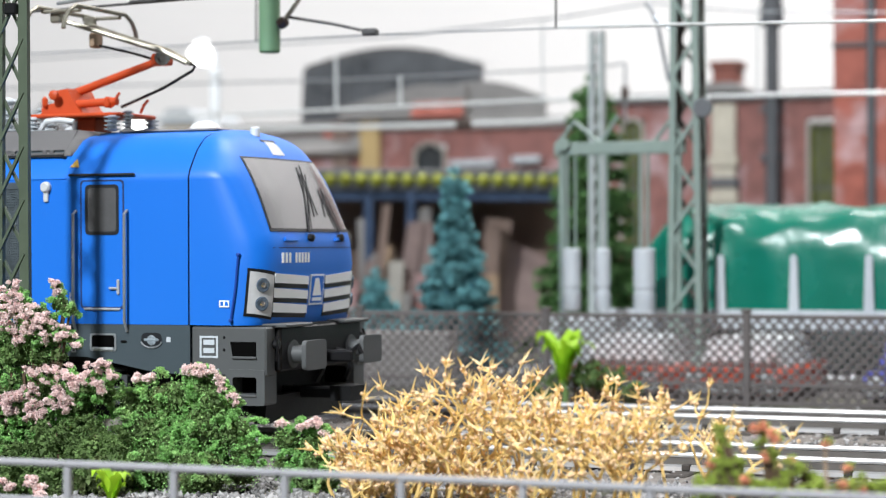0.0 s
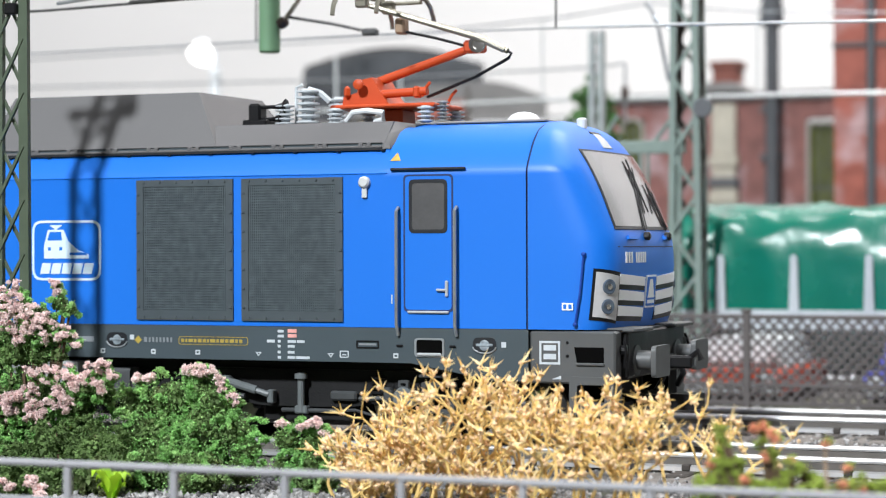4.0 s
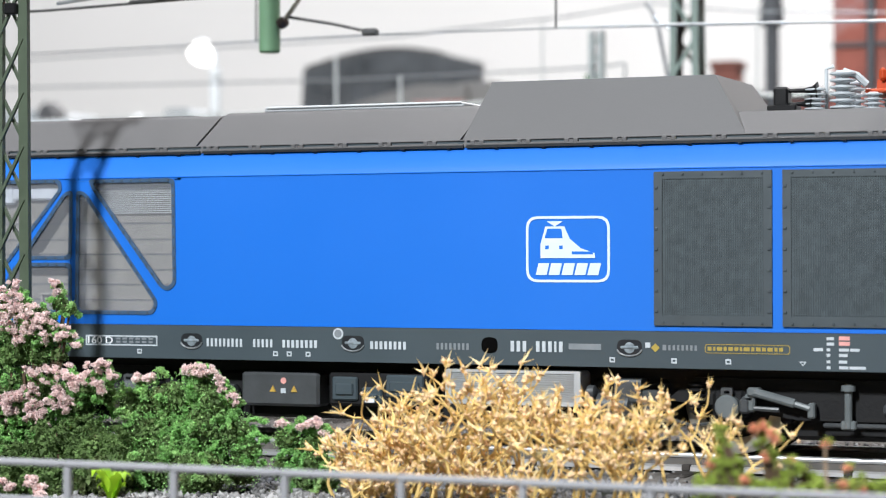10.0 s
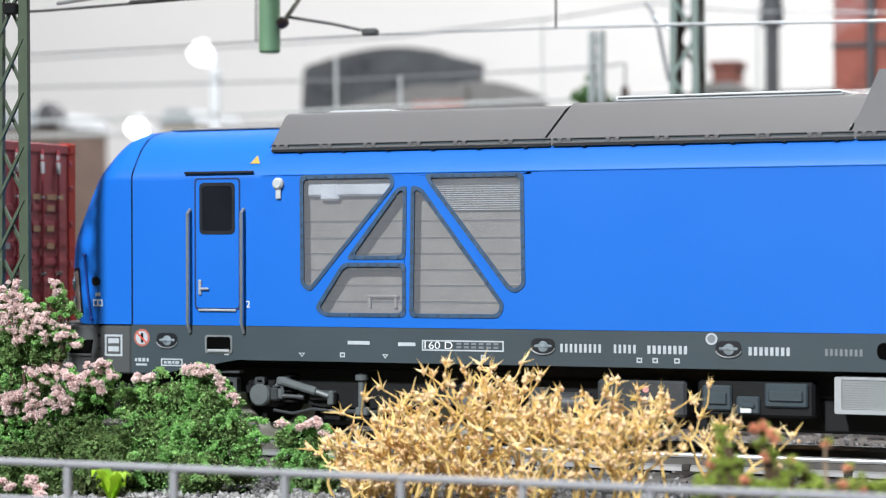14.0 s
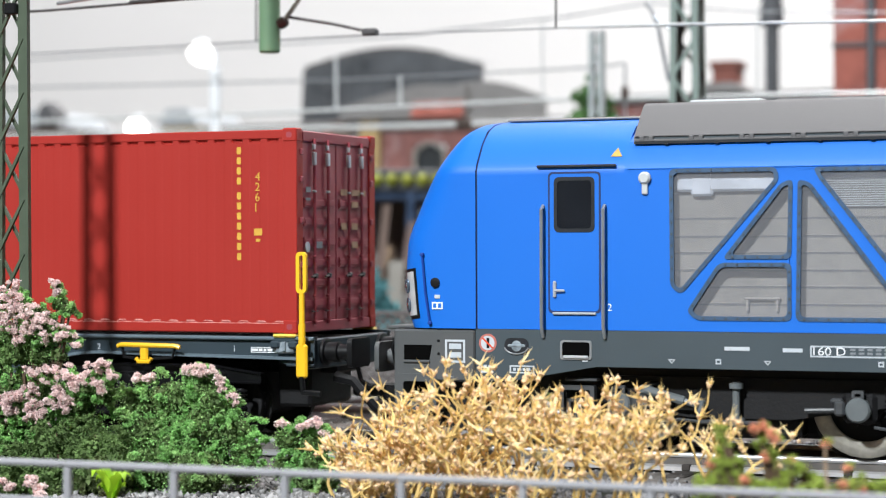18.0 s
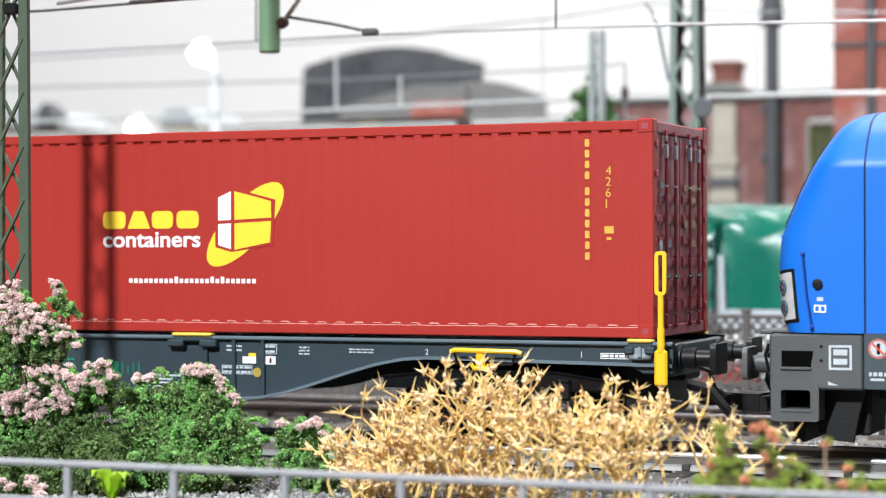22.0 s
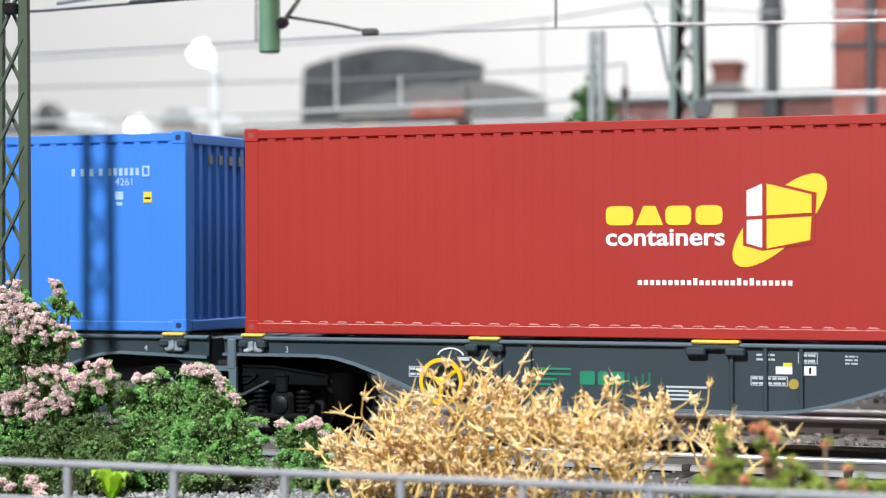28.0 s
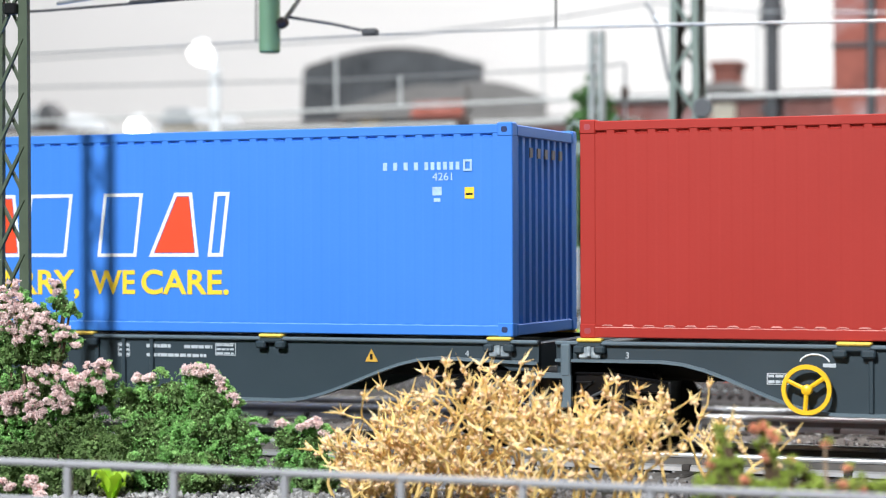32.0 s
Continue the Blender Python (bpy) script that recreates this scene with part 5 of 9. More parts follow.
# grey skirt
for s in (-1, 1):
    yy = s * 17.3
    inn = s * 14.5
    low = [(-98, 16.9), (98, 16.9), (98, 9.8), (93.0, 9.8), (80.5, 12.0), (-80.5, 12.0), (-93.0, 9.8), (-98, 9.8)]
    part("skirt", Geo().prism(low, yy, inn), SKIRT_GREY, loco, "dark grey lower side panel")
    for end in (-1, 1):
        hx = 83.4 * end
        part("step_pocket", Geo().ring(outline(rect(hx - 2.25, hx + 2.25, 12.9, 15.55), 0.5), outline(rect(hx - 1.95, hx + 1.95, 13.2, 15.3), 0.4), yy - s * 0.1, yy + s * 0.16), HANDRAIL, loco)
        # Flat patch; the depth of the pocket is only its black colour.
        part("pocket_hole", Geo().prism(outline(rect(hx - 1.95, hx + 1.95, 13.2, 15.3), 0.35), yy - s * 0.05, yy + s * 0.07), HOLE_SHADE, loco, "step pocket drawn as a flat black patch")
        part("pocket_lip", Geo().box(hx - 1.8, hx + 1.8, yy, yy + s * 0.4, 13.05, 13.5, 0.12), SILVER, loco)
    for sx in (91.6, 33.2, -33.5, -7.6, -92.0):
        # Recess drawn flat, its shade put into the dark oval.
        part("filler_recess", Geo().prism(outline(rect(sx - 1.75, sx + 1.75, 13.65, 15.75), 0.95), yy - s * 0.05, yy + s * 0.06), RUBBER, loco, "dark oval patch drawn for the filler recess")
        part("recess_rim", Geo().bent([(sx + 1.75 * math.cos(radians(a)), yy + s * 0.1, 14.6 + 1.05 * math.sin(radians(a))) for a in range(190, 351, 16)], 0.12, 6), HANDRAIL, loco)
        part("filler_cap", Geo().lathe((sx, yy, 14.65), (0, s, 0), [(0.75, 0), (0.75, 0.08), (0.6, 0.12)], 16).box(sx - 1.25, sx + 1.25, yy, yy + s * 0.2, 14.5, 14.9, 0.1), BRACKET, loco, "silver filler cap")
    if s < 0:
        part("round_hole", Geo().prism(outline(rect(11.9, 14.3, 13.6, 15.8), 1.0), yy - 0.06, yy + 0.1), HOLE_SHADE, loco)

        def bars(name, x, z, widths, h, gap, mat, label=""):
            for w in widths:
                part(name, Geo().box(x, x + w, yy - 0.07, yy + 0.02, z, z + h), mat, loco, label)
                x += w + gap

        bars("number_bar", 16.2, 13.9, [0.5] * 3, 1.45, 0.38, PALE, "pale number bar")
        bars("number_bar", 19.9, 13.9, [0.5] * 3 + [0.3, 0.5], 1.45, 0.38, PALE, "pale number bar")
        bars("number_bar", -31.0, 13.9, [0.34] * 9, 1.15, 0.34, PALE, "pale number bar")
        bars("number_bar", -23.4, 13.9, [0.34] * 5, 1.15, 0.34, PALE, "pale number bar")
        bars("print_bar", -18.7, 13.9, [0.42] * 8, 1.1, 0.3, PALE)
        bars("print_bar", -4.9, 13.9, [0.42] * 8, 1.1, 0.3, PALE)
        bars("print_bar", 5.2, 14.0, [0.34] * 8, 0.9, 0.3, FAINT)
        bars("print_bar", 24.6, 14.3, [4.6], 0.8, 0.2, FAINT)
        bars("print_bar", 37.8, 14.4, [0.5, 0.3, 0.3, 0.3, 0.3, 0.3, 0.3, 0.3], 0.7, 0.3, FAINT)
        part("yellow_frame", Geo().ring(outline(rect(43.6, 55.0, 14.1, 15.3), 0.4), outline(rect(43.68, 54.92, 14.18, 15.22), 0.36), yy - 0.07, yy + 0.02), OLD_GOLD, loco, "dull yellow print frame")
        bars("yellow_bar", 44.0, 14.45, [0.5, 0.3, 0.7, 0.4, 0.6, 0.5, 0.3, 0.8, 0.4, 0.6, 0.5, 0.7, 0.4, 0.5], 0.5, 0.22, OLD_GOLD)
        bars("print_bar", 58.1, 14.6, [1.2], 0.4, 0.2, PALE)
        for zz, wa, wb in ((16.05, 0.95, [1.4]), (15.35, 0.95, [1.4]), (14.6, 0.45, [1.3, 1.2]), (13.9, 0.45, [1.1]), (13.05, 0.45, [1.05]), (12.3, 0.5, [1.2, 2.1])):
            bars("print_bar", 59.8, zz, [wa], 0.38, 0.2, PALE)
            bars("print_bar", 61.4, zz, wb, 0.38 if zz < 15 else 0.5, 0.16, PALE_RED if zz > 15 else PALE)
        part("plate_frame", Geo().ring(outline(rect(72.2, 75.7, 14.0, 15.1), 0.15), outline(rect(72.4, 75.5, 14.2, 14.9), 0.1), yy - 0.14, yy + 0.02), BLACK, loco, "black plate frame")
        bars("print_bar", 72.6, 14.4, [2.7], 0.3, 0.2, FAINT)
        part("small_sign", Geo().ring(outline(rect(69.6, 71.0, 12.6, 13.6), 0.2), outline(rect(69.75, 70.85, 12.75, 13.45), 0.12), yy - 0.07, yy + 0.02).box(70.0, 70.6, yy - 0.07, yy + 0.02, 12.95, 13.1), PALE, loco)
        bars("small_sign", 35.4, 14.7, [0.7], 0.7, 0.2, PALE)
        part("diamond_mark", Geo().prism([(36.2, 14.7), (36.8, 15.3), (37.4, 14.7), (36.8, 14.1)], yy - 0.07, yy + 0.02), OLD_GOLD, loco)
        bars("small_sign", 94.1, 14.4, [0.7], 0.75, 0.2, PALE)
        for sx in (78.9, 86.9):
            part("rail_bracket", Geo().box(sx - 0.5, sx + 0.5, yy - 0.3, yy, 14.3, 14.6, 0.1), BLACK, loco)
        for sx in (-20.2, -18.0, -15.0, 30.4, 39.0, 46.4, 77.9, -82.5, -64.0, -42.6):
            part("small_sign", Geo().ring(rect(sx, sx + 0.75, 12.65, 13.35), rect(sx + 0.16, sx + 0.59, 12.85, 13.15), yy - 0.07, yy + 0.02), PALE, loco)
        for sx in (-70.5, -57.5, 56.2, 67.7):
            part("jack_mark", Geo().ring([(sx, 13.2), (sx + 1.0, 13.2), (sx + 0.5, 12.6)], [(sx + 0.25, 13.08), (sx + 0.75, 13.08), (sx + 0.5, 12.78)], yy - 0.07, yy + 0.02), PALE, loco)
        part("sign_frame", Geo().ring(rect(-51.4, -39.2, 13.8, 15.3), rect(-51.2, -39.4, 14.0, 15.1), yy - 0.08, yy + 0.02), PALE, loco)
        lettering("speed_sign", "160 D", WHITE, loco, -51.0, yy - 0.02, 14.05, 1.05, 4.2, label="white lettering on the skirt")
        for i in range(6):
            bars("print_bar", -46.2 + i * 1.1, 14.2, [0.7], 0.3, 0.2, FAINT)
            bars("print_bar", -46.2 + i * 1.1, 14.7, [0.7], 0.3, 0.2, FAINT)
        bars("print_bar", -62.8, 14.5, [3.4], 0.5, 0.2, PALE)
        bars("print_bar", -55.0, 14.4, [2.6], 0.5, 0.2, PALE)
        for sx in (-9.9, -96.2):
            part("ban_sign", Geo().lathe((sx, yy + 0.02, 16.0 if sx > -50 else 15.0), (0, -1, 0), [(1.3 if sx < -50 else 0.8, 0), (1.3 if sx < -50 else 0.8, 0.08)], 20), DULL_RED if sx < -50 else PALE, loco, "round red and white sign")
            part("ban_face", Geo().lathe((sx, yy, 16.0 if sx > -50 else 15.0), (0, -1, 0), [(1.0 if sx < -50 else 0.55, 0), (1.0 if sx < -50 else 0.55, 0.11)], 20), PALE if sx < -50 else FAINT, loco)
            if sx < -50:
                part("ban_bar", Geo().prism([(sx - 0.8, 15.6), (sx - 0.65, 15.75), (sx + 0.8, 14.4), (sx + 0.65, 14.25)], yy - 0.16, yy), RED_PRINT, loco)
                part("ban_figure", Geo().box(sx - 0.15, sx + 0.25, yy - 0.14, yy, 14.3, 15.7), BLACK, loco)
        bars("print_bar", -97.4, 11.5, [0.35, 0.5, 0.5, 0.35], 0.5, 0.2, PALE)
        bars("print_bar", -97.2, 10.9, [1.8], 0.3, 0.2, PALE)
        part("sign_frame", Geo().ring(rect(-93.0, -89.4, 10.9, 12.0), rect(-92.8, -89.6, 11.1, 11.8), yy - 0.08, yy + 0.02), PALE, loco)
        bars("print_bar", -92.5, 11.25, [0.4, 0.6, 0.3, 0.6], 0.4, 0.2, PALE)

# ends: buffer beam, steps, buffers, coupling
for end in (-1, 1):
    e = end
    for s in (-1, 1):
        part("beam_end", Geo().box(98.2 * e, 110.4 * e, s * 15.7 - 1.5, s * 15.7 + 1.5, 9.6, 16.75, 0.25), NOSE_GREY, loco, "grey end of the buffer beam", smooth=25)
    part("headstock", Geo().box(104.0 * e, 111.2 * e, -14.0, 14.0, 10.2, 16.7, 0.3), BLACK, loco, "black headstock between the buffers", smooth=25)
    part("beam_top", Geo().prism_z([(103.5 * e, -16.8), (110.6 * e, -14.8), (111.0 * e, 0), (110.6 * e, 14.8), (103.5 * e, 16.8)], 16.5, 16.9), BLACK, loco)
    for s in (-1, 1):
        part("step_plate", Geo().box(105.0 * e, 112.4 * e, s * 5.6, s * 14.6, 16.6, 17.15, 0.15), NOSE_GREY, loco, "grey step plate above the buffer")
    for s in (-1, 1):
        step = part("step_box", Geo().ring(outline(rect(min(103.9 * e, 110.2 * e), max(103.9 * e, 110.2 * e), 5.4, 10.6), 0.5), outline(rect(min(105.0 * e, 108.9 * e), max(105.0 * e, 108.9 * e), 6.9, 9.5), 0.4), s * 17.35, s * 13.5), NOSE_GREY, loco, "grey cab step")
        # Black plates paint the darkness inside the step openings.
        part("step_hole", Geo().prism([(104.9 * e, 6.8), (109.0 * e, 6.8), (109.0 * e, 9.6), (104.9 * e, 9.6)], s * 14.2, s * 13.6), HOLE_SHADE, step)
        part("step_hole", Geo().prism([(105.0 * e, 12.4), (108.8 * e, 12.4), (108.8 * e, 14.6), (104.6 * e, 14.6)], s * 17.26, s * 17.1), HOLE_SHADE, step, "step recess drawn as a flat black patch")
        part("step_tread", Geo().box(104.9 * e, 108.9 * e, s * 14.5, s * 17.5, 6.6, 7.0, 0.1).box(104.9 * e, 108.9 * e, s * 16.9, s * 17.5, 12.1, 12.5, 0.1), NOSE_GREY, step)
        buf = part("buffer", Geo().lathe((110.8 * e, s * 10.06, 12.6), (e, 0, 0), [(2.1, 0), (2.1, 0.6), (1.35, 0.7), (1.35, 2.8), (1.0, 2.9), (1.0, 3.7)], 18), NOSE_GREY, loco, "grey buffer")
        part("buffer_head", Geo().prism_x(outline([(s * 10.06 - 3.5, 10.4), (s * 10.06 + 3.5, 10.4), (s * 10.06 + 3.5, 14.7), (s * 10.06 - 3.5, 14.7)], 0.8), 114.3 * e, 115.0 * e), NOSE_GREY, buf)
        if s < 0:
            part("box_sign", Geo().ring(rect(min(99.6 * e, 102.6 * e), max(99.6 * e, 102.6 * e), 12.2, 15.4), rect(min(99.9 * e, 102.3 * e), max(99.9 * e, 102.3 * e), 12.5, 15.1), s * 17.28, s * 17.15), PALE, loco, "pale framed sign")
            for zz in (12.9, 14.1):
                part("sign_mark", Geo().box(100.2 * e, 102.0 * e, -17.27, -17.15, zz, zz + 0.75), PALE, loco)
            part("arrow_mark", Geo().prism([(101.4 * e, 10.2), (102.7 * e, 10.2), (102.7 * e, 10.7)], -17.27, -17.15), PALE, loco)
            part("side_bolt", Geo().box(103.4 * e, 103.8 * e, -17.35, -17.1, 15.0, 15.4, 0.1).box(103.4 * e, 103.8 * e, -17.35, -17.1, 13.2, 13.6, 0.1), BLACK, loco)
        part("hose", Geo().bent([(111.3 * e, s * 4.6, 12.6), (113.2 * e, s * 4.8, 12.2), (113.6 * e, s * 5.0, 10.0), (112.6 * e, s * 5.3, 8.2)], 0.42), BLACK, loco, "black brake hose")
        part("uic_socket", Geo().lathe((110.4 * e, s * 14.6, 14.2), (e, 0, 0), [(0.7, 0), (0.7, 0.8), (0.4, 0.9)], 10).bent([(111 * e, s * 15.2, 15.4), (111.4 * e, s * 15.4, 14), (111.0 * e, s * 15.2, 11.8)], 0.22), BLACK, loco)
    part("coupling_hook", Geo().box(111.4 * e, 116.5 * e, -0.8, 0.8, 11.0, 12.8, 0.3).bent([(116 * e, 0, 12.4), (117.2 * e, 0, 13.4), (117.6 * e, 0, 12.2)], 0.5), BLACK, loco, "black coupling hook")
    part("model_coupler", Geo().box(104 * e, 114.5 * e, -1.6, 1.6, 5.6, 7.2, 0.3).prism_z([(114 * e, -3.4), (117.5 * e, -3.6), (118 * e, 0.5), (114.5 * e, 3.2)], 5.4, 7.6), BLACK, loco, "black model coupler")
    part("plough", Geo().prism_x([(-13.5, 2.4), (-12.5, 6.4), (12.5, 6.4), (13.5, 2.4)], 106.5 * e, 108.2 * e).prism([(98.5 * e, 9.5), (101.5 * e, 9.5), (104 * e, 3.0), (100 * e, 2.6)], -14.6, -13.6), BOGIE, loco, "black rail guard")

# underfloor equipment
for e in (-1, 1):
    for s in (-1, 1):
        stp = part("bogie_step", Geo().ring(outline(rect(83.9 * e - 2.5, 83.9 * e + 2.5, 4.9, 9.3), 0.3), outline(rect(83.9 * e - 1.9, 83.9 * e + 1.9, 5.5, 8.7), 0.2), s * 15.6, s * 14.4).box(86.0 * e, 86.6 * e, s * 15.3, s * 14.6, 2.6, 5.2, 0.1).box(81.0 * e, 85.6 * e, s * 15.6, s * 14.0, 9.9, 10.3, 0.1), UNDER_GREY, loco, "dark grey step frame")
        part("step_bar", Geo().box(83.9 * e - 1.3, 83.9 * e + 1.9, s * 15.5, s * 14.5, 7.0, 7.5, 0.1).box(83.9 * e - 1.4, 83.9 * e - 0.9, s * 15.5, s * 14.5, 5.5, 7.1, 0.1), UNDER_GREY, stp)
        part("sand_box_tip", Geo().box(91.4 * e, 92.4 * e, s * 14.6, s * 13.6, 4.0, 6.0, 0.2), SILVER, loco)
        part("sand_box_tip", Geo().box(94.8 * e, 95.8 * e, s * 14.6, s * 13.6, 3.8, 6.4, 0.2), SILVER, loco)
for e in (-1, 1):
    part("drawgear_box", Geo().box(98 * e, 105.0 * e, -12.4, 12.4, 3.4, 10.4, 0.3), BOGIE, loco, "black drawgear housing")
part("underframe", Geo().box(-97, 97, -12.2, 12.2, 8.0, 17.0, 0.4).box(-27, 27, -11.5, 11.5, 3.4, 8.2, 0.4), BOGIE, loco, "black underframe")
part("equipment_box", Geo().box(-12.4, 3.4, -15.4, 15.4, 5.6, 10.4, 0.4), BOGIE, loco, "black equipment box")
for e in (-1, 1):
    part("underfloor_tank", Geo().box(26.6 * e, 37.5 * e, -12.8, 12.8, 3.2, 10.2, 0.5), BOGIE, loco, "black underfloor tank")
    part("air_reservoir", Geo().lathe((27.4 * e, -14.2, 6.6), (e, 0, 0), [(0.6, 0), (1.7, 0.5), (1.7, 5.0), (0.6, 5.5)], 16), UNDER_GREY, loco, "dark grey air reservoir")
    part("valve_block", Geo().box(34.0 * e, 36.6 * e, -15.0, -12.6, 5.4, 8.8, 0.3).box(34.6 * e, 36.0 * e, -15.4, -14.8, 6.0, 7.0, 0.2), UNDER_GREY, loco)
part("equipment_box", Geo().box(-26.5, -14.0, -15.2, 15.2, 5.3, 10.2, 0.4), UNDER_GREY, loco, "dark grey equipment box")
part("warning_disc", Geo().lathe((-19.6, -15.1, 9.0), (0, -1, 0), [(0.45, 0), (0.45, 0.2)], 16), PALE_RED, loco)
part("data_plate", Geo().box(-20.0, -19.2, -15.35, -15.1, 7.2, 7.9), PALE, loco)
for x0, w, z0, h in ((-11.6, 4.0, 6.4, 3.4), (-7.0, 3.2, 6.0, 2.4), (-3.2, 5.8, 7.0, 3.2)):
    part("equipment_cover", Geo().box(x0, x0 + w, -15.9, -15.3, z0, z0 + h, 0.25).box(x0 + 0.6, x0 + w - 0.6, -16.2, -15.8, z0 + 0.8, z0 + h - 0.9, 0.2), SKIRT_GREY, loco)
part("data_plate", Geo().box(-6.4, -4.9, -16.05, -15.8, 6.2, 7.1, 0.08), WHITE, loco, "small white data plate")
part("warning_sign", Geo().prism([(-21.8, 7.4), (-20.8, 7.4), (-21.3, 8.3)], -15.35, -15.1).prism([(-18.4, 7.4), (-17.4, 7.4), (-17.9, 8.3)], -15.35, -15.1), FADED_SIGN, loco)
rad = part("radiator", Geo().box(6.4, 26.0, -16.4, 14.0, 6.6, 11.2, 0.4), RADIATOR, loco, "silver ribbed radiator under the body")
part("radiator_frame", Geo().ring(outline(rect(6.3, 26.1, 6.5, 11.3), 0.3), outline(rect(7.2, 25.2, 7.1, 10.9), 0.1), -16.9, -16.3), SILVER, rad)
part("valve_cylinder", Geo().lathe((26.2, -14.6, 8.4), (1, 0, 0), [(0.5, 0), (0.95, 0.3), (0.95, 1.2), (0.5, 1.5)], 14), UNDER_GREY, loco, "dark grey valve cylinder")
part("tank_end", Geo().prism_x(outline([(-15.4, 7.0), (-12.4, 7.0), (-12.4, 10.4), (-15.4, 10.4)], 0.6), 30.4, 34.2).box(31.6, 33.0, -15.2, -14.6, 6.2, 7.2, 0.1), UNDER_GREY, loco, "dark grey tank")
part("hanging_tag", Geo().box(29.0, 29.7, -15.2, -14.8, 9.0, 10.8, 0.15), CRATE, loco, "dull brown hanging tag")
ribs = Geo()
for i in range(12):
    ribs.box(7.2, 25.2, -16.75, -16.35, 7.2 + i * 0.31, 7.36 + i * 0.31)
part("rib_panel", ribs, SILVER, rad, smooth=0)

wheel_profile = [(1.2, -2.9), (2.6, -2.6), (2.8, -1.4), (6.0, -1.3), (6.1, -2.2), (7.05, -2.2), (7.2, -0.4), (8.0, -0.2), (8.0, 0.4), (1.4, 0.5)]


def wheelset(parent, x, r, name="wheelset", rim=DARK_STEEL):
    w = part(name, Geo().rod((0, -8, 0), (0, 8, 0), 0.9, n=12), BOGIE, parent, "steel rimmed black wheelset", loc=(x, 0, r))
    k = r / 7.2
    for s in (-1, 1):
        wh = part("wheel", Geo().lathe((0, s * 7.1, 0), (0, s, 0), [(a * k, -b) for a, b in wheel_profile], 28), BOGIE, w)
        part("tyre", Geo().lathe((0, s * 9.42, 0), (0, s, 0), [(5.0 * k, 0), (5.9 * k, 0.12), (6.9 * k, 0.12), (7.1 * k, 0.0), (7.1 * k, -0.5), (4.9 * k, -0.3)], 32, cap=False), rim, w, "worn steel wheel tyre")
        hub = Geo().lathe((0, s * 9.9, 0), (0, s, 0), [(1.1 * k, 0), (1.0 * k, 0.5), (0.6 * k, 0.6)], 12)
        for i in range(6):
            a = i * math.pi / 3
            hub.lathe((2.9 * k * math.cos(a), s * 8.6, 2.9 * k * math.sin(a)), (0, s, 0), [(0.35, 0), (0.35, 0.35)], 6)
        part("hub", hub, BOGIE, w)
    return w


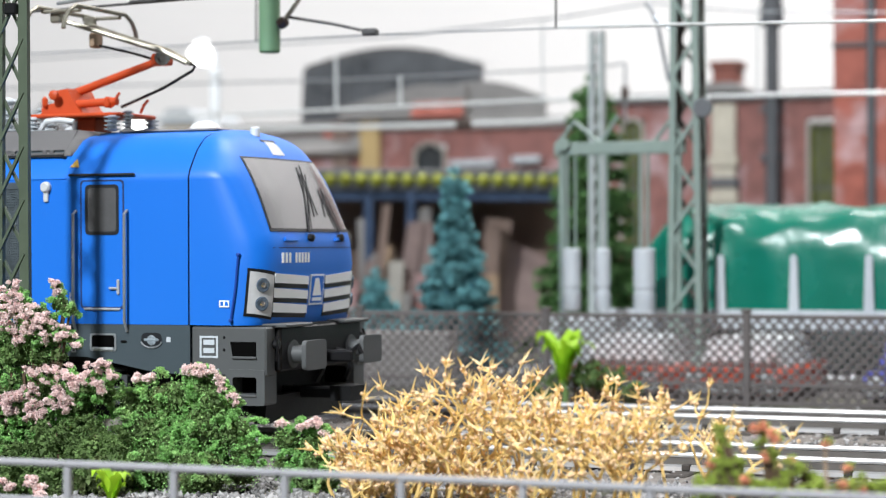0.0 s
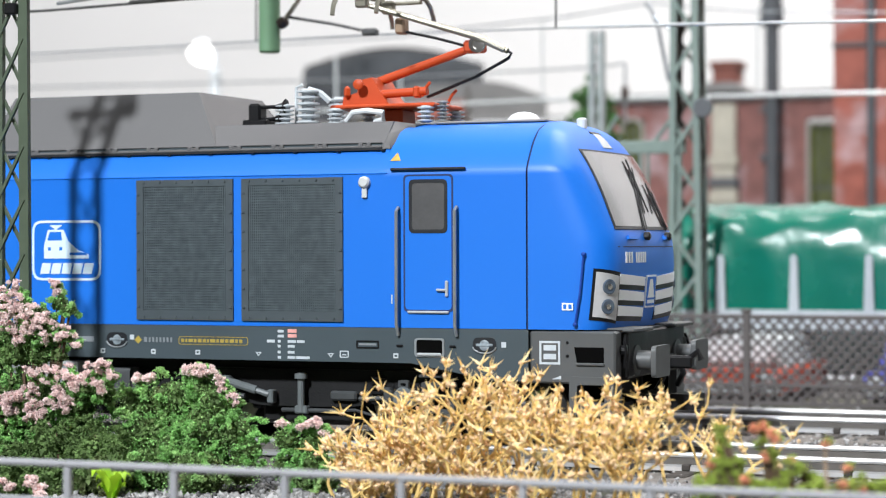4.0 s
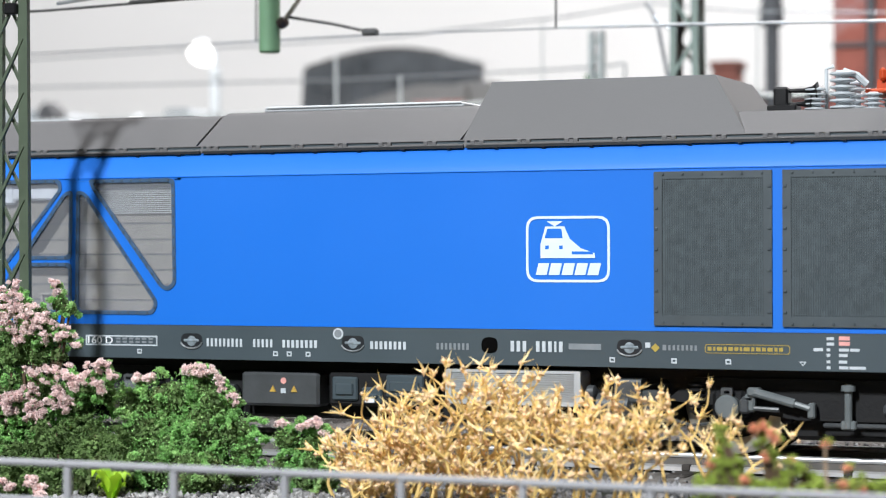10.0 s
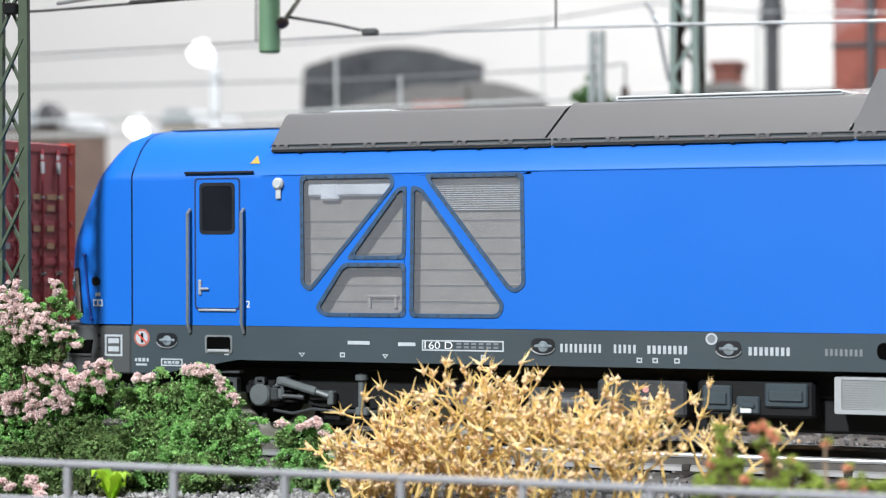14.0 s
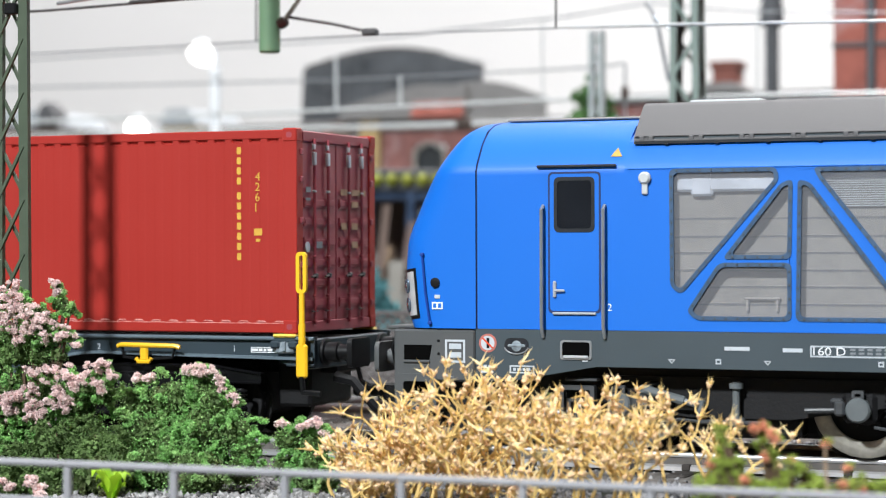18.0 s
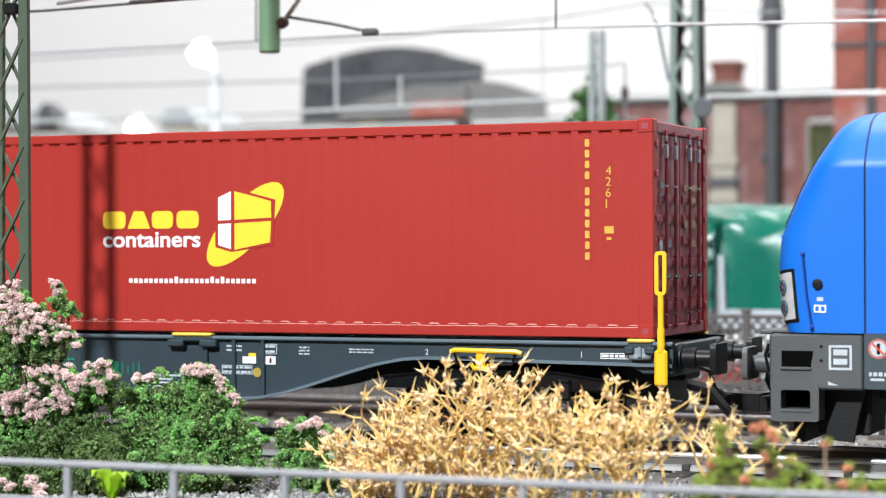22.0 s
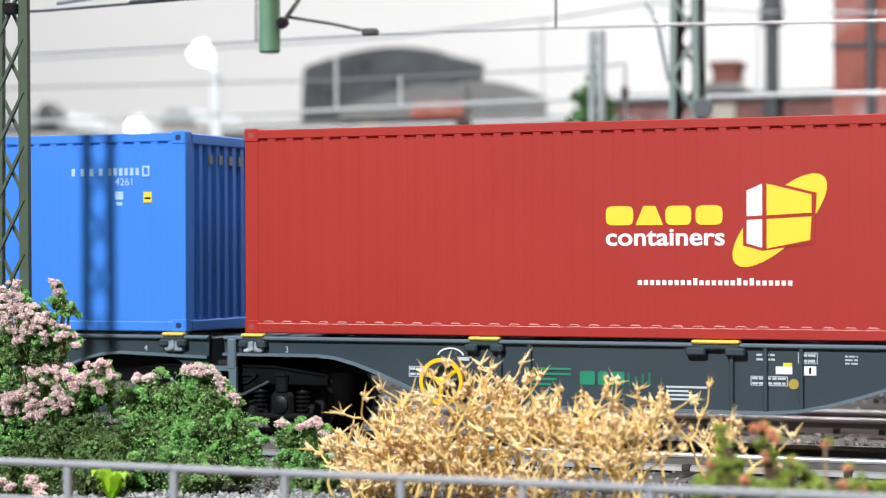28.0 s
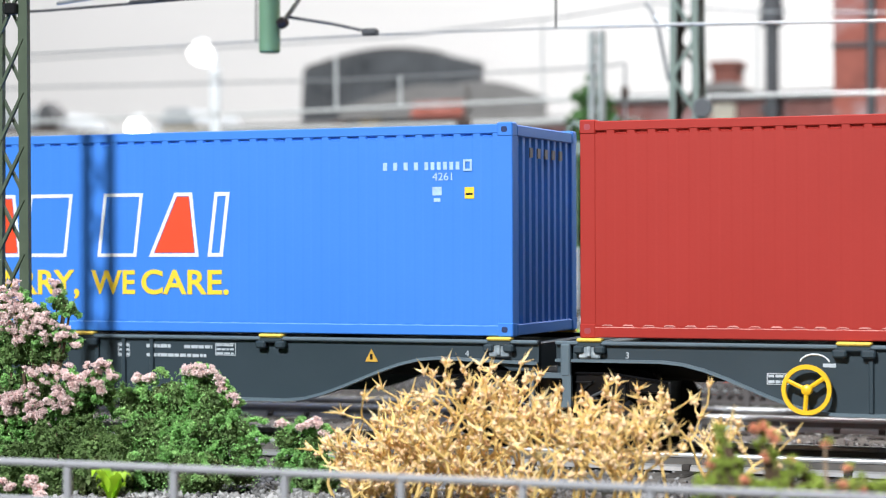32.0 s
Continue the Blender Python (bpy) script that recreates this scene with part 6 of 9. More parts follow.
def loco_bogie(xc, e):
    """e: the way to the loco's nearer end."""
    for s in (-1, 1):
        g = Geo().prism([(xc - 25, 7.4), (xc - 21, 10.6), (xc + 21, 10.6), (xc + 25, 7.4), (xc + 19, 7.0), (xc + 7, 5.2), (xc - 7, 5.2), (xc - 19, 7.0)], s * 13.0, s * 11.2)
        b = part("bogie_frame", g, BOGIE, loco, "black bogie frame")
        for wx in (-16.2, 16.2):
            x = xc + wx
            part("axle_box", Geo().box(x - 2.3, x + 2.3, s * 12.0, s * 13.6, 5.0, 9.0, 0.6), BOGIE, b)
            part("axle_cover", Geo().lathe((x, s * 13.4, 6.8), (0, s, 0), [(1.65, 0), (1.65, 1.2), (1.4, 1.5), (0.5, 1.55)], 18), DAMPER, b, "dark grey round axle cover")
            part("lifting_eye", Geo().ring(outline(rect(x - 0.8, x + 0.8, 8.3, 9.4), 0.3), outline(rect(x - 0.4, x + 0.4, 8.6, 9.0), 0.15), s * 14.6, s * 14.0), UNDER_GREY, b)
            i = -1 if wx * e > 0 else 1
            part("guide_rod", Geo().rod((x + i * e * 2.2, s * 14.2, 6.8), (x + i * e * 7.0, s * 14.2, 6.6), 0.32, n=8).box(x + i * e * 1.7, x + i * e * 3.1, s * 13.4, s * 14.8, 6.0, 8.0, 0.3).box(x + i * e * 2.0, x + i * e * 3.6, s * 13.6, s * 14.6, 7.6, 8.3, 0.2), UNDER_GREY, b, "dark grey axle guide rod")
            part("spring", insulator(x - e * 4.4, s * 13.0, 5.6, 4.4, 1.2, 6), BOGIE, b)
            part("brake_shoe", Geo().box(x + 7.2 - 0.9, x + 7.2 + 0.9, s * 7, s * 10.6, 4.5, 9.5, 0.3), BOGIE, b)
            part("brake_pipe", Geo().bent([(x - e * 2, s * 14.0, 4.6), (x - e * 5, s * 13.8, 4.2), (x - e * 8, s * 13.4, 4.9), (x - e * 11, s * 13.4, 4.7)], 0.22), UNDER_GREY, b)
        part("damper_bracket", Geo().box(xc - 13.9, xc - 12.4, s * 13.2, s * 14.6, 6.2, 8.6, 0.3).box(xc - 13.4, xc - 11.6, s * 13.2, s * 15.0, 8.3, 9.5, 0.25), DAMPER, b)
        part("yaw_damper", Geo().rod((xc - 12.4, s * 14.7, 8.9), (xc - 7.0, s * 14.7, 7.5), 0.62, n=10).rod((xc - 7.2, s * 14.7, 7.55), (xc - 5.0, s * 14.7, 6.9), 0.42, n=8).box(xc - 5.3, xc - 4.3, s * 13.4, s * 14.9, 5.6, 7.6, 0.2), DAMPER, b, "mid grey yaw damper")
        part("upright_damper", Geo().rod((xc, s * 14.3, 4.4), (xc, s * 14.3, 10.2), 0.52, n=10).lathe((xc, s * 14.3, 9.3), (0, 0, 1), [(0.95, 0), (0.95, 0.7), (0.6, 0.8)], 12).box(xc - 1.0, xc + 1.0, s * 13.4, s * 14.6, 4.2, 5.4, 0.2), DAMPER, b, "mid grey upright damper")
        part("tie_rod", Geo().box(xc - e * 3.4, xc + e * 5.4, s * 13.2, s * 14.2, 4.4, 5.0, 0.2).box(xc + e * 4.4, xc + e * 8.6, s * 12.9, s * 14.0, 6.2, 7.6, 0.3), UNDER_GREY, b)
        part("sand_pipe", Geo().bent([(xc + e * 23, s * 12, 9), (xc + e * 24.4, s * 10, 5), (xc + e * 23.6, s * 8.6, 1.4)], 0.35), BOGIE, b)
    part("traction_motor", Geo().box(xc - 24, xc + 24, -7.0, 7.0, 2.2, 9.0, 0.8).box(xc - 8, xc + 8, -11.0, 11.0, 2.4, 9.0, 0.6), BOGIE, loco, "black traction motor block")
    for wx in (-16.2, 16.2):
        ROLLING[0][2].append((wheelset(loco, xc + wx, 7.2, rim=WHEEL_STEEL), 7.2))


loco_bogie(62.0, 1)
loco_bogie(-62.0, -1)


# ---------------------------------------------------------------- containers
def container(name, paint, door_paint, label, doors):
    """A forty-foot container, x from 0 (front end) back to -141.3, base at z = 0."""
    c = thing(name, 0, 0, 0, label, "container", "containers")
    L, W, H = 141.3, 14.0, 29.9
    n = 47
    for s in (-1, 1):
        g = Geo()
        levels = ((1.5, 0.0, 0.05), (1.8, 0.0, 0.015), (H - 2.05, 0.0, 0.015), (H - 1.9, 0.0, 0.36), (H - 1.4, 0.0, 0.36))
        rows_p = [[] for _ in levels]
        for i in range(n):
            x0 = -1.9 - (L - 3.8) * i / n
            p = (L - 3.8) / n
            for dx, deep in ((0, 0), (0.34, 0), (0.44, 1), (0.90, 1)):
                for row, (zz, da, db) in zip(rows_p, levels):
                    row.append((x0 - dx * p, s * (W - 0.10 - (db if deep else da)), zz))
        part("side_panel", g.grid(rows_p), paint, c, smooth=0)
        # Highlight on the bottom rail, drawn as a pale line; red adds dashes.
        wear_glint = Geo().bent([(-2.0 - (L - 4.0) * i / 188, s * (W - 0.08), 1.5 + 0.03 * math.sin(i * 1.57) + 0.02 * math.sin(i * 0.9)) for i in range(189)], [0.045 + 0.03 * math.sin(i * 2.3) ** 2 for i in range(189)], 4)
        for i in range(n if paint is RED_BOX else 0):
            x0, p = -1.9 - (L - 3.8) * i / n, (L - 3.8) / n
            k = 0.07 + 0.05 * math.sin(i * 1.7) ** 2
            wear_glint.bent([(x0 - 0.05 * p, s * (W - 0.09), 1.66), (x0 - 0.15 * p, s * (W - 0.06), 1.80), (x0 - 0.48 * p, s * (W - 0.06), 1.82), (x0 - 0.6 * p, s * (W - 0.09), 1.68)], [0.03, k, k, 0.03], 4)
        part("edge_glint", wear_glint, PALE_RED if paint is RED_BOX else GLINT_BLUE, c, "pale highlight drawn along the bottom rail edge", kind="stuff")
        for a, b, nm in ((0.1, 1.55, "bottom_rail"), (H - 1.55, H - 0.25, "top_rail")):
            part(nm, Geo().box(-2.0, -L + 2.0, s * (W - 1.4), s * (W - 0.02), a, b, 0.12), paint, c)
        for x in (0.0, -L + 2.2):
            part("corner_post", Geo().box(x, x - 2.2, s * (W - 2.2), s * (W - 0.07), 1.4, H - 1.4, 0.1), paint, c)
            for z0 in (0.0, H - 2.0):
                cast = part("corner_casting", Geo().box(x + 0.06, x - 2.26, s * (W - 2.0), s * (W + 0.06), z0, z0 + 2.0, 0.18), paint, c)
                # Flat plug: the hole's shade is in its darker colour.
                part("casting_hole", Geo().prism(outline(rect(x - 1.6, x - 0.7, z0 + 0.6, z0 + 1.4), 0.3), s * (W + 0.08), s * (W - 0.3)), DARK_LINE if paint is BLUE_BOX else MAROON, cast)
    roof = Geo()
    roof.grid([[(-1.8 - (L - 3.6) * i / 80, y, H - 0.35 - (0.25 if i % 2 else 0)) for i in range(81)] for y in (-W + 0.8, W - 0.8)])
    part("roof", roof, paint, c, smooth=20)
    part("floor", Geo().box(-1, -L + 1, -W + 1, W - 1, 0.5, 1.4), door_paint, c)
    for front, x in ((True, 0.0), (False, -L)):
        d = 1 if front else -1
        nm = "end_wall"
        part("header", Geo().box(x, x - d * 1.4, -W + 2.2, W - 2.2, H - 1.9, H - 0.3, 0.15), door_paint, c)
        part("end_sill", Geo().box(x, x - d * 1.4, -W + 2.2, W - 2.2, 0.1, 1.7, 0.15), door_paint, c)
        if not (front and doors):
            g, lo, hi = Geo(), [], []
            m = 9
            for i in range(m):
                y0 = -W + 2.0 + (2 * W - 4.0) * i / m
                p = (2 * W - 4.0) / m
                for dy, dd in ((0, 0.15), (0.34, 0.15), (0.48, 0.6), (0.86, 0.6)):
                    lo.append((x - d * dd, y0 + dy * p, 1.6))
                    hi.append((x - d * dd, y0 + dy * p, H - 1.8))
            lo.append((x - d * 0.15, W - 2.0, 1.6))
            hi.append((x - d * 0.15, W - 2.0, H - 1.8))
            part(nm, g.grid([lo, hi]), door_paint, c, smooth=20)
        else:
            for s in (-1, 1):
                door = part("door", Geo().box(x - 0.9, x - 0.25, s * 0.12, s * (W - 2.0), 1.7, H - 1.9, 0.12), door_paint, c, "maroon container door")
                for zz in (3.6, 6.6, 9.6, 12.6, 15.6, 18.4):
                    part("door_rib", Geo().prism_x([(s * 0.9, zz), (s * 11.2, zz), (s * 11.2, zz + 1.4), (s * 0.9, zz + 1.4)], x - 0.3, x - 0.05).box(x - 0.1, x + 0.02, s * 1.1, s * 11.0, zz + 0.25, zz + 1.15, 0.1), door_paint, door)
                for yb in (3.7, 8.35):
                    bar = part("lock_rod", Geo().rod((x + 0.25, s * yb, 1.2), (x + 0.25, s * yb, H - 1.4), 0.24, n=8), door_paint, door)
                    for zz in (1.5, 5.2, 11.0, 20.6, 26.4):
                        part("rod_bracket", Geo().box(x - 0.1, x + 0.5, s * yb - 0.32, s * yb + 0.32, zz - (1.8 if zz > 26 else 0.0), zz + (0.2 if zz > 26 else 0.4), 0.12), SILVER if zz > 26 or zz == 20.6 else door_paint, bar)
                        if zz > 26:
                            part("rod_cap", Geo().box(x - 0.1, x + 0.45, s * yb - 0.24, s * yb + 0.24, 26.9, 27.8, 0.1), SILVER, bar)
                    part("handle", Geo().rod((x + 0.5, s * yb - 1.5, 8.2), (x + 0.5, s * yb + 0.5, 8.5), 0.17, n=6).box(x + 0.1, x + 0.7, s * yb - 0.35, s * yb + 0.35, 8.0, 8.7, 0.12), DARK_STEEL, bar, "dark steel door handle")
                    part("cam_keeper", Geo().box(x, x + 0.4, s * yb - 0.9, s * yb + 0.9, 3.0, 3.2, 0.06), DARK_STEEL, bar)
                for zz in (3.5, 9.5, 16, 22, 26):
                    part("hinge", Geo().box(x - 0.2, x + 0.25, s * (W - 2.1), s * (W - 1.2), zz, zz + 0.9, 0.12), door_paint, door)
            for y0, z0, w, h, m in ((-11, 20.6, 1.6, 0.8, FAINT), (-11, 19.4, 1.6, 0.4, FAINT), (1.0, 20.4, 2.4, 0.9, DOOR_PRINT), (5.0, 20.4, 5.0, 0.9, DOOR_PRINT), (5, 18.6, 2.4, 0.9, DOOR_PRINT),
                                    (1.2, 15.2, 2.0, 1.0, DOOR_PRINT), (5, 15.2, 2.2, 1.0, DOOR_PRINT), (5, 12.4, 2.2, 1.0, DOOR_PRINT), (-7.5, 12.4, 2.0, 1.0, FAINT)):
                part("marking", Geo().box(x + 0.05, x + 0.12, y0, y0 + w, z0, z0 + h), m, c)
            part("round_mark", Geo().lathe((x - 0.1, -10.4, 12.6), (1, 0, 0), [(0.8, 0), (0.8, 0.2)], 14), PALE, c)
    return c


red = container("shipping_container", RED_BOX, MAROON, "red corrugated forty-foot container with yellow emblem", True)
part_y = -13.93
BASE = 15.72


def flat(parent, name, poly, mat, label="", depth=0.03):
    return part(name, Geo().prism(poly, part_y - depth, -13.5), mat, parent, label)


# red container prints; local z = world height less the container's base
for i, (w, top) in enumerate(((3.9, 0.0), (3.9, 1.1), (3.6, 0.0), (3.7, 0.0))):
    a = -86.0 + i * 4.2
    flat(red, "emblem_letter_block", outline([(a, 15.4), (a + w, 15.4), (a + w - top, 18.0), (a + top, 18.0)], 0.9 if i != 1 else 0.2), YELLOW, "yellow emblem block")
lettering("word", "containers", WHITE, red, -86.0, part_y, 12.6, 2.3, 16.6, label="white lettering under the emblem", bold=0.02)
for i in range(25):
    a = -81.5 + i * 0.86
    flat(red, "print_bar", rect(a, a + 0.56, 7.3, 7.95 + (0.3 if i in (9, 16, 18) else 0)), WHITE, "small white print bar")
swoosh = []
for i in range(28):
    t = 2 * math.pi * i / 28
    u, v = 8.3 * math.cos(t), 3.2 * math.sin(t)
    swoosh.append((-62.0 + u * 0.72 - v * 0.69, 15.9 + u * 0.69 + v * 0.72))
flat(red, "emblem_swoosh", swoosh, YELLOW, "yellow slanted oval of the emblem", 0.02)
flat(red, "emblem_gap", [(-66.9, 12.6), (-64.2, 11.9), (-57.4, 12.9), (-57.0, 19.5), (-63.6, 21.2), (-66.9, 20.2)], RED_BOX, "red gap round the emblem cube", 0.05)
flat(red, "emblem_cube_side", [(-66.4, 12.9), (-64.3, 12.3), (-64.3, 16.1), (-66.4, 16.0)], WHITE, "white face of the emblem cube", 0.08)
flat(red, "emblem_cube_side", [(-66.4, 16.5), (-64.3, 16.6), (-64.3, 20.8), (-66.4, 19.9)], WHITE, "white face of the emblem cube", 0.08)
flat(red, "emblem_cube_front", [(-63.7, 12.2), (-57.9, 13.3), (-57.7, 16.4), (-63.7, 16.1)], YELLOW, "yellow face of the emblem cube", 0.08)
flat(red, "emblem_cube_front", [(-63.7, 16.6), (-57.7, 16.9), (-57.7, 19.3), (-63.7, 20.8)], YELLOW, "yellow face of the emblem cube", 0.08)
for i in range(11):
    zz = 26.2 - i * 1.48 - (0.7 if i > 3 else 0)
    flat(red, "number_bar", outline(rect(-9.7, -9.05, zz, zz + 1.05), 0.2), DULL_YELLOW, "yellow number bar")
for i, ch in enumerate("4261"):
    lettering("type_code", ch, DULL_YELLOW, red, -6.7, part_y, 22.3 - i * 1.5, 1.2, label="yellow figure of the type code")
flat(red, "code_mark", rect(-6.9, -5.6, 14.3, 15.3), DULL_YELLOW, "small yellow mark")
flat(red, "code_mark", rect(-6.6, -5.9, 13.4, 13.8), DULL_YELLOW)

blue = container("shipping_container", BLUE_BOX, BLUE_BOX, "light blue corrugated forty-foot container with white lettering", False)
# blue container prints; local x from its own front end
def parallelogram(x, w, z0, z1, lean):
    return [(x, z0), (x + w, z0), (x + w + lean, z1), (x + lean, z1)]


def outlined(x, w, z0, z1, lean, mat=None):
    o = parallelogram(x, w, z0, z1, lean)
    i = inset(o, 0.55)
    part("emblem_outline", Geo().ring(o, i, part_y - 0.04, -13.6), WHITE, blue, "white outlined emblem shape")
    if mat:
        flat(blue, "emblem_fill", i, mat, "red emblem shape", 0.02)


Z0, Z1 = 11.2, 20.7


def wide_block(x):
    o = [(x, Z0), (x + 6.7, Z0), (x + 7.9, Z1), (x + 1.2, Z1)]
    part("emblem_outline", Geo().ring(o, inset(o, 0.5), part_y - 0.04, -13.6), WHITE, blue, "white outlined emblem shape")


def peak_block(x):
    o = [(x, Z0), (x + 8.4, Z0), (x + 7.3, Z1), (x + 4.4, Z1)]
    part("emblem_outline", Geo().ring(o, inset(o, 0.5), part_y - 0.04, -13.6), WHITE, blue, "white outlined emblem shape")
    flat(blue, "emblem_fill", inset(o, 0.6), RED_PRINT, "red emblem shape", 0.02)


def end_block(x):
    o = [(x, Z0), (x + 7.6, Z0), (x + 8.8, Z1), (x + 1.2, Z1)]
    part("emblem_outline", Geo().ring(o, inset(o, 0.5), part_y - 0.04, -13.6), WHITE, blue, "white outlined emblem shape")


end_block(-79.8)
peak_block(-88.6)
wide_block(-66.7)
peak_block(-57.8)
outlined(-47.9, 2.5, Z0, Z1, 1.2)
for word, x, wide, z, tall in (("ARRY,", -84.6, 14.7, 4.85, 4.4), ("WE", -67.8, 7.6, 5.6, 3.6), ("CARE.", -59.1, 14.7, 5.6, 3.7)):
    lettering("slogan", word, YELLOW, blue, x, part_y, z, tall, wide, label="yellow lettering on the container side", bold=0.02)
for i in range(4):
    flat(blue, "number_bar", rect(-19.6 + i * 1.6, -19.0 + i * 1.6, 23.4, 24.5), PRINT_BLUE, "white number bar")
for i in range(6):
    flat(blue, "number_bar", rect(-13.2 + i * 0.95, -12.65 + i * 0.95, 23.4, 24.5), PRINT_BLUE, "white number bar")
part("number_frame", Geo().ring(rect(-7.3, -6.0, 23.2, 24.8), rect(-7.0, -6.3, 23.5, 24.5), part_y - 0.1, -13.6), PRINT_BLUE, blue)
lettering("type_code", "4261", PRINT_BLUE, blue, -12.0, part_y, 21.9, 1.1, 3.0, label="white figures of the type code")
flat(blue, "code_mark", rect(-12.0, -10.6, 19.8, 21.0), PRINT_BLUE, "small white mark")
flat(blue, "code_mark", rect(-11.8, -10.8, 18.9, 19.4), PRINT_BLUE)
flat(blue, "code_mark", rect(-7.1, -5.7, 19.3, 20.9), YELLOW, "small yellow and black mark")
flat(blue, "code_mark", rect(-6.9, -5.9, 19.8, 20.1), BLACK, depth=0.06)
for i in range(5):
    part("end_mark", Geo().box(0.02, -0.2, -6 + i * 3.2 - 0.6, -6 + i * 3.2 + 0.6, 25.2, 26.6), FAINT, blue)


# ---------------------------------------------------------------- container wagon: two units over a shared bogie
def belly(x0, x1, front, rear):
    """The outline of one unit's side sill with its deep middle, from x0 (rear) to x1 (front); front, rear: where the belly curves begin and end."""
    top, n = 15.3, 8
    pts = [(x0, top), (x1, top), (x1, 11.9)]

    def curve(xa, za, xb, zb):
        return [(xa + (xb - xa) * i / n, za + (zb - za) * (3 * (i / n) ** 2 - 2 * (i / n) ** 3)) for i in range(n + 1)]
    pts += curve(x1 - front[0], 12.4, x1 - front[1], 5.9)
    pts += curve(x0 + rear[1], 5.9, x0 + rear[0], 12.4)
    pts += [(x0, 12.4)]
    return pts


def wagon_unit(x0, x1, label, front, rear):
    w = thing("container_wagon", 0, 0, 0, label, "container wagon", "train")
    prof = belly(x0, x1, front, rear)
    for s in (-1, 1):
        side = part("side_sill", Geo().prism(prof, s * 13.6, s * 12.6), SLATE, w, "dark slate side sill", smooth=25)
        low = [p for p in prof[2:]]
        edge = Geo()
        edge.grid([[(x, s * yy, z + dz) for x, z in low] for yy, dz in ((12.4, 0.0), (14.3, 0.0), (14.3, 0.42), (13.5, 0.42))])
        # The highlight along the flange is put into its lighter colour.
        part("lower_flange", edge, SLATE_EDGE, side, smooth=30)
        part("sill_step", Geo().prism([(x1 - 6.4, 12.1), (x1 - 4.2, 11.1), (x1, 11.1), (x1, 12.1)], s * 13.6, s * 12.7).box(x1 - 4.2, x1, s * 12.6, s * 14.3, 11.0, 11.35, 0.1), SLATE, side)
        part("upper_flange", Geo().box(x0, x1, s * 12.6, s * 14.3, 14.75, 15.3, 0.15), SLATE_EDGE, side)
        mid = (x0 + x1) / 2
        for x in (mid - 30.4, mid - 26, mid + 2.6, mid + 7.2, mid + 12):
            part("stiffener", Geo().box(x - 0.3, x + 0.3, s * 13.5, s * 14.1, 6.4, 14.8, 0.1), SLATE, side)
    part("deck", Geo().box(x0 + 1, x1 - 1, -12.7, 12.7, 13.6, 14.6, 0.2), SLATE, w)
    part("centre_sill", Geo().box(x0 + 1, x1 - 1, -4, 4, 9.5, 13.7, 0.3), BOGIE, w)
    for x in (x1 - 0.6, x0 + 0.6):
        part("headstock", Geo().box(x - 0.6, x + 0.6, -13.4, 13.4, 10.6, 15.0, 0.2), SLATE, w)
    return w


def spigot(w, x, wid):
    for s in (-1, 1):
        sp = part("container_spigot", Geo().box(x - wid / 2, x + wid / 2, s * 12.9, s * 14.75, 15.2, 15.7, 0.2), SPIGOT, w, "pale yellow container spigot")
        if wid < 3.7:
            part("bracket", Geo().box(x - 1.5, x + 1.5, s * 13.5, s * 14.5, 12.9, 14.9, 0.2).box(x - 0.3, x + 0.3, s * 14.4, s * 14.8, 13.2, 14.6, 0.1), BRACKET, sp, "scuffed silver grey locking bracket")
        part("hinge", Geo().box(x - wid * 0.62, x - wid * 0.2, s * 13.4, s * 14.9, 13.6, 14.7, 0.25).box(x + wid * 0.2, x + wid * 0.62, s * 13.4, s * 14.9, 13.6, 14.7, 0.25).box(x - wid / 2, x + wid / 2, s * 13.4, s * 14.6, 14.4, 15.1, 0.2), SLATE, sp)


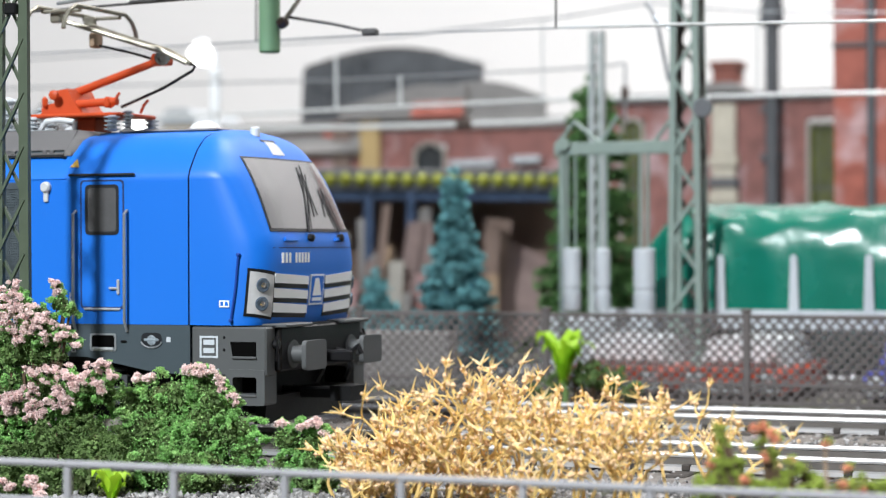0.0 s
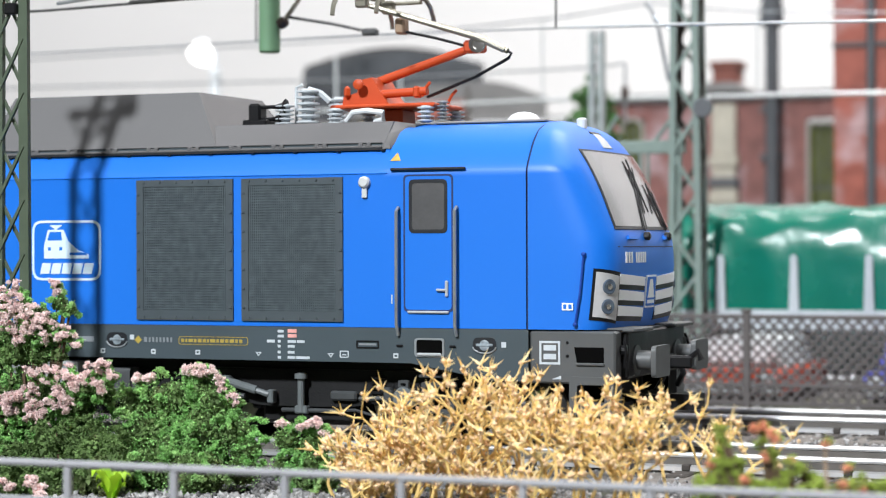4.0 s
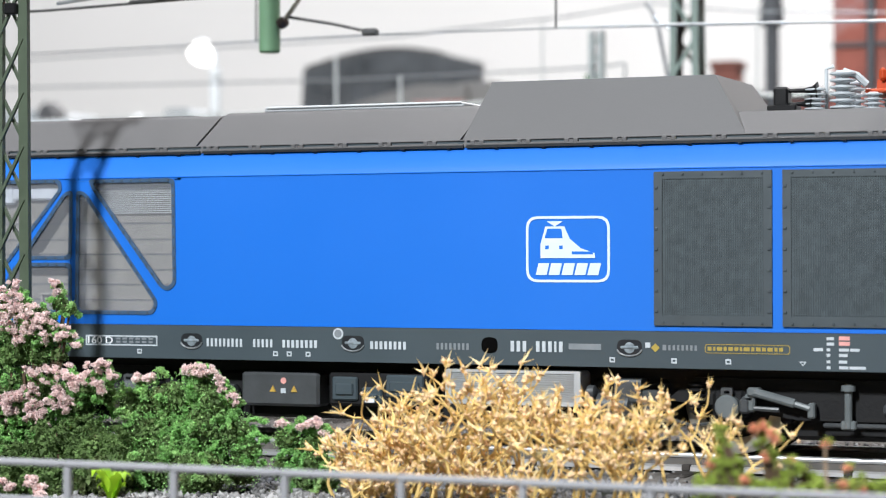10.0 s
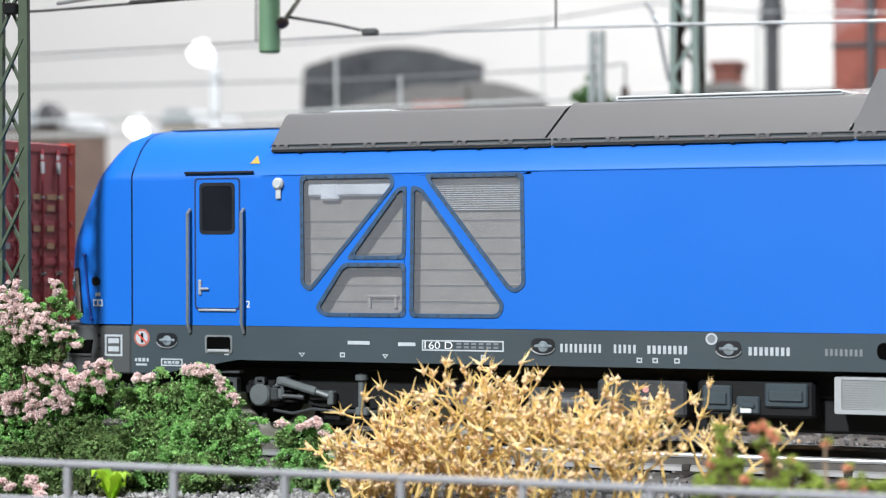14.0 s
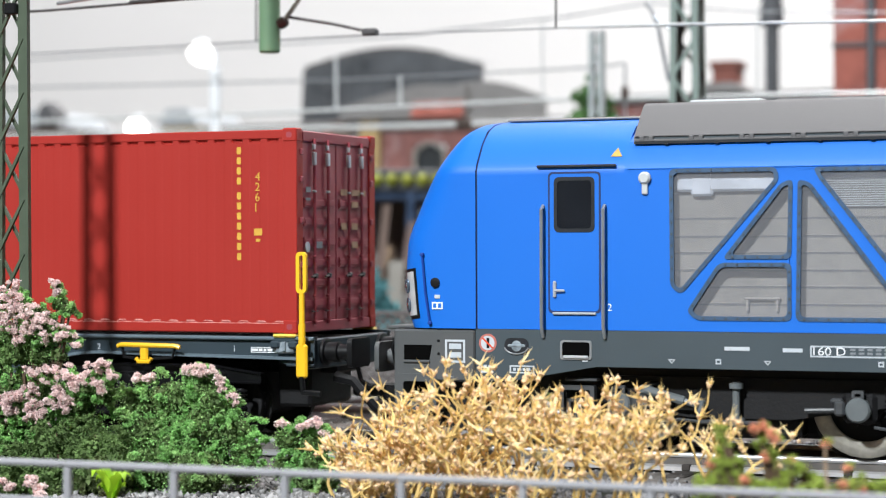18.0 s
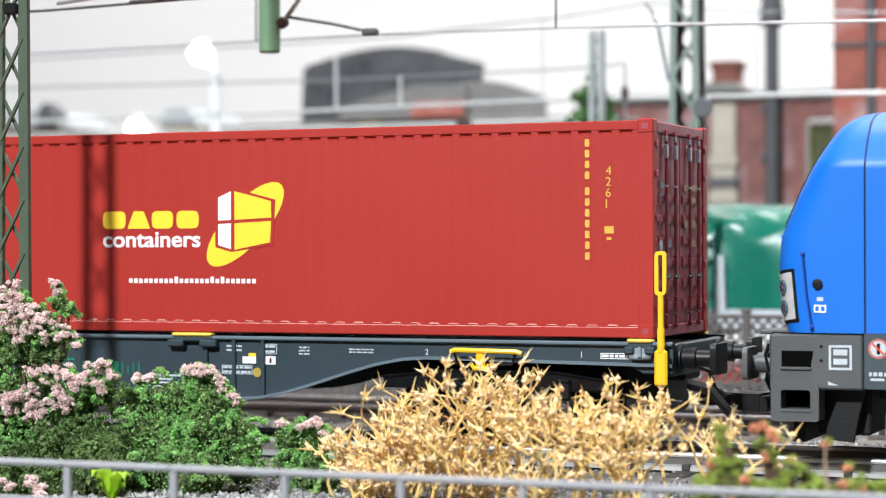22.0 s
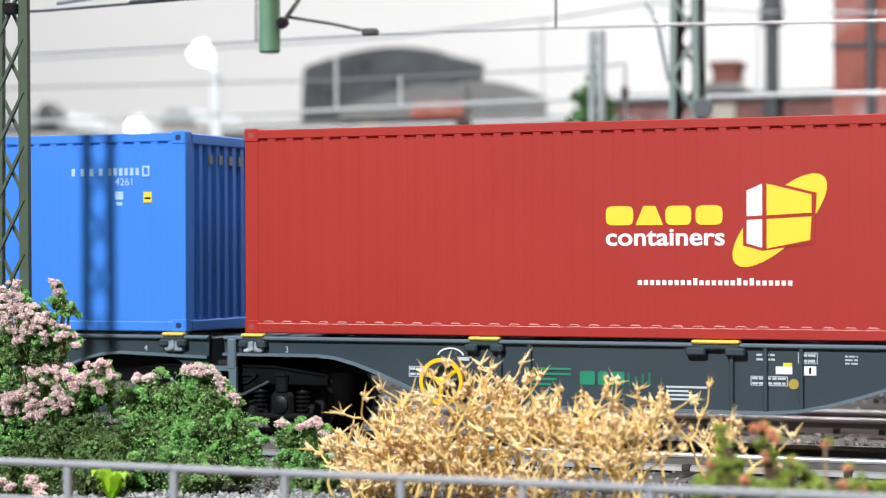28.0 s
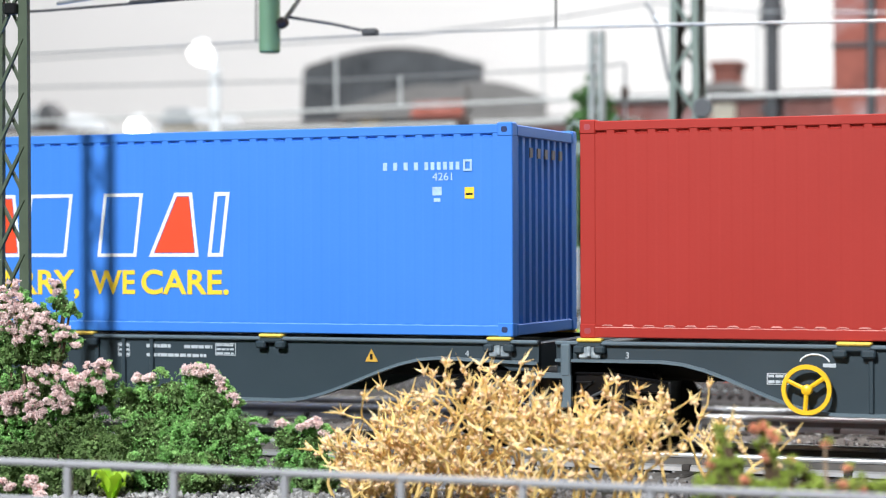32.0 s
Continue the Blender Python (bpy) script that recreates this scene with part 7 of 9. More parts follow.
def wagon_bogie(w, xc, wheels):
    for s in (-1, 1):
        fr = [(xc + a, z) for a, z in ((-17, 8.3), (-17, 9.8), (-9, 10.9), (9, 10.9), (17, 9.8), (17, 8.3), (8, 8.3), (2.2, 6.0), (-2.2, 6.0), (-8, 8.3))]
        b = part("bogie_frame", Geo().prism(fr, s * 12.6, s * 11.4), GLOSS_BLACK, w, "glossy black cast bogie frame")
        lip = Geo().bent([(x, s * 12.7, z - 0.1) for x, z in fr[1:5]], 0.2, 6).bent([(x, s * 12.7, z + 0.1) for x, z in fr[5:]] + [(fr[0][0], s * 12.7, fr[0][1] + 0.1)], 0.18, 6)
        part("frame_lip", lip, GLOSS_BLACK, b, "glossy black frame edge")
        for d in (-1, 1):
            win = outline([(xc + d * a, z) for a, z in ((1.8, 8.0), (4.6, 8.3), (6.6, 9.7), (1.8, 9.7))], 0.3)
            part("frame_window", Geo().ring(win, inset(win, 0.25), s * 12.95, s * 12.5), BLACK, b)
        for wx in (-10.3, 10.3):
            part("axle_box", Geo().box(xc + wx - 1.9, xc + wx + 1.9, s * 11.6, s * 13.4, 3.5, 7.2, 0.6).lathe((xc + wx, s * 13.2, 5.4), (0, s, 0), [(1.35, 0), (1.3, 0.5), (0.7, 0.7)], 14).box(xc + wx - 1.0, xc + wx + 1.0, s * 12.4, s * 13.3, 7.0, 10.0, 0.3).box(xc + wx - 0.9, xc + wx + 0.9, s * 12.9, s * 13.5, 9.4, 9.9, 0.15), BLACK, b)
            for dx in (-3.4, 3.4):
                part("spring", insulator(xc + wx + dx, s * 12.8, 4.3, 3.2, 1.05, 5), BLACK, b, "black coil spring")
            part("spring_seat", Geo().box(xc + wx - 4.6, xc + wx + 4.6, s * 11.8, s * 13.5, 3.3, 4.1, 0.25), BLACK, b)
            part("brake_shoe", Geo().prism([(xc + wx * 1.38, 4.0), (xc + wx * 1.50, 3.8), (xc + wx * 1.54, 6.6), (xc + wx * 1.44, 7.0)], s * 8.6, s * 6.6), BOGIE, b)
        part("load_rod", Geo().bent([(xc + a, s * 13.4, z) for a, z in ((-8.1, 8.9), (-6.0, 7.7), (-4.4, 6.8), (-3.0, 6.25), (-1.2, 5.92), (0.9, 5.85), (2.8, 6.2), (4.6, 6.85), (8.5, 8.7))], 0.22, 8), UNDER_GREY, b, "sagging grey load rod")
    part("bolster", Geo().box(xc - 5.5, xc + 5.5, -11.3, 11.3, 3.2, 11.5, 0.5).box(xc - 13.5, xc + 13.5, -6.6, 6.6, 3.0, 11.0, 0.5), BOGIE, w, "black bogie bolster")
    for wx in (-10.3, 10.3):
        wheels.append((wheelset(w, xc + wx, 5.3, rim=BOGIE), 5.3))


unit1 = wagon_unit(-144.9, 2.6, "dark slate container wagon unit under a red container", (36, 66), (15, 39))
unit2 = wagon_unit(-293.7, -147.5, "dark slate container wagon unit under a blue container", (15, 39), (36, 66))
for x, wid in ((-1.8, 3.6), (-70.6, 6.6), (-103.7, 4.6), (-139.9, 3.6)):
    spigot(unit1, x, wid)
for x, wid in ((-153.1, 3.6), (-188.5, 3.8), (-220.8, 5.0), (-289.7, 3.6)):
    spigot(unit2, x, wid)
roll1, roll2 = [], []
wagon_bogie(unit1, -23.5, roll1)
# Block added to keep the gap by the front wheels dark.
part("gap_darkener", Geo().box(-6.5, -1.0, -7.4, 7.4, 4.6, 12.0, 0.5), BOGIE, unit1, "black block added to darken the gap behind the headstock")
wagon_bogie(unit1, -146.2, roll1)
wagon_bogie(unit2, -268.0, roll2)
for s in (-1, 1):
    step = part("step_frame", Geo().ring(outline(rect(-148.6, -142.5, 6.2, 10.9), 0.5), outline(rect(-147.9, -143.7, 6.9, 10.2), 0.3), s * 14.6, s * 13.9), SLATE_EDGE, unit1, "slate grey hanging step")
    part("step_post", Geo().box(-144.0, -142.6, s * 13.7, s * 14.7, 10.4, 14.9, 0.2), SLATE_EDGE, step)
    part("step_tread", Geo().box(-148.2, -143.2, s * 12.6, s * 14.4, 6.3, 6.7, 0.1), SLATE_EDGE, step)

for s in (-1, 1):
    b = part("buffer", Geo().lathe((2.6, s * 10.06, 13.0), (1, 0, 0), [(2.0, 0), (2.0, 0.5), (1.4, 0.6), (1.5, 2.4), (1.1, 2.5), (1.1, 5.2)], 16), BLACK, unit1, "black buffer")
    part("buffer_head", Geo().prism_x(outline([(s * 10.06 - 3.2, 10.9), (s * 10.06 + 3.2, 10.9), (s * 10.06 + 3.2, 15.1), (s * 10.06 - 3.2, 15.1)], 0.7), 7.6, 8.4), BLACK, b)
    # shunter's handrail and locking lever
    rail_y = s * 15.2
    if s < 0:
        grip = part("shunter_grip", Geo().ring(outline(rect(0.6, 2.2, 21.6, 27.6), 0.7), outline(rect(1.1, 1.7, 22.1, 27.1), 0.25), rail_y - 0.3, rail_y + 0.3), YELLOW_PLASTIC, unit1, "yellow upright shunter's grip")
        part("grip_stem", Geo().rod((1.4, rail_y, 21.8), (1.4, rail_y, 17.0), 0.42, n=10).rod((1.4, rail_y, 17.2), (1.4, rail_y, 14.0), 0.52, n=10).box(0.5, 2.3, rail_y - 0.4, rail_y + 0.4, 9.4, 14.3, 0.3), YELLOW_PLASTIC, grip)
        part("step_iron", Geo().bent([(1.4, rail_y, 9.6), (1.6, rail_y, 7.4), (4.4, rail_y, 7.2)], 0.45), BLACK, grip)
    lever = part("brake_lever", Geo().bent([(-29.0, s * 15.4, 13.6), (-28.4, s * 15.5, 13.85), (-19.2, s * 15.5, 13.75), (-18.5, s * 15.4, 13.5)], 0.36, 8), YELLOW_PLASTIC, unit1, "yellow brake changeover lever")
    part("lever_stem", Geo().box(-25.3, -23.9, s * 15.0, s * 15.6, 11.4, 13.8, 0.4).bent([(-25.9, s * 15.4, 11.9), (-25.5, s * 15.4, 11.35), (-23.7, s * 15.4, 11.35), (-23.3, s * 15.4, 11.9)], 0.32), YELLOW_PLASTIC, lever)
    part("lever_bracket", Geo().bent([(-28.6, s * 14.9, 13.6), (-28.2, s * 15.0, 12.0), (-26.4, s * 15.0, 11.8)], 0.25).bent([(-19.6, s * 14.9, 13.4), (-20.0, s * 15.0, 12.0), (-23.4, s * 15.0, 11.8)], 0.25), BLACK, lever)
    hw = part("brake_wheel", Geo().lathe((-109.7, s * 15.1, 9.4), (0, s, 0), [(2.75, 0), (3.3, 0), (3.35, 0.3), (3.3, 0.6), (2.75, 0.6), (2.7, 0.3), (2.75, 0.0)], 32, cap=False), YELLOW_PLASTIC, unit1, "yellow brake handwheel")
    spokes = Geo().lathe((-109.7, s * 14.6, 9.4), (0, s, 0), [(0.7, 0), (0.7, 1.1), (0.4, 1.3)], 12)
    for a in (35, 155, 265):
        spokes.rod((-109.7, s * 15.4, 9.4), (-109.7 + 2.9 * math.cos(radians(a)), s * 15.4, 9.4 + 2.9 * math.sin(radians(a))), 0.32, n=6)
    part("spoke_star", spokes, YELLOW_PLASTIC, hw)
part("coupling", Geo().box(3.0, 9.0, -1.4, 1.4, 6.0, 7.8, 0.3).prism_z([(8, -3.2), (12, -3.6), (12.6, 0.6), (8.4, 3.2)], 5.6, 7.9), BLACK, unit1, "black model coupler")
part("brake_hose", Geo().bent([(2.8, -4.6, 12), (5.4, -4.8, 11), (6.0, -4.8, 8.6), (7.6, -4.6, 7.6)], 0.4), BLACK, unit1)
part("end_hook", Geo().bent([(3, -7, 9.2), (6, -7.4, 8.6), (9, -7.2, 5.2), (11.4, -7.0, 3.2)], [0.9, 0.8, 0.7, 0.5]), BLACK, unit1)


def sill_print(w, name, x0, x1, z0, z1, mat, label=""):
    part(name, Geo().box(x0, x1, -13.72, -13.4, z0, z1), mat, w, label)


for i in range(4):
    sill_print(unit1, "emblem_bar", -97.9, (-91.2, -91.2, -93.3, -94.1)[i], 11.25 - i * 0.72, 11.55 - i * 0.72, GREEN_PRINT, "green emblem bar")
for i, w in enumerate((2.2, 1.5, 1.9)):
    a = (-89.9, -87.3, -85.4)[i]
    part("emblem_block", Geo().prism(outline(rect(a, a + w, 9.3, 11.2), 0.4), -13.72, -13.4), GREEN_PRINT, unit1, "green emblem block")
for i in range(4):
    sill_print(unit1, "emblem_bar", -83.0 + i * 0.95, -82.65 + i * 0.95, 9.3, (11.1, 10.6, 11.0, 11.1)[i], DULL_GREEN, "dull green emblem bar")
for i, ln in enumerate((3.9, 4.4, 3.0, 5.6)):
    sill_print(unit1, "print_bar", -77.6, -77.6 + ln, 7.5 + i * 0.55, 7.78 + i * 0.55, PALE)
def text_lines(w, x0, x1, z0, z1, rows, mat=PALE, frame_on=False):
    """A small data panel: ragged print lines, with a thin frame round them or none."""
    rng = random.Random(int(-x0 * 10) + rows)
    step = (z1 - z0) / rows
    for r in range(rows):
        x = x0 + 0.2
        while x < x1 - 0.3:
            ln = min(rng.uniform(0.35, 1.1), x1 - 0.15 - x)
            sill_print(w, "print_bar", x, x + ln, z0 + step * (r + 0.28), z0 + step * (r + 0.74), mat)
            x += ln + rng.uniform(0.12, 0.25)
    if frame_on:
        part("print_frame", Geo().ring(rect(x0, x1, z0, z1), rect(x0 + 0.1, x1 - 0.1, z0 + 0.1, z1 - 0.1), -13.72, -13.4), mat, w)


text_lines(unit1, -65.4, -62.6, 12.9, 14.1, 2)
text_lines(unit1, -59.6, -57.0, 12.7, 14.2, 2, PALE, True)
text_lines(unit1, -66.0, -61.0, 9.7, 11.0, 2, PALE, True)
text_lines(unit1, -53.6, -51.6, 12.6, 14.0, 3)
text_lines(unit1, -45.6, -41.4, 13.0, 13.8, 2)
text_lines(unit1, -7.6, -2.2, 12.9, 13.7, 1, WHITE, True)
text_lines(unit1, -115.4, -112.5, 9.9, 11.4, 2, PALE, True)
for x0, x1, z0, z1, m in ((-62.6, -60.4, 11.3, 12.3, WHITE), (-58.8, -57.2, 11.2, 12.4, WHITE), (-141.6, -138.4, 13.0, 14.2, FAINT)):
    sill_print(unit1, "marking", x0, x1, z0, z1, m)
for ch, x in (("2", -33.6), ("1", -10.4), ("3", -134.9)):
    lettering("sill_figure", ch, PALE, unit1, x, -13.68, 13.0, 0.85, label="pale figure on the sill")
sill_print(unit1, "red_mark", -58.15, -57.85, 11.4, 12.2, RED_PRINT)
sill_print(unit1, "yellow_mark", -61.6, -60.4, 12.3, 12.8, YELLOW)
part("round_mark", Geo().lathe((-60.2, -13.5, 10.0), (0, -1, 0), [(0.7, 0), (0.7, 0.25)], 14), OLD_GOLD, unit1)
arc = [(-109.0 + 2.0 * math.cos(radians(a)), -13.7, 12.7 + 1.3 * math.sin(radians(a))) for a in range(15, 166, 10)]
part("turn_arrow", Geo().bent(arc, 0.13, 5), WHITE, unit1, "white arrow above the handwheel")
sill_print(unit1, "marking", -107.9, -106.2, 12.3, 12.8, PALE)
text_lines(unit2, -209.8, -205.4, 13.1, 14.2, 1)
text_lines(unit2, -203.4, -198.4, 13.1, 14.1, 1)
text_lines(unit2, -209.8, -199.4, 11.8, 12.8, 1)
text_lines(unit2, -198.0, -194.6, 12.4, 14.2, 3, PALE, True)
text_lines(unit2, -214.5, -212.5, 12.0, 14.0, 3, PALE, True)
text_lines(unit2, -204, -201, 7.2, 8.2, 2)
sill_print(unit2, "marking", -154.6, -151.4, 12.9, 14.2, FAINT)
lettering("sill_figure", "4", PALE, unit2, -158.4, -13.68, 12.9, 0.85, label="pale figure on the sill")
part("warning_sign", Geo().prism([(-173.8, 11.9), (-171.8, 11.9), (-172.8, 13.7)], -13.75, -13.4), DULL_YELLOW, unit2, "yellow triangle sign")
part("warning_mark", Geo().box(-173.0, -172.6, -13.8, -13.6, 12.2, 13.0), BLACK, unit2)

ROLLING += [(unit1, 0.0, roll1), (unit2, 0.0, roll2)]
LOADS = [(red, 0.0), (blue, -151.2)]

# ---------------------------------------------------------------- plants
def leaf_quads(centres, radii, count, size, seed, fill=0.35, flat=0.8, long=1.3, fuzz=False):
    """Small loose leaves in uneven clumps round the given centres."""
    rng = np.random.default_rng(seed)
    c, r = np.array(centres, float), np.array(radii, float)
    k = rng.choice(len(c), count, p=r ** 2 / (r ** 2).sum())
    d = rng.normal(size=(count, 3))
    d /= np.linalg.norm(d, axis=1, keepdims=True)
    # clumps: pull the directions of a blob towards a few of its own lobes
    lobes = rng.normal(size=(len(c), 14, 3))
    lobes /= np.linalg.norm(lobes, axis=2, keepdims=True)
    near = lobes[k]
    best = (near * d[:, None, :]).sum(2)
    top = best.max(1)
    rad = r[k] * (fill + (1 - fill) * rng.random(count) ** 0.35) * (0.70 + 0.42 * top)
    if fuzz:
        rad = r[k] * (0.15 + 0.95 * rng.random(count) ** 0.75) * (0.35 + 0.75 * top) * (1 + 0.35 * (rng.random(count) < 0.08))
    pos = c[k] + d * rad[:, None] * np.array([1, 1, flat])
    u = rng.normal(size=(count, 3))
    u /= np.linalg.norm(u, axis=1, keepdims=True)
    w = np.cross(u, rng.normal(size=(count, 3)))
    w /= np.linalg.norm(w, axis=1, keepdims=True)
    s = size * (0.5 + rng.random(count))[:, None]
    lift = np.cross(u, w) * s * 0.35
    return np.stack([pos - u * s * long * 0.5, pos + w * s * 0.45 + lift, pos + u * s * long * 0.5, pos - w * s * 0.45 + lift], 1)


def tufts(blobs, many, small, spread, seed):
    """Break round blobs up into many small tufts on and round their shells."""
    rng = np.random.default_rng(seed)
    out = []
    for dx, dy, dz, r in blobs:
        for _ in range(max(4, int(many * r * r))):
            d = rng.normal(size=3)
            d /= np.linalg.norm(d)
            q = r * rng.uniform(0.35, spread)
            out.append((dx + d[0] * q, dy + d[1] * q, max(0.2, dz + d[2] * q), small * rng.uniform(0.6, 1.35)))
    return out


def threads(blobs, many, small, seed):
    """Curly threads of flock: short wandering walks on and round the shells of the blobs."""
    rng = np.random.default_rng(seed)
    out = []
    for dx, dy, dz, r in blobs:
        step = min(0.5, 0.15 * r)
        for _ in range(max(4, int(many * r * r))):
            d = rng.normal(size=3)
            d /= np.linalg.norm(d)
            p = np.array([dx, dy, dz]) + d * r * rng.uniform(0.45, 1.02)
            go = rng.normal(size=3) + d * 0.5
            for _ in range(rng.integers(4, 9)):
                go = go + rng.normal(0, 0.75, 3)
                go /= np.linalg.norm(go)
                p = p + go * step
                out.append((p[0], p[1], max(0.2, p[2]), small * rng.uniform(0.65, 1.3)))
    return out


def shrub(name, x, y, z, blobs, count, size, mat, label, bloom=None, seed=1, group="shrubs", category="shrub", core=None):
    """blobs: (dx, dy, dz, r); bloom: (material, part label, blobs, count, size); core: darker leaf colour for the shade
    inside.
    """
    sh = thing(name, x, y, z, label, category, group)
    rng = random.Random(seed)
    stem = Geo()
    for dx, dy, dz, r in blobs:
        for _ in range(3):
            a, b = rng.uniform(-r, r) * 0.5, rng.uniform(-r, r) * 0.5
            stem.bent([(dx * 0.25, dy * 0.25, 0), (dx * 0.6 + a * 0.4, dy * 0.6 + b * 0.4, dz * 0.55), (dx + a, dy + b, dz + r * 0.5)], [0.4, 0.28, 0.1], 5)
    part("stem_work", stem, TWIG, sh, kind="stuff")
    if bloom:
        blobs = blobs + [(dx, dy + 1.0, dz - r * 0.9, r * 0.8) for dx, dy, dz, r in bloom[2]]
    fine = threads(blobs, 1.5, 0.40, seed)
    tuft = leaf_quads([b[:3] for b in fine], [b[3] for b in fine], int(count * 0.95), size, seed, fuzz=True)
    stray = leaf_quads([b[:3] for b in blobs], [b[3] * 1.05 for b in blobs], int(count * 0.05), size * 0.95, seed + 70, 0.55, 0.9)
    part("leaves", swarm_mesh("leaves", np.concatenate([tuft, stray])), mat, sh, kind="stuff")
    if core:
        # Shade deep in the shrub, painted as darker leaves.
        part("shaded_inner_leaves", swarm_mesh("shaded_inner_leaves", leaf_quads([b[:3] for b in blobs], [b[3] * 0.72 for b in blobs], count // 3, size * 2.2, seed + 50)), core, sh, kind="stuff")
    if bloom:
        m, lab, bb, n, s = bloom
        bb = tufts([(dx, dy, dz - 0.3, r * 0.86) for dx, dy, dz, r in bb], 11.0, 0.34, 1.45, seed + 3)
        part("blossoms", swarm_mesh("blossoms", leaf_quads([b[:3] for b in bb], [b[3] * 1.25 for b in bb], n, s, seed + 9, 0.2, 0.8, 1.0, True)), m, sh, lab, kind="stuff")
    return sh


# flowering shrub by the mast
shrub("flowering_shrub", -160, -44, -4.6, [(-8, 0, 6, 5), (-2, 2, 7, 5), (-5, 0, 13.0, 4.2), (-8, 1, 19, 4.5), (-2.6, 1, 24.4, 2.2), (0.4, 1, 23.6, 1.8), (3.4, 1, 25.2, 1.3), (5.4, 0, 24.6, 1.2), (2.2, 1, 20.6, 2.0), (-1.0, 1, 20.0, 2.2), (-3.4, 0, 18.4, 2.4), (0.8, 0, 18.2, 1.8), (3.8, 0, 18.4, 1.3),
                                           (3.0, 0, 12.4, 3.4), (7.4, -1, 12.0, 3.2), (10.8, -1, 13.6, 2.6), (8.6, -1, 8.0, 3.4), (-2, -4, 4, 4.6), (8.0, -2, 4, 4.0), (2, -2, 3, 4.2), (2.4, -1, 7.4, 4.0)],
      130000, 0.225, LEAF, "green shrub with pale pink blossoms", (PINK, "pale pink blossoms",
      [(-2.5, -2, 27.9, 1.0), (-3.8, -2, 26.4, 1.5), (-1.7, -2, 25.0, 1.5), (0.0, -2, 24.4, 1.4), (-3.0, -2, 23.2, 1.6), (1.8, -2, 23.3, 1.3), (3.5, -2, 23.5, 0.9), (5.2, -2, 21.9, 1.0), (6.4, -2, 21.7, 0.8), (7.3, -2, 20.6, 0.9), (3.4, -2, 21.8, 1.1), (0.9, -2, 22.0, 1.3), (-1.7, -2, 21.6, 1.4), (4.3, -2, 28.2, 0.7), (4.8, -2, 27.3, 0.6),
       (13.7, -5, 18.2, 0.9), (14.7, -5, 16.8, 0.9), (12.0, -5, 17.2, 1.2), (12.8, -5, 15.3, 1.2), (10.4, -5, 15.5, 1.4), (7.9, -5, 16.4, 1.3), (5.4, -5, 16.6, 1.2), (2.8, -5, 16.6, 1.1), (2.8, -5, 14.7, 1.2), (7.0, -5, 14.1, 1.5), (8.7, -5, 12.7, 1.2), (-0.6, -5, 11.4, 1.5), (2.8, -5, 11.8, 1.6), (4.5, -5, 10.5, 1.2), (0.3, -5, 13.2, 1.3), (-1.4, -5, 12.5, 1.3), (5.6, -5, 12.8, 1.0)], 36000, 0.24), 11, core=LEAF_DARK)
# Darker leaf colour here carries the shade low in the shrubs.
shrub("flowering_shrub", -150, -52, -5.0, [(-8, 0, 3, 4.6), (0, 0, 3, 4.6), (6, 0, 4, 4.4), (-3, 2, 7, 4.0), (4, 2, 7, 3.6)], 40000, 0.25, LEAF_DARK, "low green shrub with shade put into its dark leaves and a few blossoms",
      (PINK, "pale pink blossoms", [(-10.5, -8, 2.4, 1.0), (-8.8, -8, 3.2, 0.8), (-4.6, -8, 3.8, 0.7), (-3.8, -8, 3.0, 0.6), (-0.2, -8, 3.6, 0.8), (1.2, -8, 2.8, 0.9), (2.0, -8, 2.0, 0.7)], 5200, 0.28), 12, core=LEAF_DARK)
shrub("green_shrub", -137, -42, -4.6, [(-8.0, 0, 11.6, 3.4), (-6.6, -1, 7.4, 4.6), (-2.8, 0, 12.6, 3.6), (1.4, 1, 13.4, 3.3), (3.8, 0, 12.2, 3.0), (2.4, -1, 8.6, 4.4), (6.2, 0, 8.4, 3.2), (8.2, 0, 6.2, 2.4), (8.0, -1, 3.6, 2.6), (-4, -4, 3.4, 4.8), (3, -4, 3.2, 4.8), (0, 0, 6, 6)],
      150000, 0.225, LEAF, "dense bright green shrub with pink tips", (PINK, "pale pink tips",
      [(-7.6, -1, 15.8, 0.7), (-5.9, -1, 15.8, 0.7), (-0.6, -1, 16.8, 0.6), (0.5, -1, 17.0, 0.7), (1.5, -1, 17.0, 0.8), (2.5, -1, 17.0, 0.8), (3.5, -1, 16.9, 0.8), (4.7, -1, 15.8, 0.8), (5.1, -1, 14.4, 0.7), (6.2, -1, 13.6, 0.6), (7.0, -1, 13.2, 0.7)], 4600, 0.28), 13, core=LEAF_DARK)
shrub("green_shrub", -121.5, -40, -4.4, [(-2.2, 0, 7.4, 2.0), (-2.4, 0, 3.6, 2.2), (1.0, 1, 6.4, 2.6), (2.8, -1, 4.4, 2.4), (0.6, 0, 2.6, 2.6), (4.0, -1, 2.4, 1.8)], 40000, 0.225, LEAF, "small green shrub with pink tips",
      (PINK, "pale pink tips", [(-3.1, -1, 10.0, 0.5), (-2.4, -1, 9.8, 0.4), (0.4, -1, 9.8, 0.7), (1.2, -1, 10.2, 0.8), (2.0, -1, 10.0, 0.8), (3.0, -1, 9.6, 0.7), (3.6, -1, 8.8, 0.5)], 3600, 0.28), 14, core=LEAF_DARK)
spray = random.Random(41)
olive_blobs = [(-6.8, 0, 14.0, 0.5), (-6.6, 0, 13.0, 0.7), (-6.2, 0, 11.8, 0.8), (-5.8, 0, 10.6, 0.9), (-2.4, 0, 12.8, 0.7), (-1.8, 0, 11.8, 0.8), (-1.0, 0, 11.0, 0.8)]
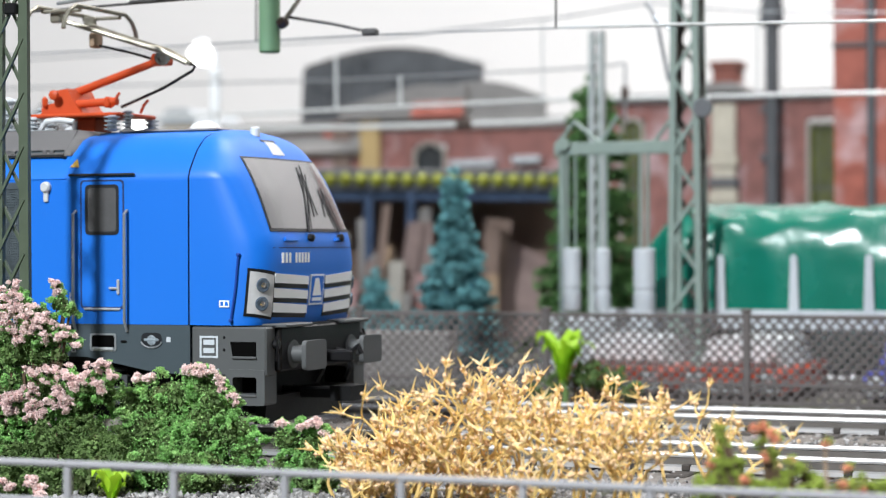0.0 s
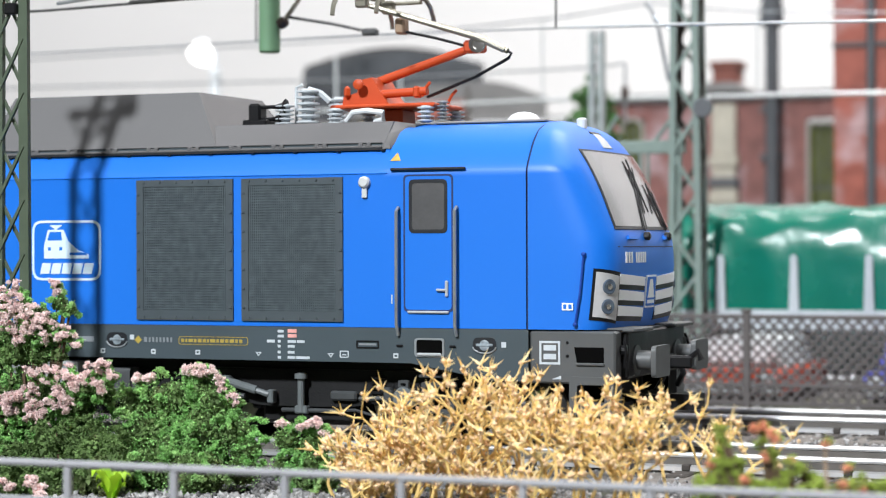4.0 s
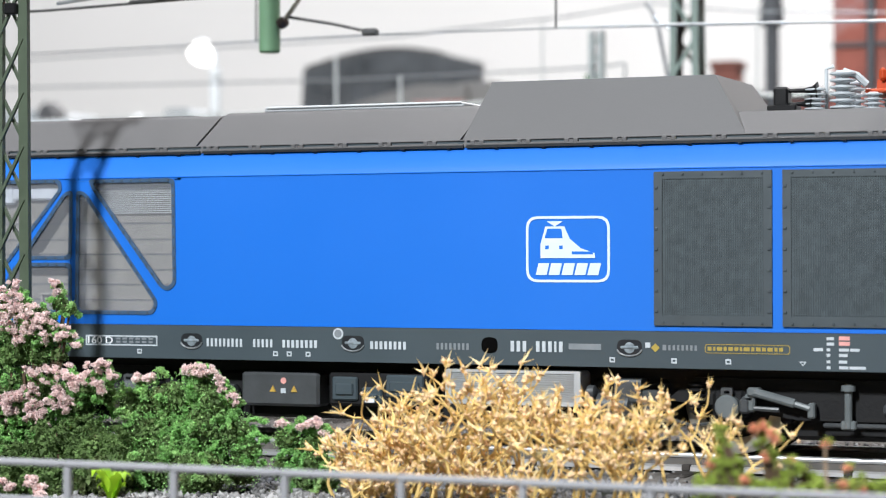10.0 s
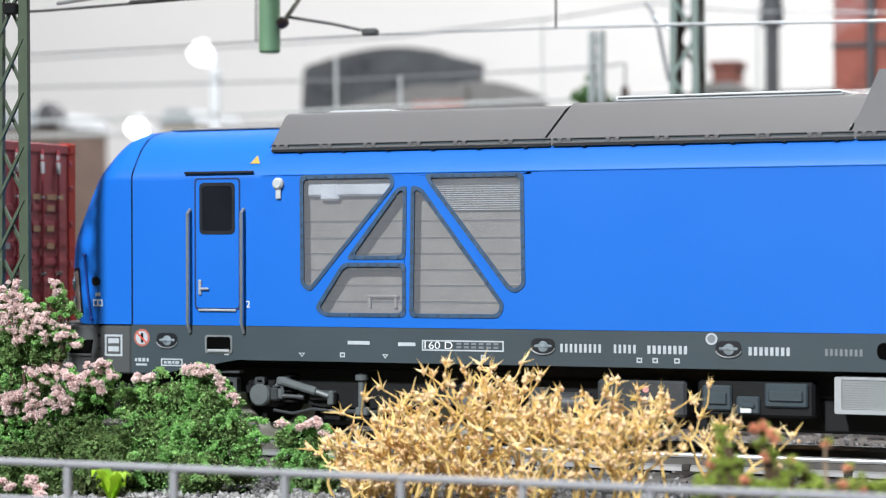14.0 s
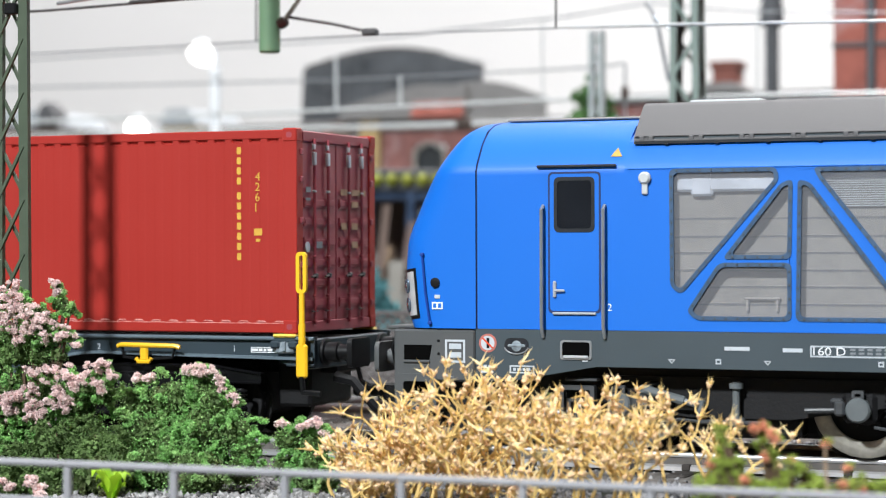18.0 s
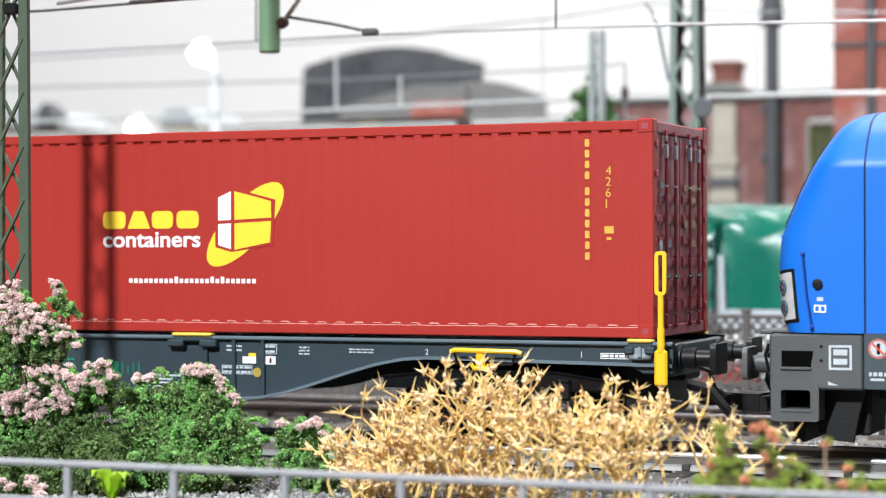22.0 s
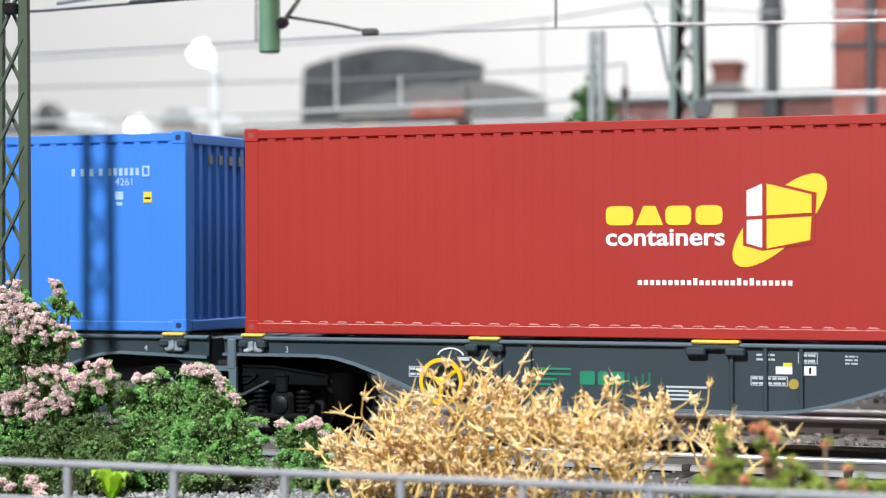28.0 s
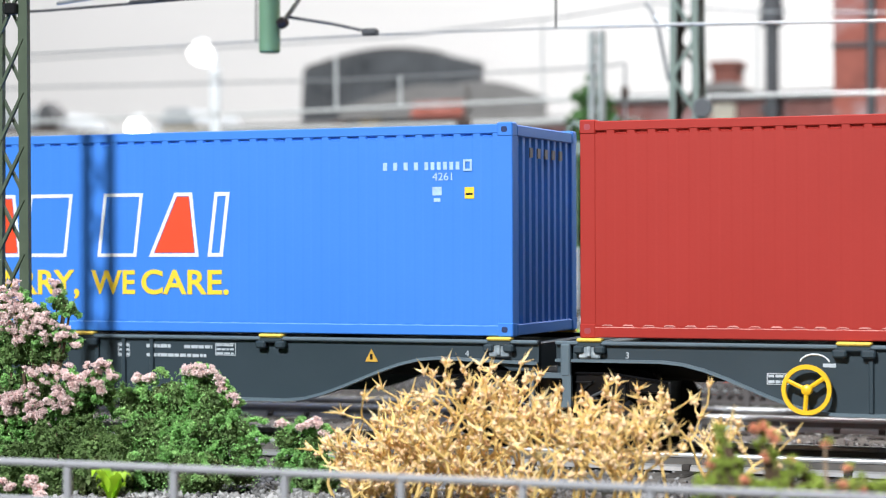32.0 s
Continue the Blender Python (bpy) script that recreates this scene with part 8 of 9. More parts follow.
for _ in range(320):
    bx = spray.uniform(-9.0, 21.0)
    crest = 9.6 + 1.1 * math.sin(bx * 0.9 + 0.6) - 0.06 * abs(bx + 4)
    olive_blobs.append((bx, spray.uniform(-2.5, 2.0), crest * (1 - 0.85 * spray.random() ** 1.15), spray.uniform(0.5, 1.0)))
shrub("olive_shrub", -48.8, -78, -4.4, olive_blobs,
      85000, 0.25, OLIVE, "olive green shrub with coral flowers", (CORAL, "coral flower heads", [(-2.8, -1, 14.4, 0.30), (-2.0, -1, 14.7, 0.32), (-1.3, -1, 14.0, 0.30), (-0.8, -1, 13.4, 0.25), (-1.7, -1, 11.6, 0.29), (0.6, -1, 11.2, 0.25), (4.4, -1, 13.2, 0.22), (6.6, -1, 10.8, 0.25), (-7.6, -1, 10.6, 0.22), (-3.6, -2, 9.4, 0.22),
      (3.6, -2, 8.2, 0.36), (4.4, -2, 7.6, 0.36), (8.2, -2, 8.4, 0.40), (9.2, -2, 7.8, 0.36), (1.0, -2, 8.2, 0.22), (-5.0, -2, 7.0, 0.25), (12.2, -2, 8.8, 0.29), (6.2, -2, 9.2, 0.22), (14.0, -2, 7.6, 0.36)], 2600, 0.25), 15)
twig = bpy.data.objects["olive_shrub"]
part("flower_stalk", Geo().bent([(4.6, -1, 7.6), (4.3, -1, 11.2), (4.4, -1, 13.0)], [0.2, 0.17, 0.14], 6), CRATE, twig).matrix_parent_inverse.identity()
def leafy_plant(x, y, z, sc, leaves, seed, label, stalk=0.0):
    """Broad wavy leaves that arch out from one root or from the top of a stalk."""
    pl = thing("leafy_plant", x, y, z, label, "plant")
    rng = random.Random(seed)
    if stalk:
        part("stalk", Geo().bent([(0, 0, 0), (0.4, 0, stalk * 0.5), (0, 0, stalk + 0.5)], [0.8, 0.6, 0.5], 8), LEAF_DARK, pl, "green stalk")
    for _ in range(leaves):
        a, ln, h = rng.uniform(0, 6.28), rng.uniform(1.2, 2.9) * sc, rng.uniform(1.6, 3.9) * sc
        wide, ph = rng.uniform(0.5, 0.9) * sc, rng.uniform(0, 6.28)
        ca, sa = math.cos(a), math.sin(a)
        rows = []
        for i in range(9):
            u = i / 8
            out, up = ln * u, h * (1 - (1 - 1.25 * u) ** 2) * (1.0 if u < 0.8 else 1.0 - (u - 0.8) * 0.9)
            w = wide * math.sin(math.pi * min(1.0, 0.08 + u * 0.92)) ** 0.7
            row = []
            for k in range(-2, 3):
                q = w * k / 2 * (1 + 0.22 * math.sin(u * 19 + ph + k))
                row.append((out * ca - q * sa, out * sa + q * ca, stalk + max(0.0, up) + 0.16 * sc * math.sin(u * 16 + ph) * (abs(k) / 2) + 0.08 * sc * k * k / 4))
            rows.append(row)
        part("leaf", Geo().grid(rows), LIME, pl, smooth=80)
    return pl


leafy_plant(-137.2, -62, -3.4, 1.15, 16, 4, "small bright lime plant by the railing")
leafy_plant(-134.6, 103, -3.4, 2.6, 15, 7, "bright lime leafy plant before the fence", 5.0)
shrub("low_grass_tuft", -131.0, 108, -3.4, [(-9, 0, 3, 2.6), (-4, 0, 5, 2.8), (1, 0, 6, 2.8), (5, 0, 5, 2.6), (9, 0, 3, 2.0)], 9000, 0.6, LEAF_DARK, "low dark green tuft before the lattice fence", seed=17, category="grass tuft")


def dry_shrub(name, x, y, z, label, stems, seed):
    """A leafless golden shrub: forked, tapered stems with knots that carry spiky stars and peach buds."""
    sh = thing(name, x, y, z, label, "shrub", "shrubs")
    rng = np.random.default_rng(seed)
    tris, pale, buds = [], [], []
    wood = Geo()

    def spike(out, p, d, ln, r):
        d = d / np.linalg.norm(d)
        u = np.cross(d, [0.3, 0.5, 0.81])
        u /= np.linalg.norm(u)
        w = np.cross(d, u)
        ring = [p + (u * math.cos(a) + w * math.sin(a)) * r for a in (0, 2.09, 4.19)]
        tip = p + d * ln
        for i in range(3):
            out.append([ring[i], ring[(i + 1) % 3], tip])

    def knot(p, d, k):
        """A star of spikes round a lump of buds."""
        for _ in range(rng.integers(3, 6)):
            spike(pale if rng.random() < 0.35 else tris, p, rng.normal(size=3) * 0.8 + d * 0.8 + [0, 0, 0.5], rng.uniform(1.0, 2.7) * k, 0.21 * k)
        for _ in range(rng.integers(2, 5)):
            buds.append(np.append(p + d * 0.25 + rng.normal(0, 0.30, 3) * k, rng.uniform(0.22, 0.42) * k))

    def grow(p, d, ln, r, level):
        mid = p + d * ln * 0.5 + rng.normal(0, 0.10, 3) * ln
        q = mid + (d + rng.normal(0, 0.25, 3) + [0, 0, 0.12]) * ln * 0.5
        wood.bent([tuple(p), tuple(mid), tuple(q)], [r, r * 0.85, r * 0.7], 5)
        dd = (q - mid) / np.linalg.norm(q - mid)
        if level == 0:
            knot(q, dd, 1.0)
            return
        if rng.random() < 0.75:
            knot(q, dd, 0.8)
        for side in (-1, 1):
            if level < 3 or rng.random() < 0.9:
                turn = np.array([side * rng.uniform(0.35, 0.9), rng.normal(0, 0.5), rng.uniform(-0.1, 0.3)])
                e = dd * 0.9 + turn
                grow(q, e / np.linalg.norm(e), ln * rng.uniform(0.62, 0.92), r * 0.78, level - 1)

    for sx, sy, h, n in stems:
        for _ in range(n):
            base = np.array([sx + rng.normal(0, 1.9), sy + rng.normal(0, 3.2), 0])
            lean = np.array([rng.normal(0, 0.28), rng.normal(0, 0.22), 1.0])
            top = h * rng.uniform(0.50, 1.0)
            grow(base, lean / np.linalg.norm(lean), top * 0.36, 0.28, 3)
    part("twig_work", wood, GOLD, sh, kind="stuff")
    part("spike_work", swarm_mesh("spikes", np.array(tris)), GOLD, sh, kind="stuff")
    part("pale_spike_work", swarm_mesh("pale_spikes", np.array(pale)), GOLD_PALE, sh, "pale straw spikes", kind="stuff")
    b = np.array(buds)
    axes = np.array([[1, 0, 0], [0, 1, 0], [-1, 0, 0], [0, -1, 0]], float)
    up = np.array([0, 0, 1.0])
    faces = []
    for i in range(4):
        for s in (1, -1):
            faces.append(np.stack([b[:, :3] + axes[i] * b[:, 3:], b[:, :3] + axes[(i + 1) % 4] * b[:, 3:], b[:, :3] + up * s * b[:, 3:] * 1.25], 1))
    part("bud_work", swarm_mesh("buds", np.concatenate(faces)), GOLD_BUD, sh, "peach gold buds", kind="stuff")
    return sh


dry_shrub("dry_shrub", -95, -44, -4.6, "golden dry spiky shrub between railing and track",
          [(-17.5, 0, 8, 5), (-14, 1, 11.5, 7), (-9.5, 0, 15, 8), (-5, 1, 16.5, 7), (0, 0, 17, 7), (5, 1, 17, 5), (9.3, 0, 18, 2), (11, 0, 16, 4), (15, 1, 17, 4), (19.5, 0, 16.5, 3), (24, 0, 15.5, 3), (27.5, 0, 13.5, 2), (-14, -2, 6, 6), (-4, -2, 7, 6), (6, -2, 6, 3)], 21)


# ---------------------------------------------------------------- wagon with green load, cars
stake = thing("stake_wagon", -60, 177, 0, "pale grey stake wagon loaded under a shiny green tarpaulin", "wagon")
part("deck", Geo().box(-85, 120, -17, 17, 10.6, 13.2, 0.3), GREY_PLASTIC, stake)
part("side_beam", Geo().box(-85, 120, -17.4, -16.2, 10.0, 14.4, 0.2), WEIGHT_WHITE, stake)
for k in range(9):
    x = -57.7 + k * 16.1
    part("stake", Geo().box(x - 1.5, x + 1.5, -18.2, -17.0, 10.0, 14.0, 0.4).prism([(x - 1.1, 14.0), (x + 1.1, 14.0), (x + 0.72, 25.6), (x + 0.4, 26.3), (x - 0.4, 26.3), (x - 0.72, 25.6)], -18.1, -17.1), WEIGHT_WHITE, stake, "white stake")
for x in (-60, 90):
    part("bogie", Geo().box(x - 16, x + 16, -12, 12, 4, 9, 0.6).lathe((x - 10, -13, 5.4), (0, 1, 0), [(5.4, 0), (5.4, 3)], 20).lathe((x + 10, -13, 5.4), (0, 1, 0), [(5.4, 0), (5.4, 3)], 20), BOGIE, stake, "black bogie")
rows = []
rng = random.Random(4)
for i in range(121):
    x = -78.5 + 190 * i / 120
    row = []
    for j in range(33):
        t = -1 + 2 * j / 32
        y = 15.8 * math.copysign(abs(math.sin(t * math.pi / 2)) ** 0.6, t)
        zz = 13.2 + 23.2 * abs(math.cos(t * math.pi / 2)) ** 0.34
        fold = 0.7 * noise.noise((x * 0.04 + t, t * 1.2, 1.5)) + 1.9 * (0.5 - abs(noise.noise((x * 0.065 + t * 2.2, t * 1.3 - x * 0.02, 4.2)))) + 1.5 * (0.5 - abs(noise.noise((x * 0.06 - t * 2.4, t * 1.4 + x * 0.02, 9.2))))
        end = 1 - max(0.0, 1 - i / 8) ** 2 * 0.55
        row.append((x, (y + fold * 0.7 * math.sin(t * 1.5)) * (0.75 + 0.25 * end), 13.2 + (zz - 13.2) * end + fold * (abs(math.cos(t * 1.5)) + 0.1)))
    rows.append(row)
tarp = part("tarpaulin", Geo().grid(rows), TARP, stake, "shiny creased green tarpaulin", smooth=80)


def small_car(x, y, colour, roof, label):
    c = thing("car", x, y, -3.4, label, "car", "parked cars")
    prof = [(-10, 2.0), (-10, 6.2), (-8.6, 7.0), (-7.2, 11.0), (7.2, 11.0), (8.6, 7.0), (10, 6.2), (10, 2.0)]
    part("body", Geo().prism([(-10, 2.0), (-10, 5.8), (-9.2, 6.9), (9.2, 6.9), (10, 5.8), (10, 2.0)], 0, 46), colour, c)
    part("cabin", Geo().prism([(-8.8, 6.9), (-7.0, 12.2), (-5.8, 13.0), (5.8, 13.0), (7.0, 12.2), (8.8, 6.9)], 9, 38), roof, c)
    # Opaque white in place of glass paints the reflection.
    part("windscreen", Geo().prism([(-7.6, 7.6), (-6.2, 11.8), (6.2, 11.8), (7.6, 7.6)], 8.7, 9.2), WHITE_PLASTIC, c, "windscreen with a bright reflection put into its white")
    part("bumper", Geo().box(-10.2, 10.2, -0.8, 0.4, 2.2, 3.8, 0.3), WHITE_PLASTIC, c)
    for sx in (-7.6, 7.6):
        part("headlight", Geo().box(sx - 1.6, sx + 1.6, -0.3, 0.2, 4.6, 6.0, 0.2), WHITE_PLASTIC, c)
        for wy in (8, 37):
            part("wheel", Geo().lathe((sx - 1.4, wy, 2.9), (1, 0, 0), [(3.0, 0), (3.2, 0.5), (3.2, 2.4), (3.0, 2.8)], 20), BLACK, c)
    return c


small_car(-106.5, 124, CAR_RED, GREY_PLASTIC, "small red and white model car behind the fence")
small_car(-131.0, 124, CAR_RED, WHITE_PLASTIC, "small red and white model car behind the fence")
small_car(-70.0, 124, CAR_BLUE, CAR_BLUE, "small violet blue model car behind the fence")


solo("low_wall", Geo().box(-290, -178, 150, 156, -3.4, 9.0, 0.4), ROOF_PALE, "low grey stone wall behind the fence", "wall", kind="structure")
solo("platform_edge", Geo().box(-175, 60, 203, 240, -3.4, 10.6, 0.5), WEIGHT_WHITE, "pale grey concrete platform behind the far track", "platform", kind="structure")


# ---------------------------------------------------------------- conifers
def conifer(name, x, y, z, h, r, mat, label, seed, count, size, tiers, thin=1.0):
    t = thing(name, x, y, z, label, "tree", "conifers")
    part("trunk", Geo().rod((0, 0, 0), (0, 0, h * 0.95), r * 0.09, r * 0.02, 8), TWIG, t)
    rng = np.random.default_rng(seed)
    cen, rad = [], []
    for k in range(tiers):
        f = k / tiers
        ring = r * (1 - f) ** thin * rng.uniform(0.85, 1.1)
        m = max(4, int(11 * (1 - f)) + 3)
        for i in range(m):
            a = 6.283 * i / m + rng.uniform(0, 0.7)
            z0 = h * (0.05 + 0.93 * f) + rng.normal(0, h * 0.012)
            far = ring * rng.uniform(0.7, 1.05)
            steps = max(2, int(far / (r * 0.14)))
            for j in range(steps):
                q = far * (j + 1) / steps
                cen.append((q * math.cos(a), q * math.sin(a), z0 - q * 0.16 + 0.02 * q * q / r))
                rad.append(max(1.0, r * 0.155 * (1.15 - 0.5 * j / steps)))
    cen.append((0, 0, h * 0.99))
    rad.append(r * 0.08)
    part("needles", swarm_mesh("needles", leaf_quads(cen, rad, count, size, seed, 0.1, 0.75, 2.6, True)), mat, t, kind="stuff")
    return t


conifer("blue_spruce", -186.5, 175, -3.5, 50, 14.5, TEAL, "teal blue spruce model tree", 31, 46000, 0.75, 13, 1.2)
conifer("blue_spruce", -210, 182, -3.5, 26, 12, TEAL, "small teal blue spruce model tree", 32, 18000, 0.75, 8)
conifer("green_conifer", -172, 235, -3.5, 76, 17, HEDGE, "tall dark green conifer behind the tracks", 33, 40000, 1.0, 15, 0.55)
conifer("green_conifer", -150, 262, -3.5, 40, 14, HEDGE, "bushy green conifer behind the tracks", 34, 22000, 1.0, 9, 0.6)


# ---------------------------------------------------------------- buildings
def brick_wall(parent, name, x0, x1, y, z0, z1, openings, mat, label, thick=4.0, courses=True):
    """A wall in the plane y with openings (x0, x1, z0, z1) through it; facing -y."""
    xs = sorted({x0, x1, *[o[0] for o in openings], *[o[1] for o in openings]})
    zs = sorted({z0, z1, *[o[2] for o in openings], *[o[3] for o in openings]})
    g = Geo()
    for xa, xb in zip(xs, xs[1:]):
        for za, zb in zip(zs, zs[1:]):
            if not any(o[0] <= xa and xb <= o[1] and o[2] <= za and zb <= o[3] for o in openings):
                g.box(xa, xb, y, y + thick, za, zb)
    w = part(name, to_mesh(name, g, 0, True), mat, parent, label)
    if courses:
        c = Geo()
        z = z0 + 6
        while z < z1 - 1:
            if not any(o[2] - 0.6 < z < o[3] + 0.6 for o in openings):
                c.box(x0, x1, y - 0.35, y + 0.1, z, z + 0.9)
            z += 12
        if c.v:
            part("brick_course", c, mat, w)
    return w


def framed_window(parent, x0, x1, z0, z1, y, pane, surround=STONE, bars_n=2, arch=True):
    n = 8
    top = [(x1 - (x1 - x0) * i / n, z1 + ((x1 - x0) * 0.28 * math.sin(math.pi * i / n) if arch else 0)) for i in range(n + 1)]
    poly = [(x0, z0), (x1, z0)] + top
    w = part("window", Geo().ring(inset(poly, -1.2), poly, y - 0.8, y + 1.5), surround, parent, "pale stone window surround")
    part("pane", Geo().prism(poly, y + 1.2, y + 1.6), pane, w)
    for i in range(1, bars_n + 1):
        xx = x0 + (x1 - x0) * i / (bars_n + 1)
        part("glazing_bar", Geo().box(xx - 0.25, xx + 0.25, y + 0.7, y + 1.2, z0, z1), IRON, w)
    part("glazing_bar", Geo().box(x0, x1, y + 0.65, y + 1.15, (z0 + z1) / 2 - 0.25, (z0 + z1) / 2 + 0.25), IRON, w)
    part("sill", Geo().box(x0 - 1.5, x1 + 1.5, y - 1.4, y + 0.5, z0 - 1.4, z0, 0.2), surround, w)
    return w


fac = thing("brick_factory", -180, 400, -3.5, "red brick factory with arched windows and flat roof", "factory")
ops = [(28.2, 39.4, 30, 74.0), (-36, -27, 30, 75), (50, 59, 30, 75)]
brick_wall(fac, "wall", -40, 120, 0, 0, 80, ops, BRICK_LILAC, "weathered lilac red brick wall")
for o in ops:
    framed_window(fac, o[0] + 1.2, o[1] - 1.2, o[2], o[3] - 2.5, 0, OLIVE_PANE, arch=o[0] < 0)
part("side_wall", Geo().box(-40, -36, 4, 110, 0, 80), BRICK, fac)
part("roof", Geo().box(-42, 122, -2, 112, 80, 83, 0.4), SLATE_ROOF, fac, "grey flat roof")
chim = part("chimney", Geo().box(-5.8, 3.0, 8, 17, 83, 94, 0.3), BRICK, fac, "red brick chimney")
part("chimney_cap", Geo().box(-6.6, 3.8, 7, 18, 91.8, 94.2, 0.3), BRICK, chim)
part("stone_pilaster", Geo().box(-3.2, 5.0, -3.0, 0.2, 0, 58, 0.3).box(-4.0, 5.8, -3.8, 0.2, 46, 50, 0.4).box(-4.0, 5.8, -3.8, 0.2, 58, 62, 0.4).box(-3.2, 5.0, -3.0, 0.2, 62, 79, 0.3), CREAM, fac, "cream stone pilaster")
part("pilaster_roof", Geo().prism([(-9, 83), (10, 83), (4.6, 86.2), (-6.6, 86.2)], -4, 16), ROOF_PALE, fac, "grey sloping cap below the chimney")
part("pilaster_band", Geo().box(-4.2, 6.0, -4.0, 0.2, 51.0, 54.5, 0.4), SLATE_ROOF, fac)
pipe = part("steel_chimney", Geo().lathe((18.2, -6, 0), (0, 0, 1), [(2.3, 0), (2.3, 103.6), (3.9, 104.2), (3.9, 111.0), (3.3, 111.4), (3.3, 113), (3.9, 113.4), (3.9, 119), (2.9, 120), (2.9, 130)], 20), IRON, fac, "dark grey steel chimney")
part("pipe_bracket", Geo().box(13.2, 20.8, -2.6, 0.2, 60, 62).box(13.2, 20.8, -2.6, 0.2, 76, 78), IRON, pipe)

tower = thing("brick_tower", -98, 330, -3.5, "tall pink red brick tower with dark downpipe", "tower")
brick_wall(tower, "wall", -30.2, 30, 0, 0, 160, [], BRICK_PINK, "weathered pink red brick wall")
part("side_wall", Geo().box(-30.2, -26.2, 4, 50, 0, 160), BRICK_PINK, tower)
part("downpipe", Geo().rod((-19.0, -1.6, 0), (-19.0, -1.6, 160), 1.3, n=10), IRON, tower, "dark iron downpipe")
part("stone_band", Geo().box(-30.6, 30.4, -1.0, 0.2, 90.0, 91.2, 0.2), SLATE_ROOF, tower, "dark ledge")
part("roof", Geo().box(-32, 32, -2, 52, 160, 164, 0.5), SLATE_ROOF, tower)

shed = thing("arched_hall", -324, 450, -3.5, "red brick hall with large dark arched roof window", "hall")
ops = [(10.4, 23.9, 54.0, 70.5), (44, 55, 40, 52)]
brick_wall(shed, "wall", -70, 76, 0, 0, 76, ops, BRICK_LILAC, "weathered red brick hall wall")
for o in ops:
    framed_window(shed, o[0] + 1.2, o[1] - 1.2, o[2], o[3] - 3.0, 0, DARK_PANE)
part("cornice", Geo().box(-72, 78, -2.2, 0.2, 76, 80, 0.5), ROOF_PALE, shed, "pale cornice")
part("ledge_roof", Geo().prism_x([(-6, 68), (-0.2, 75), (-0.2, 66)], -72, -10), ROOF_PALE, shed)
n = 20
arch_o = [(-37 + 74.5 * i / n, 100.6 + 6.7 * math.sin(math.pi * i / n)) for i in range(n + 1)]
gable = part("gable", Geo().prism([(-38, 80), (36, 80)] + arch_o[::-1], 2, 5), SLATE_ROOF, shed, "dark arched gable")
part("glass", Geo().prism([(-35.5, 82), (33.5, 82)] + [(x * 0.95, z - 1.6) for x, z in arch_o[::-1]], 1.2, 2.0), HALL_PANE, gable)
for i in range(1, 8):
    x = -35 + 68 * i / 8
    part("glazing_bar", Geo().box(x - 0.35, x + 0.35, 0.5, 1.2, 82, 98), SLATE_ROOF, gable)
part("barrel_roof", Geo().grid([[(x, y, z + 0.8) for x, z in arch_o] for y in (1, 24)]), SLATE_ROOF, shed, "dark grey barrel roof")
part("lean_to_roof", Geo().prism([(-18, 80.2), (-18, 85.0), (15, 93.0), (34, 92.0), (34, 80.2)], -6, 0.6), ROOF_PALE, shed, "pale lean-to roof before the gable")
arch_b = [(15 + 49 * i / n, 86.5 + 7.4 * math.sin(math.pi * (0.12 + 0.86 * i / n))) for i in range(n + 1)]
part("side_vault", Geo().prism([(15, 79.8)] + arch_b + [(64, 79.8)], -0.5, 1.0), ROOF_PALE, shed, "lower dark vaulted roof")
part("tiled_roof", Geo().prism_x([(-8.2, 80.4), (-6.1, 86.4), (-6.1, 80.4)], 12.8, 33.5), BRICK_PINK, shed, "red tiled pent roof before the vault")
part("ochre_bay", Geo().box(-10.7, -2.5, -3.4, 0.2, 50.0, 84.0, 0.4).box(-11.3, -1.9, -4.0, 0.2, 83.0, 85.2, 0.3), OCHRE_WALL, shed, "ochre plastered bay")
part("brown_bay", Geo().box(-22.7, -15.0, -2.4, 0.2, 50.0, 80.0, 0.4), BROWN_WALL, shed, "brown plastered bay")
for x0, x1, z in ((26.6, 44.8, 61.6), (51.5, 62.7, 62.6)):
    part("white_ledge", Geo().box(x0, x1, -4.4, 0.1, z, z + 2.6, 0.3), WEIGHT_WHITE, shed, "white ledge on the wall")
part("orange_door", Geo().box(-27, -18, -0.8, 0.1, 72, 79, 0.2), CAR_RED, shed)

# loading canopy with a yellow edge
can = thing("loading_canopy", -238, 302, -3.5, "blue loading canopy with a yellow beaded edge", "canopy", turn=38)
part("edge_board", Geo().box(-50, 42, -1.5, 1.0, 48.6, 55.0, 0.3), IRON, can, "dark canopy edge")
for i in range(19):
    x = -48 + i * 4.75
    part("bead", Geo().lathe((x, -1.5, 51.8), (0, -1, 0), [(1.95, 0), (2.0, 0.8), (1.4, 1.6), (0.4, 2.0)], 12), LIMEBALL, can, "round yellow green bead")
part("roof", Geo().box(-50, 42, 1.0, 26, 53.0, 54.6, 0.4), ROOF_PALE, can)
for x in (-44, -26, -13, 1, 35):
    part("pillar", Geo().box(x - 1.3, x + 1.3, -0.8, 2.0, 0, 49, 0.3), PILLAR_BLUE, can, "dark blue pillar")
part("beam", Geo().box(-50, 42, 0, 3, 45.5, 49, 0.3), PILLAR_BLUE, can)
part("back_wall", Geo().box(-50, 42, 22, 25, 0, 53), BROWN_WALL, can, "dark back wall")
heap = random.Random(8)
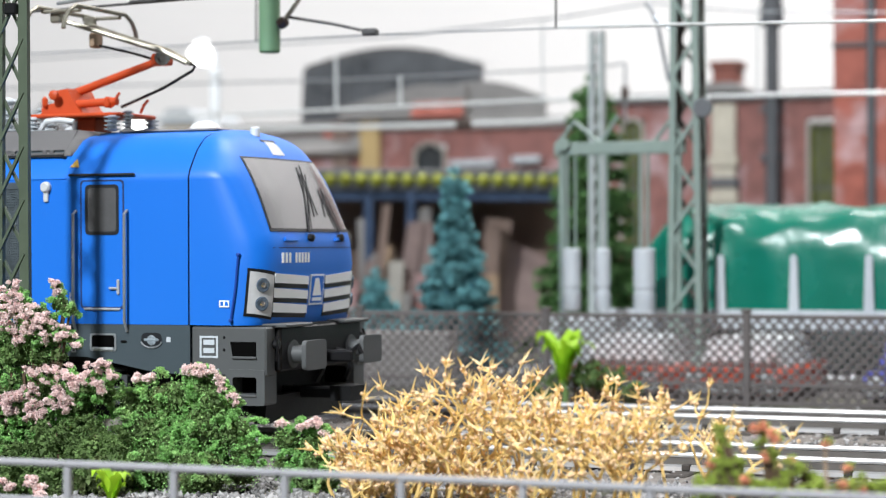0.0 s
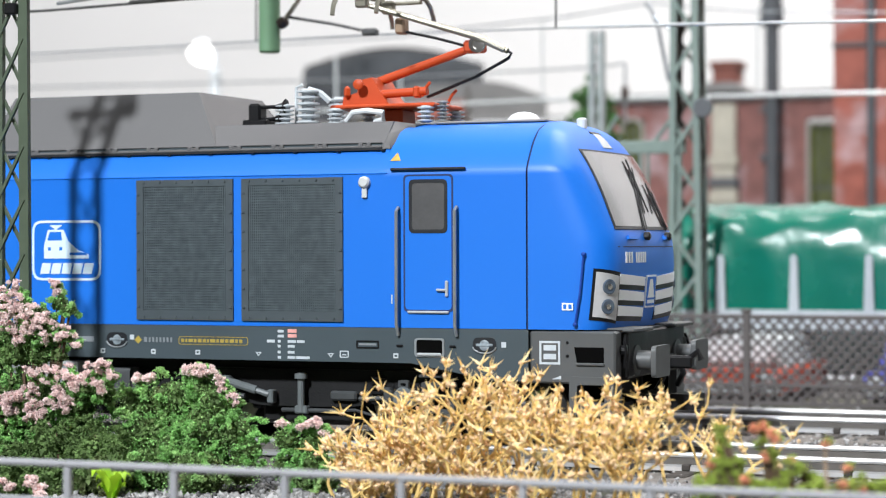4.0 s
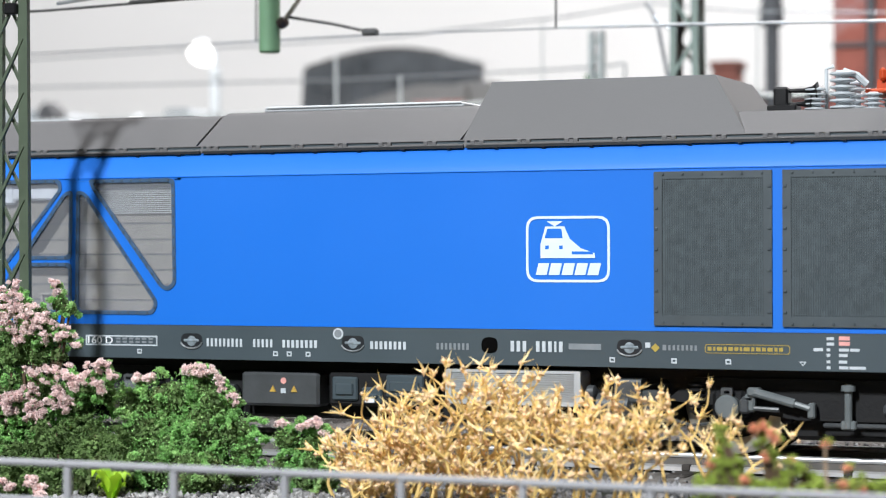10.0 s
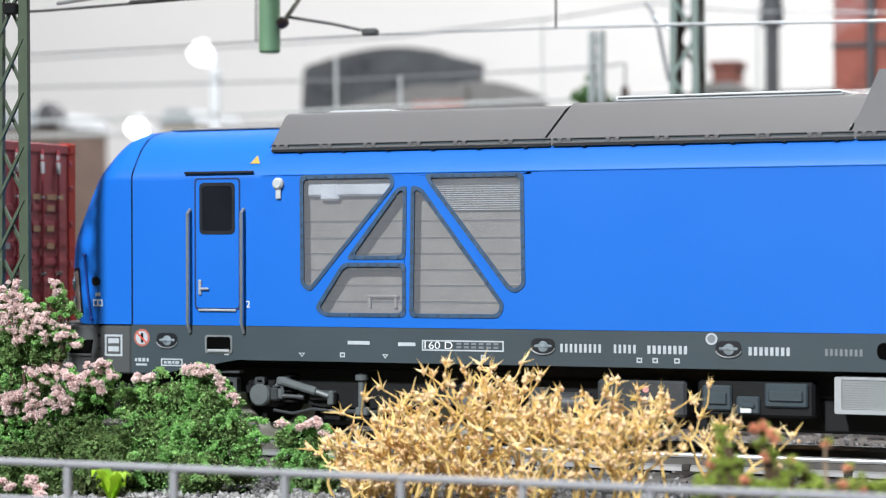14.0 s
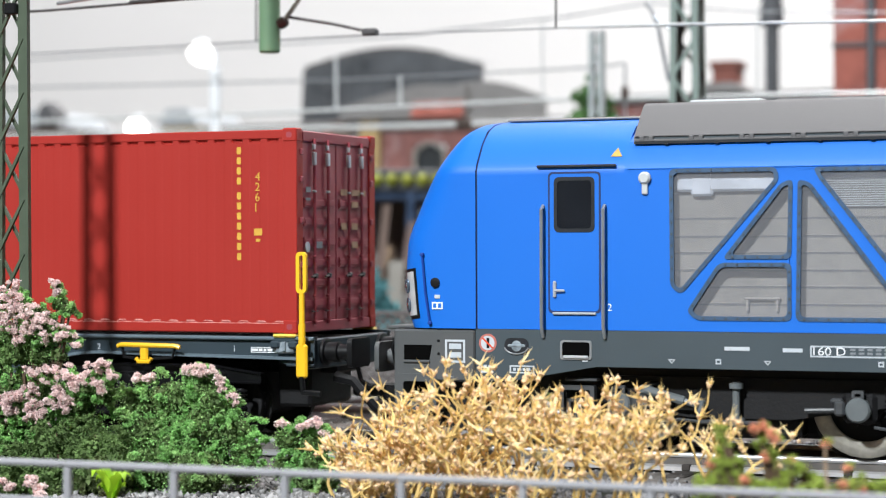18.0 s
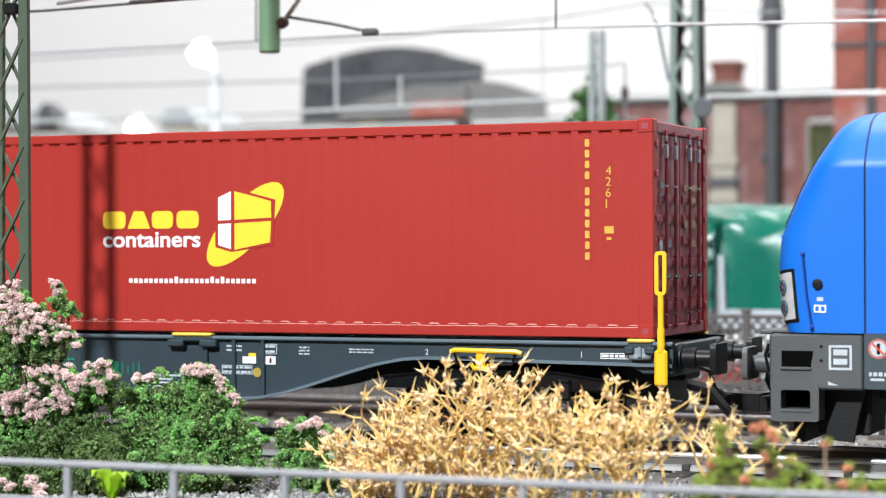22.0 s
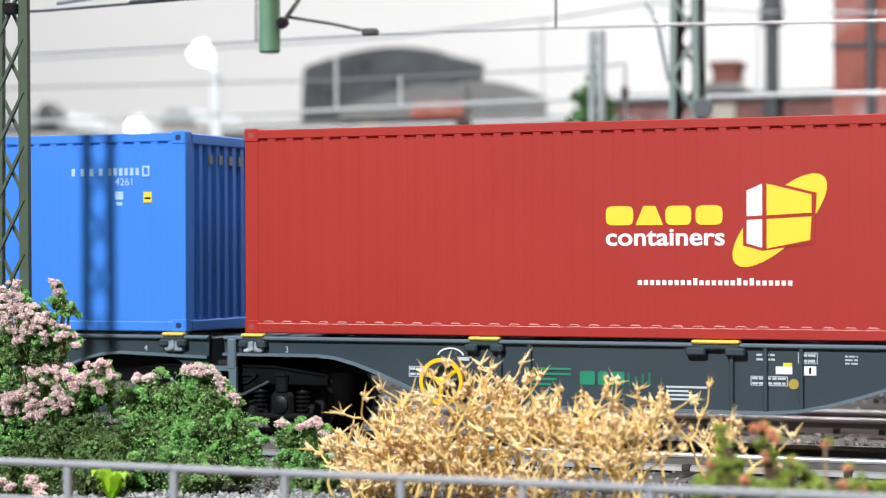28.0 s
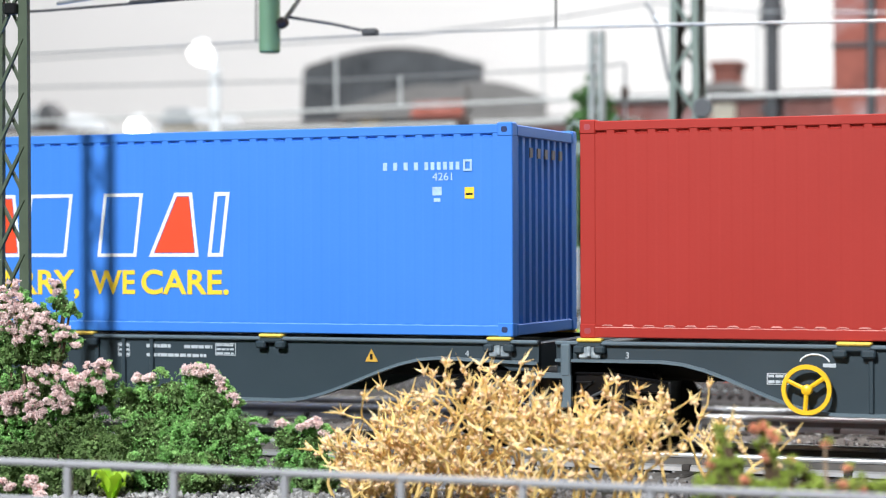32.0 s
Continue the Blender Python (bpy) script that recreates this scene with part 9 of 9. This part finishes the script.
for k in range(40):
    x, w, h = -47 + 1.5 * k + heap.uniform(-1, 1), heap.uniform(1.6, 4.6), heap.uniform(18, 46)
    lean = heap.uniform(-0.16, 0.16) * h
    y = heap.uniform(-8.0, 2.0)
    m = heap.choice((CRATE, BROWN_HEAP, STONE, ROOF_PALE, ROOF_PALE, BRICK_LILAC, BROWN_WALL))
    part("stacked_load", Geo().add([(x + dx * w / 2 + (lean if up else 0), y + dy, h * up) for up in (0, 1) for dx, dy in ((-1, 0), (1, 0), (1, 2.6), (-1, 2.6))],
                                   [(0, 1, 2, 3), (7, 6, 5, 4), (0, 4, 5, 1), (1, 5, 6, 2), (2, 6, 7, 3), (3, 7, 4, 0)]), m, can)
part("ore_chute", Geo().add([(12, 2, 0), (40, 2, 0), (40, 20, 0), (12, 20, 0), (14, 10, 38), (36, 10, 26), (36, 18, 26), (14, 18, 38)],
                           [(0, 1, 5, 4), (1, 2, 6, 5), (2, 3, 7, 6), (3, 0, 4, 7), (4, 5, 6, 7)]), BROWN_HEAP, can, "slanting brown ore chute")

# far houses by the wall
for x, w, h, m, lab in ((-532, 17, 86, BROWN_WALL, "small brown model house with a pale roof before the wall"), (-454, 8.5, 85, OCHRE_WALL, "small ochre model house with a pale roof before the wall")):
    hh = thing("far_house", x, 520, -3.5, lab, "house", "far houses")
    part("wall", Geo().box(-w, w, 0, 40, 0, h), m, hh)
    part("roof", Geo().prism([(-w - 1.5, h), (w + 1.5, h), (w * 0.6, h + 7), (-w * 0.6, h + 7)], -2, 42), WEIGHT_WHITE, hh, "pale roof")
    for k in (-0.5, 0.5):
        framed_window(hh, k * w - 2, k * w + 2, h - 22, h - 10, 0, DARK_PANE, STONE, 1, False)
    if m is BROWN_WALL:
        part("dormer", Geo().prism([(8, h), (17, h), (17, h + 6), (12, h + 11), (8, h + 7)], -4, 6), SLATE_ROOF, hh, "dark dormer")

# street lamps
def street_lamp(x, y, h, label, k=1.0):
    s = thing("street_lamp", x, y, -3.5, label, "street lamp", "street lamps")
    part("post", Geo().rod((4.5, 0, 0), (4.5, 0, h - 6), 1.95, 1.8, 12), WHITE, s, "white lamp post")
    part("arm", Geo().bent([(4.5, 0, h - 6), (4.3, 0, h - 2), (3, 0, h - 0.5), (0, 0, h)], 0.9, 8), WHITE_PLASTIC, s)
    part("head", Geo().lathe((0, 0, h + 1.2), (0, 0, 1), [(3.0 * k, 0), (2.6 * k, 0.8), (1.2 * k, 1.8)], 20), WHITE_PLASTIC, s)
    part("bulb", Geo().lathe((-0.5 - 0.6 * k, 0, h - 4.6 * k), (0.36, 0, 1), [(0.4 * k, 0), (2.6 * k, 0.7 * k), (3.9 * k, 2.2 * k), (4.0 * k, 3.8 * k), (3.2 * k, 5.3 * k), (1.2 * k, 6.1 * k)], 20), GLOW, s, "glowing white lamp globe")


street_lamp(-300.5, 260, 90.3, "white street lamp with glowing globe")
street_lamp(-323.5, 262, 68.8, "lower white street lamp with glowing globe", 0.9)

# ---------------------------------------------------------------- what moves: the train rolls past at about 13 mm a second
TRAIN = [(0, -376.0), (2, -349.55), (4, -323.45), (6, -297.4), (8, -271.0), (10, -244.2), (12, -217.1), (14, -189.8), (16, -162.4), (18, -135.15),
         (20, -108.2), (22, -81.55), (24, -55.0), (26, -28.5), (28, -2.25), (30, 23.2), (32, 49.35)]


def train_at(t):
    for (t0, s0), (t1, s1) in zip(TRAIN, TRAIN[1:]):
        if t <= t1:
            return s0 + (s1 - s0) * (t - t0) / (t1 - t0)
    return TRAIN[-1][1]


def motions():
    for ob, x, wheels in ROLLING:
        walk(ob, [(t, pose((s + x) * MM, 0, 0)) for t, s in TRAIN])
        for wheel, r in wheels:
            px, pz = wheel.location.x, wheel.location.z
            rows = []
            for k in range(0, 65):
                t = k * 0.5
                rows.append((t, pose(px, 0, pz, 0, math.degrees((train_at(t) - train_at(0)) / r), 0)))
            walk(wheel, rows)
    for ob, x in LOADS:
        walk(ob, [(t, pose((s + x) * MM, 0, BASE * MM)) for t, s in TRAIN])


motions()
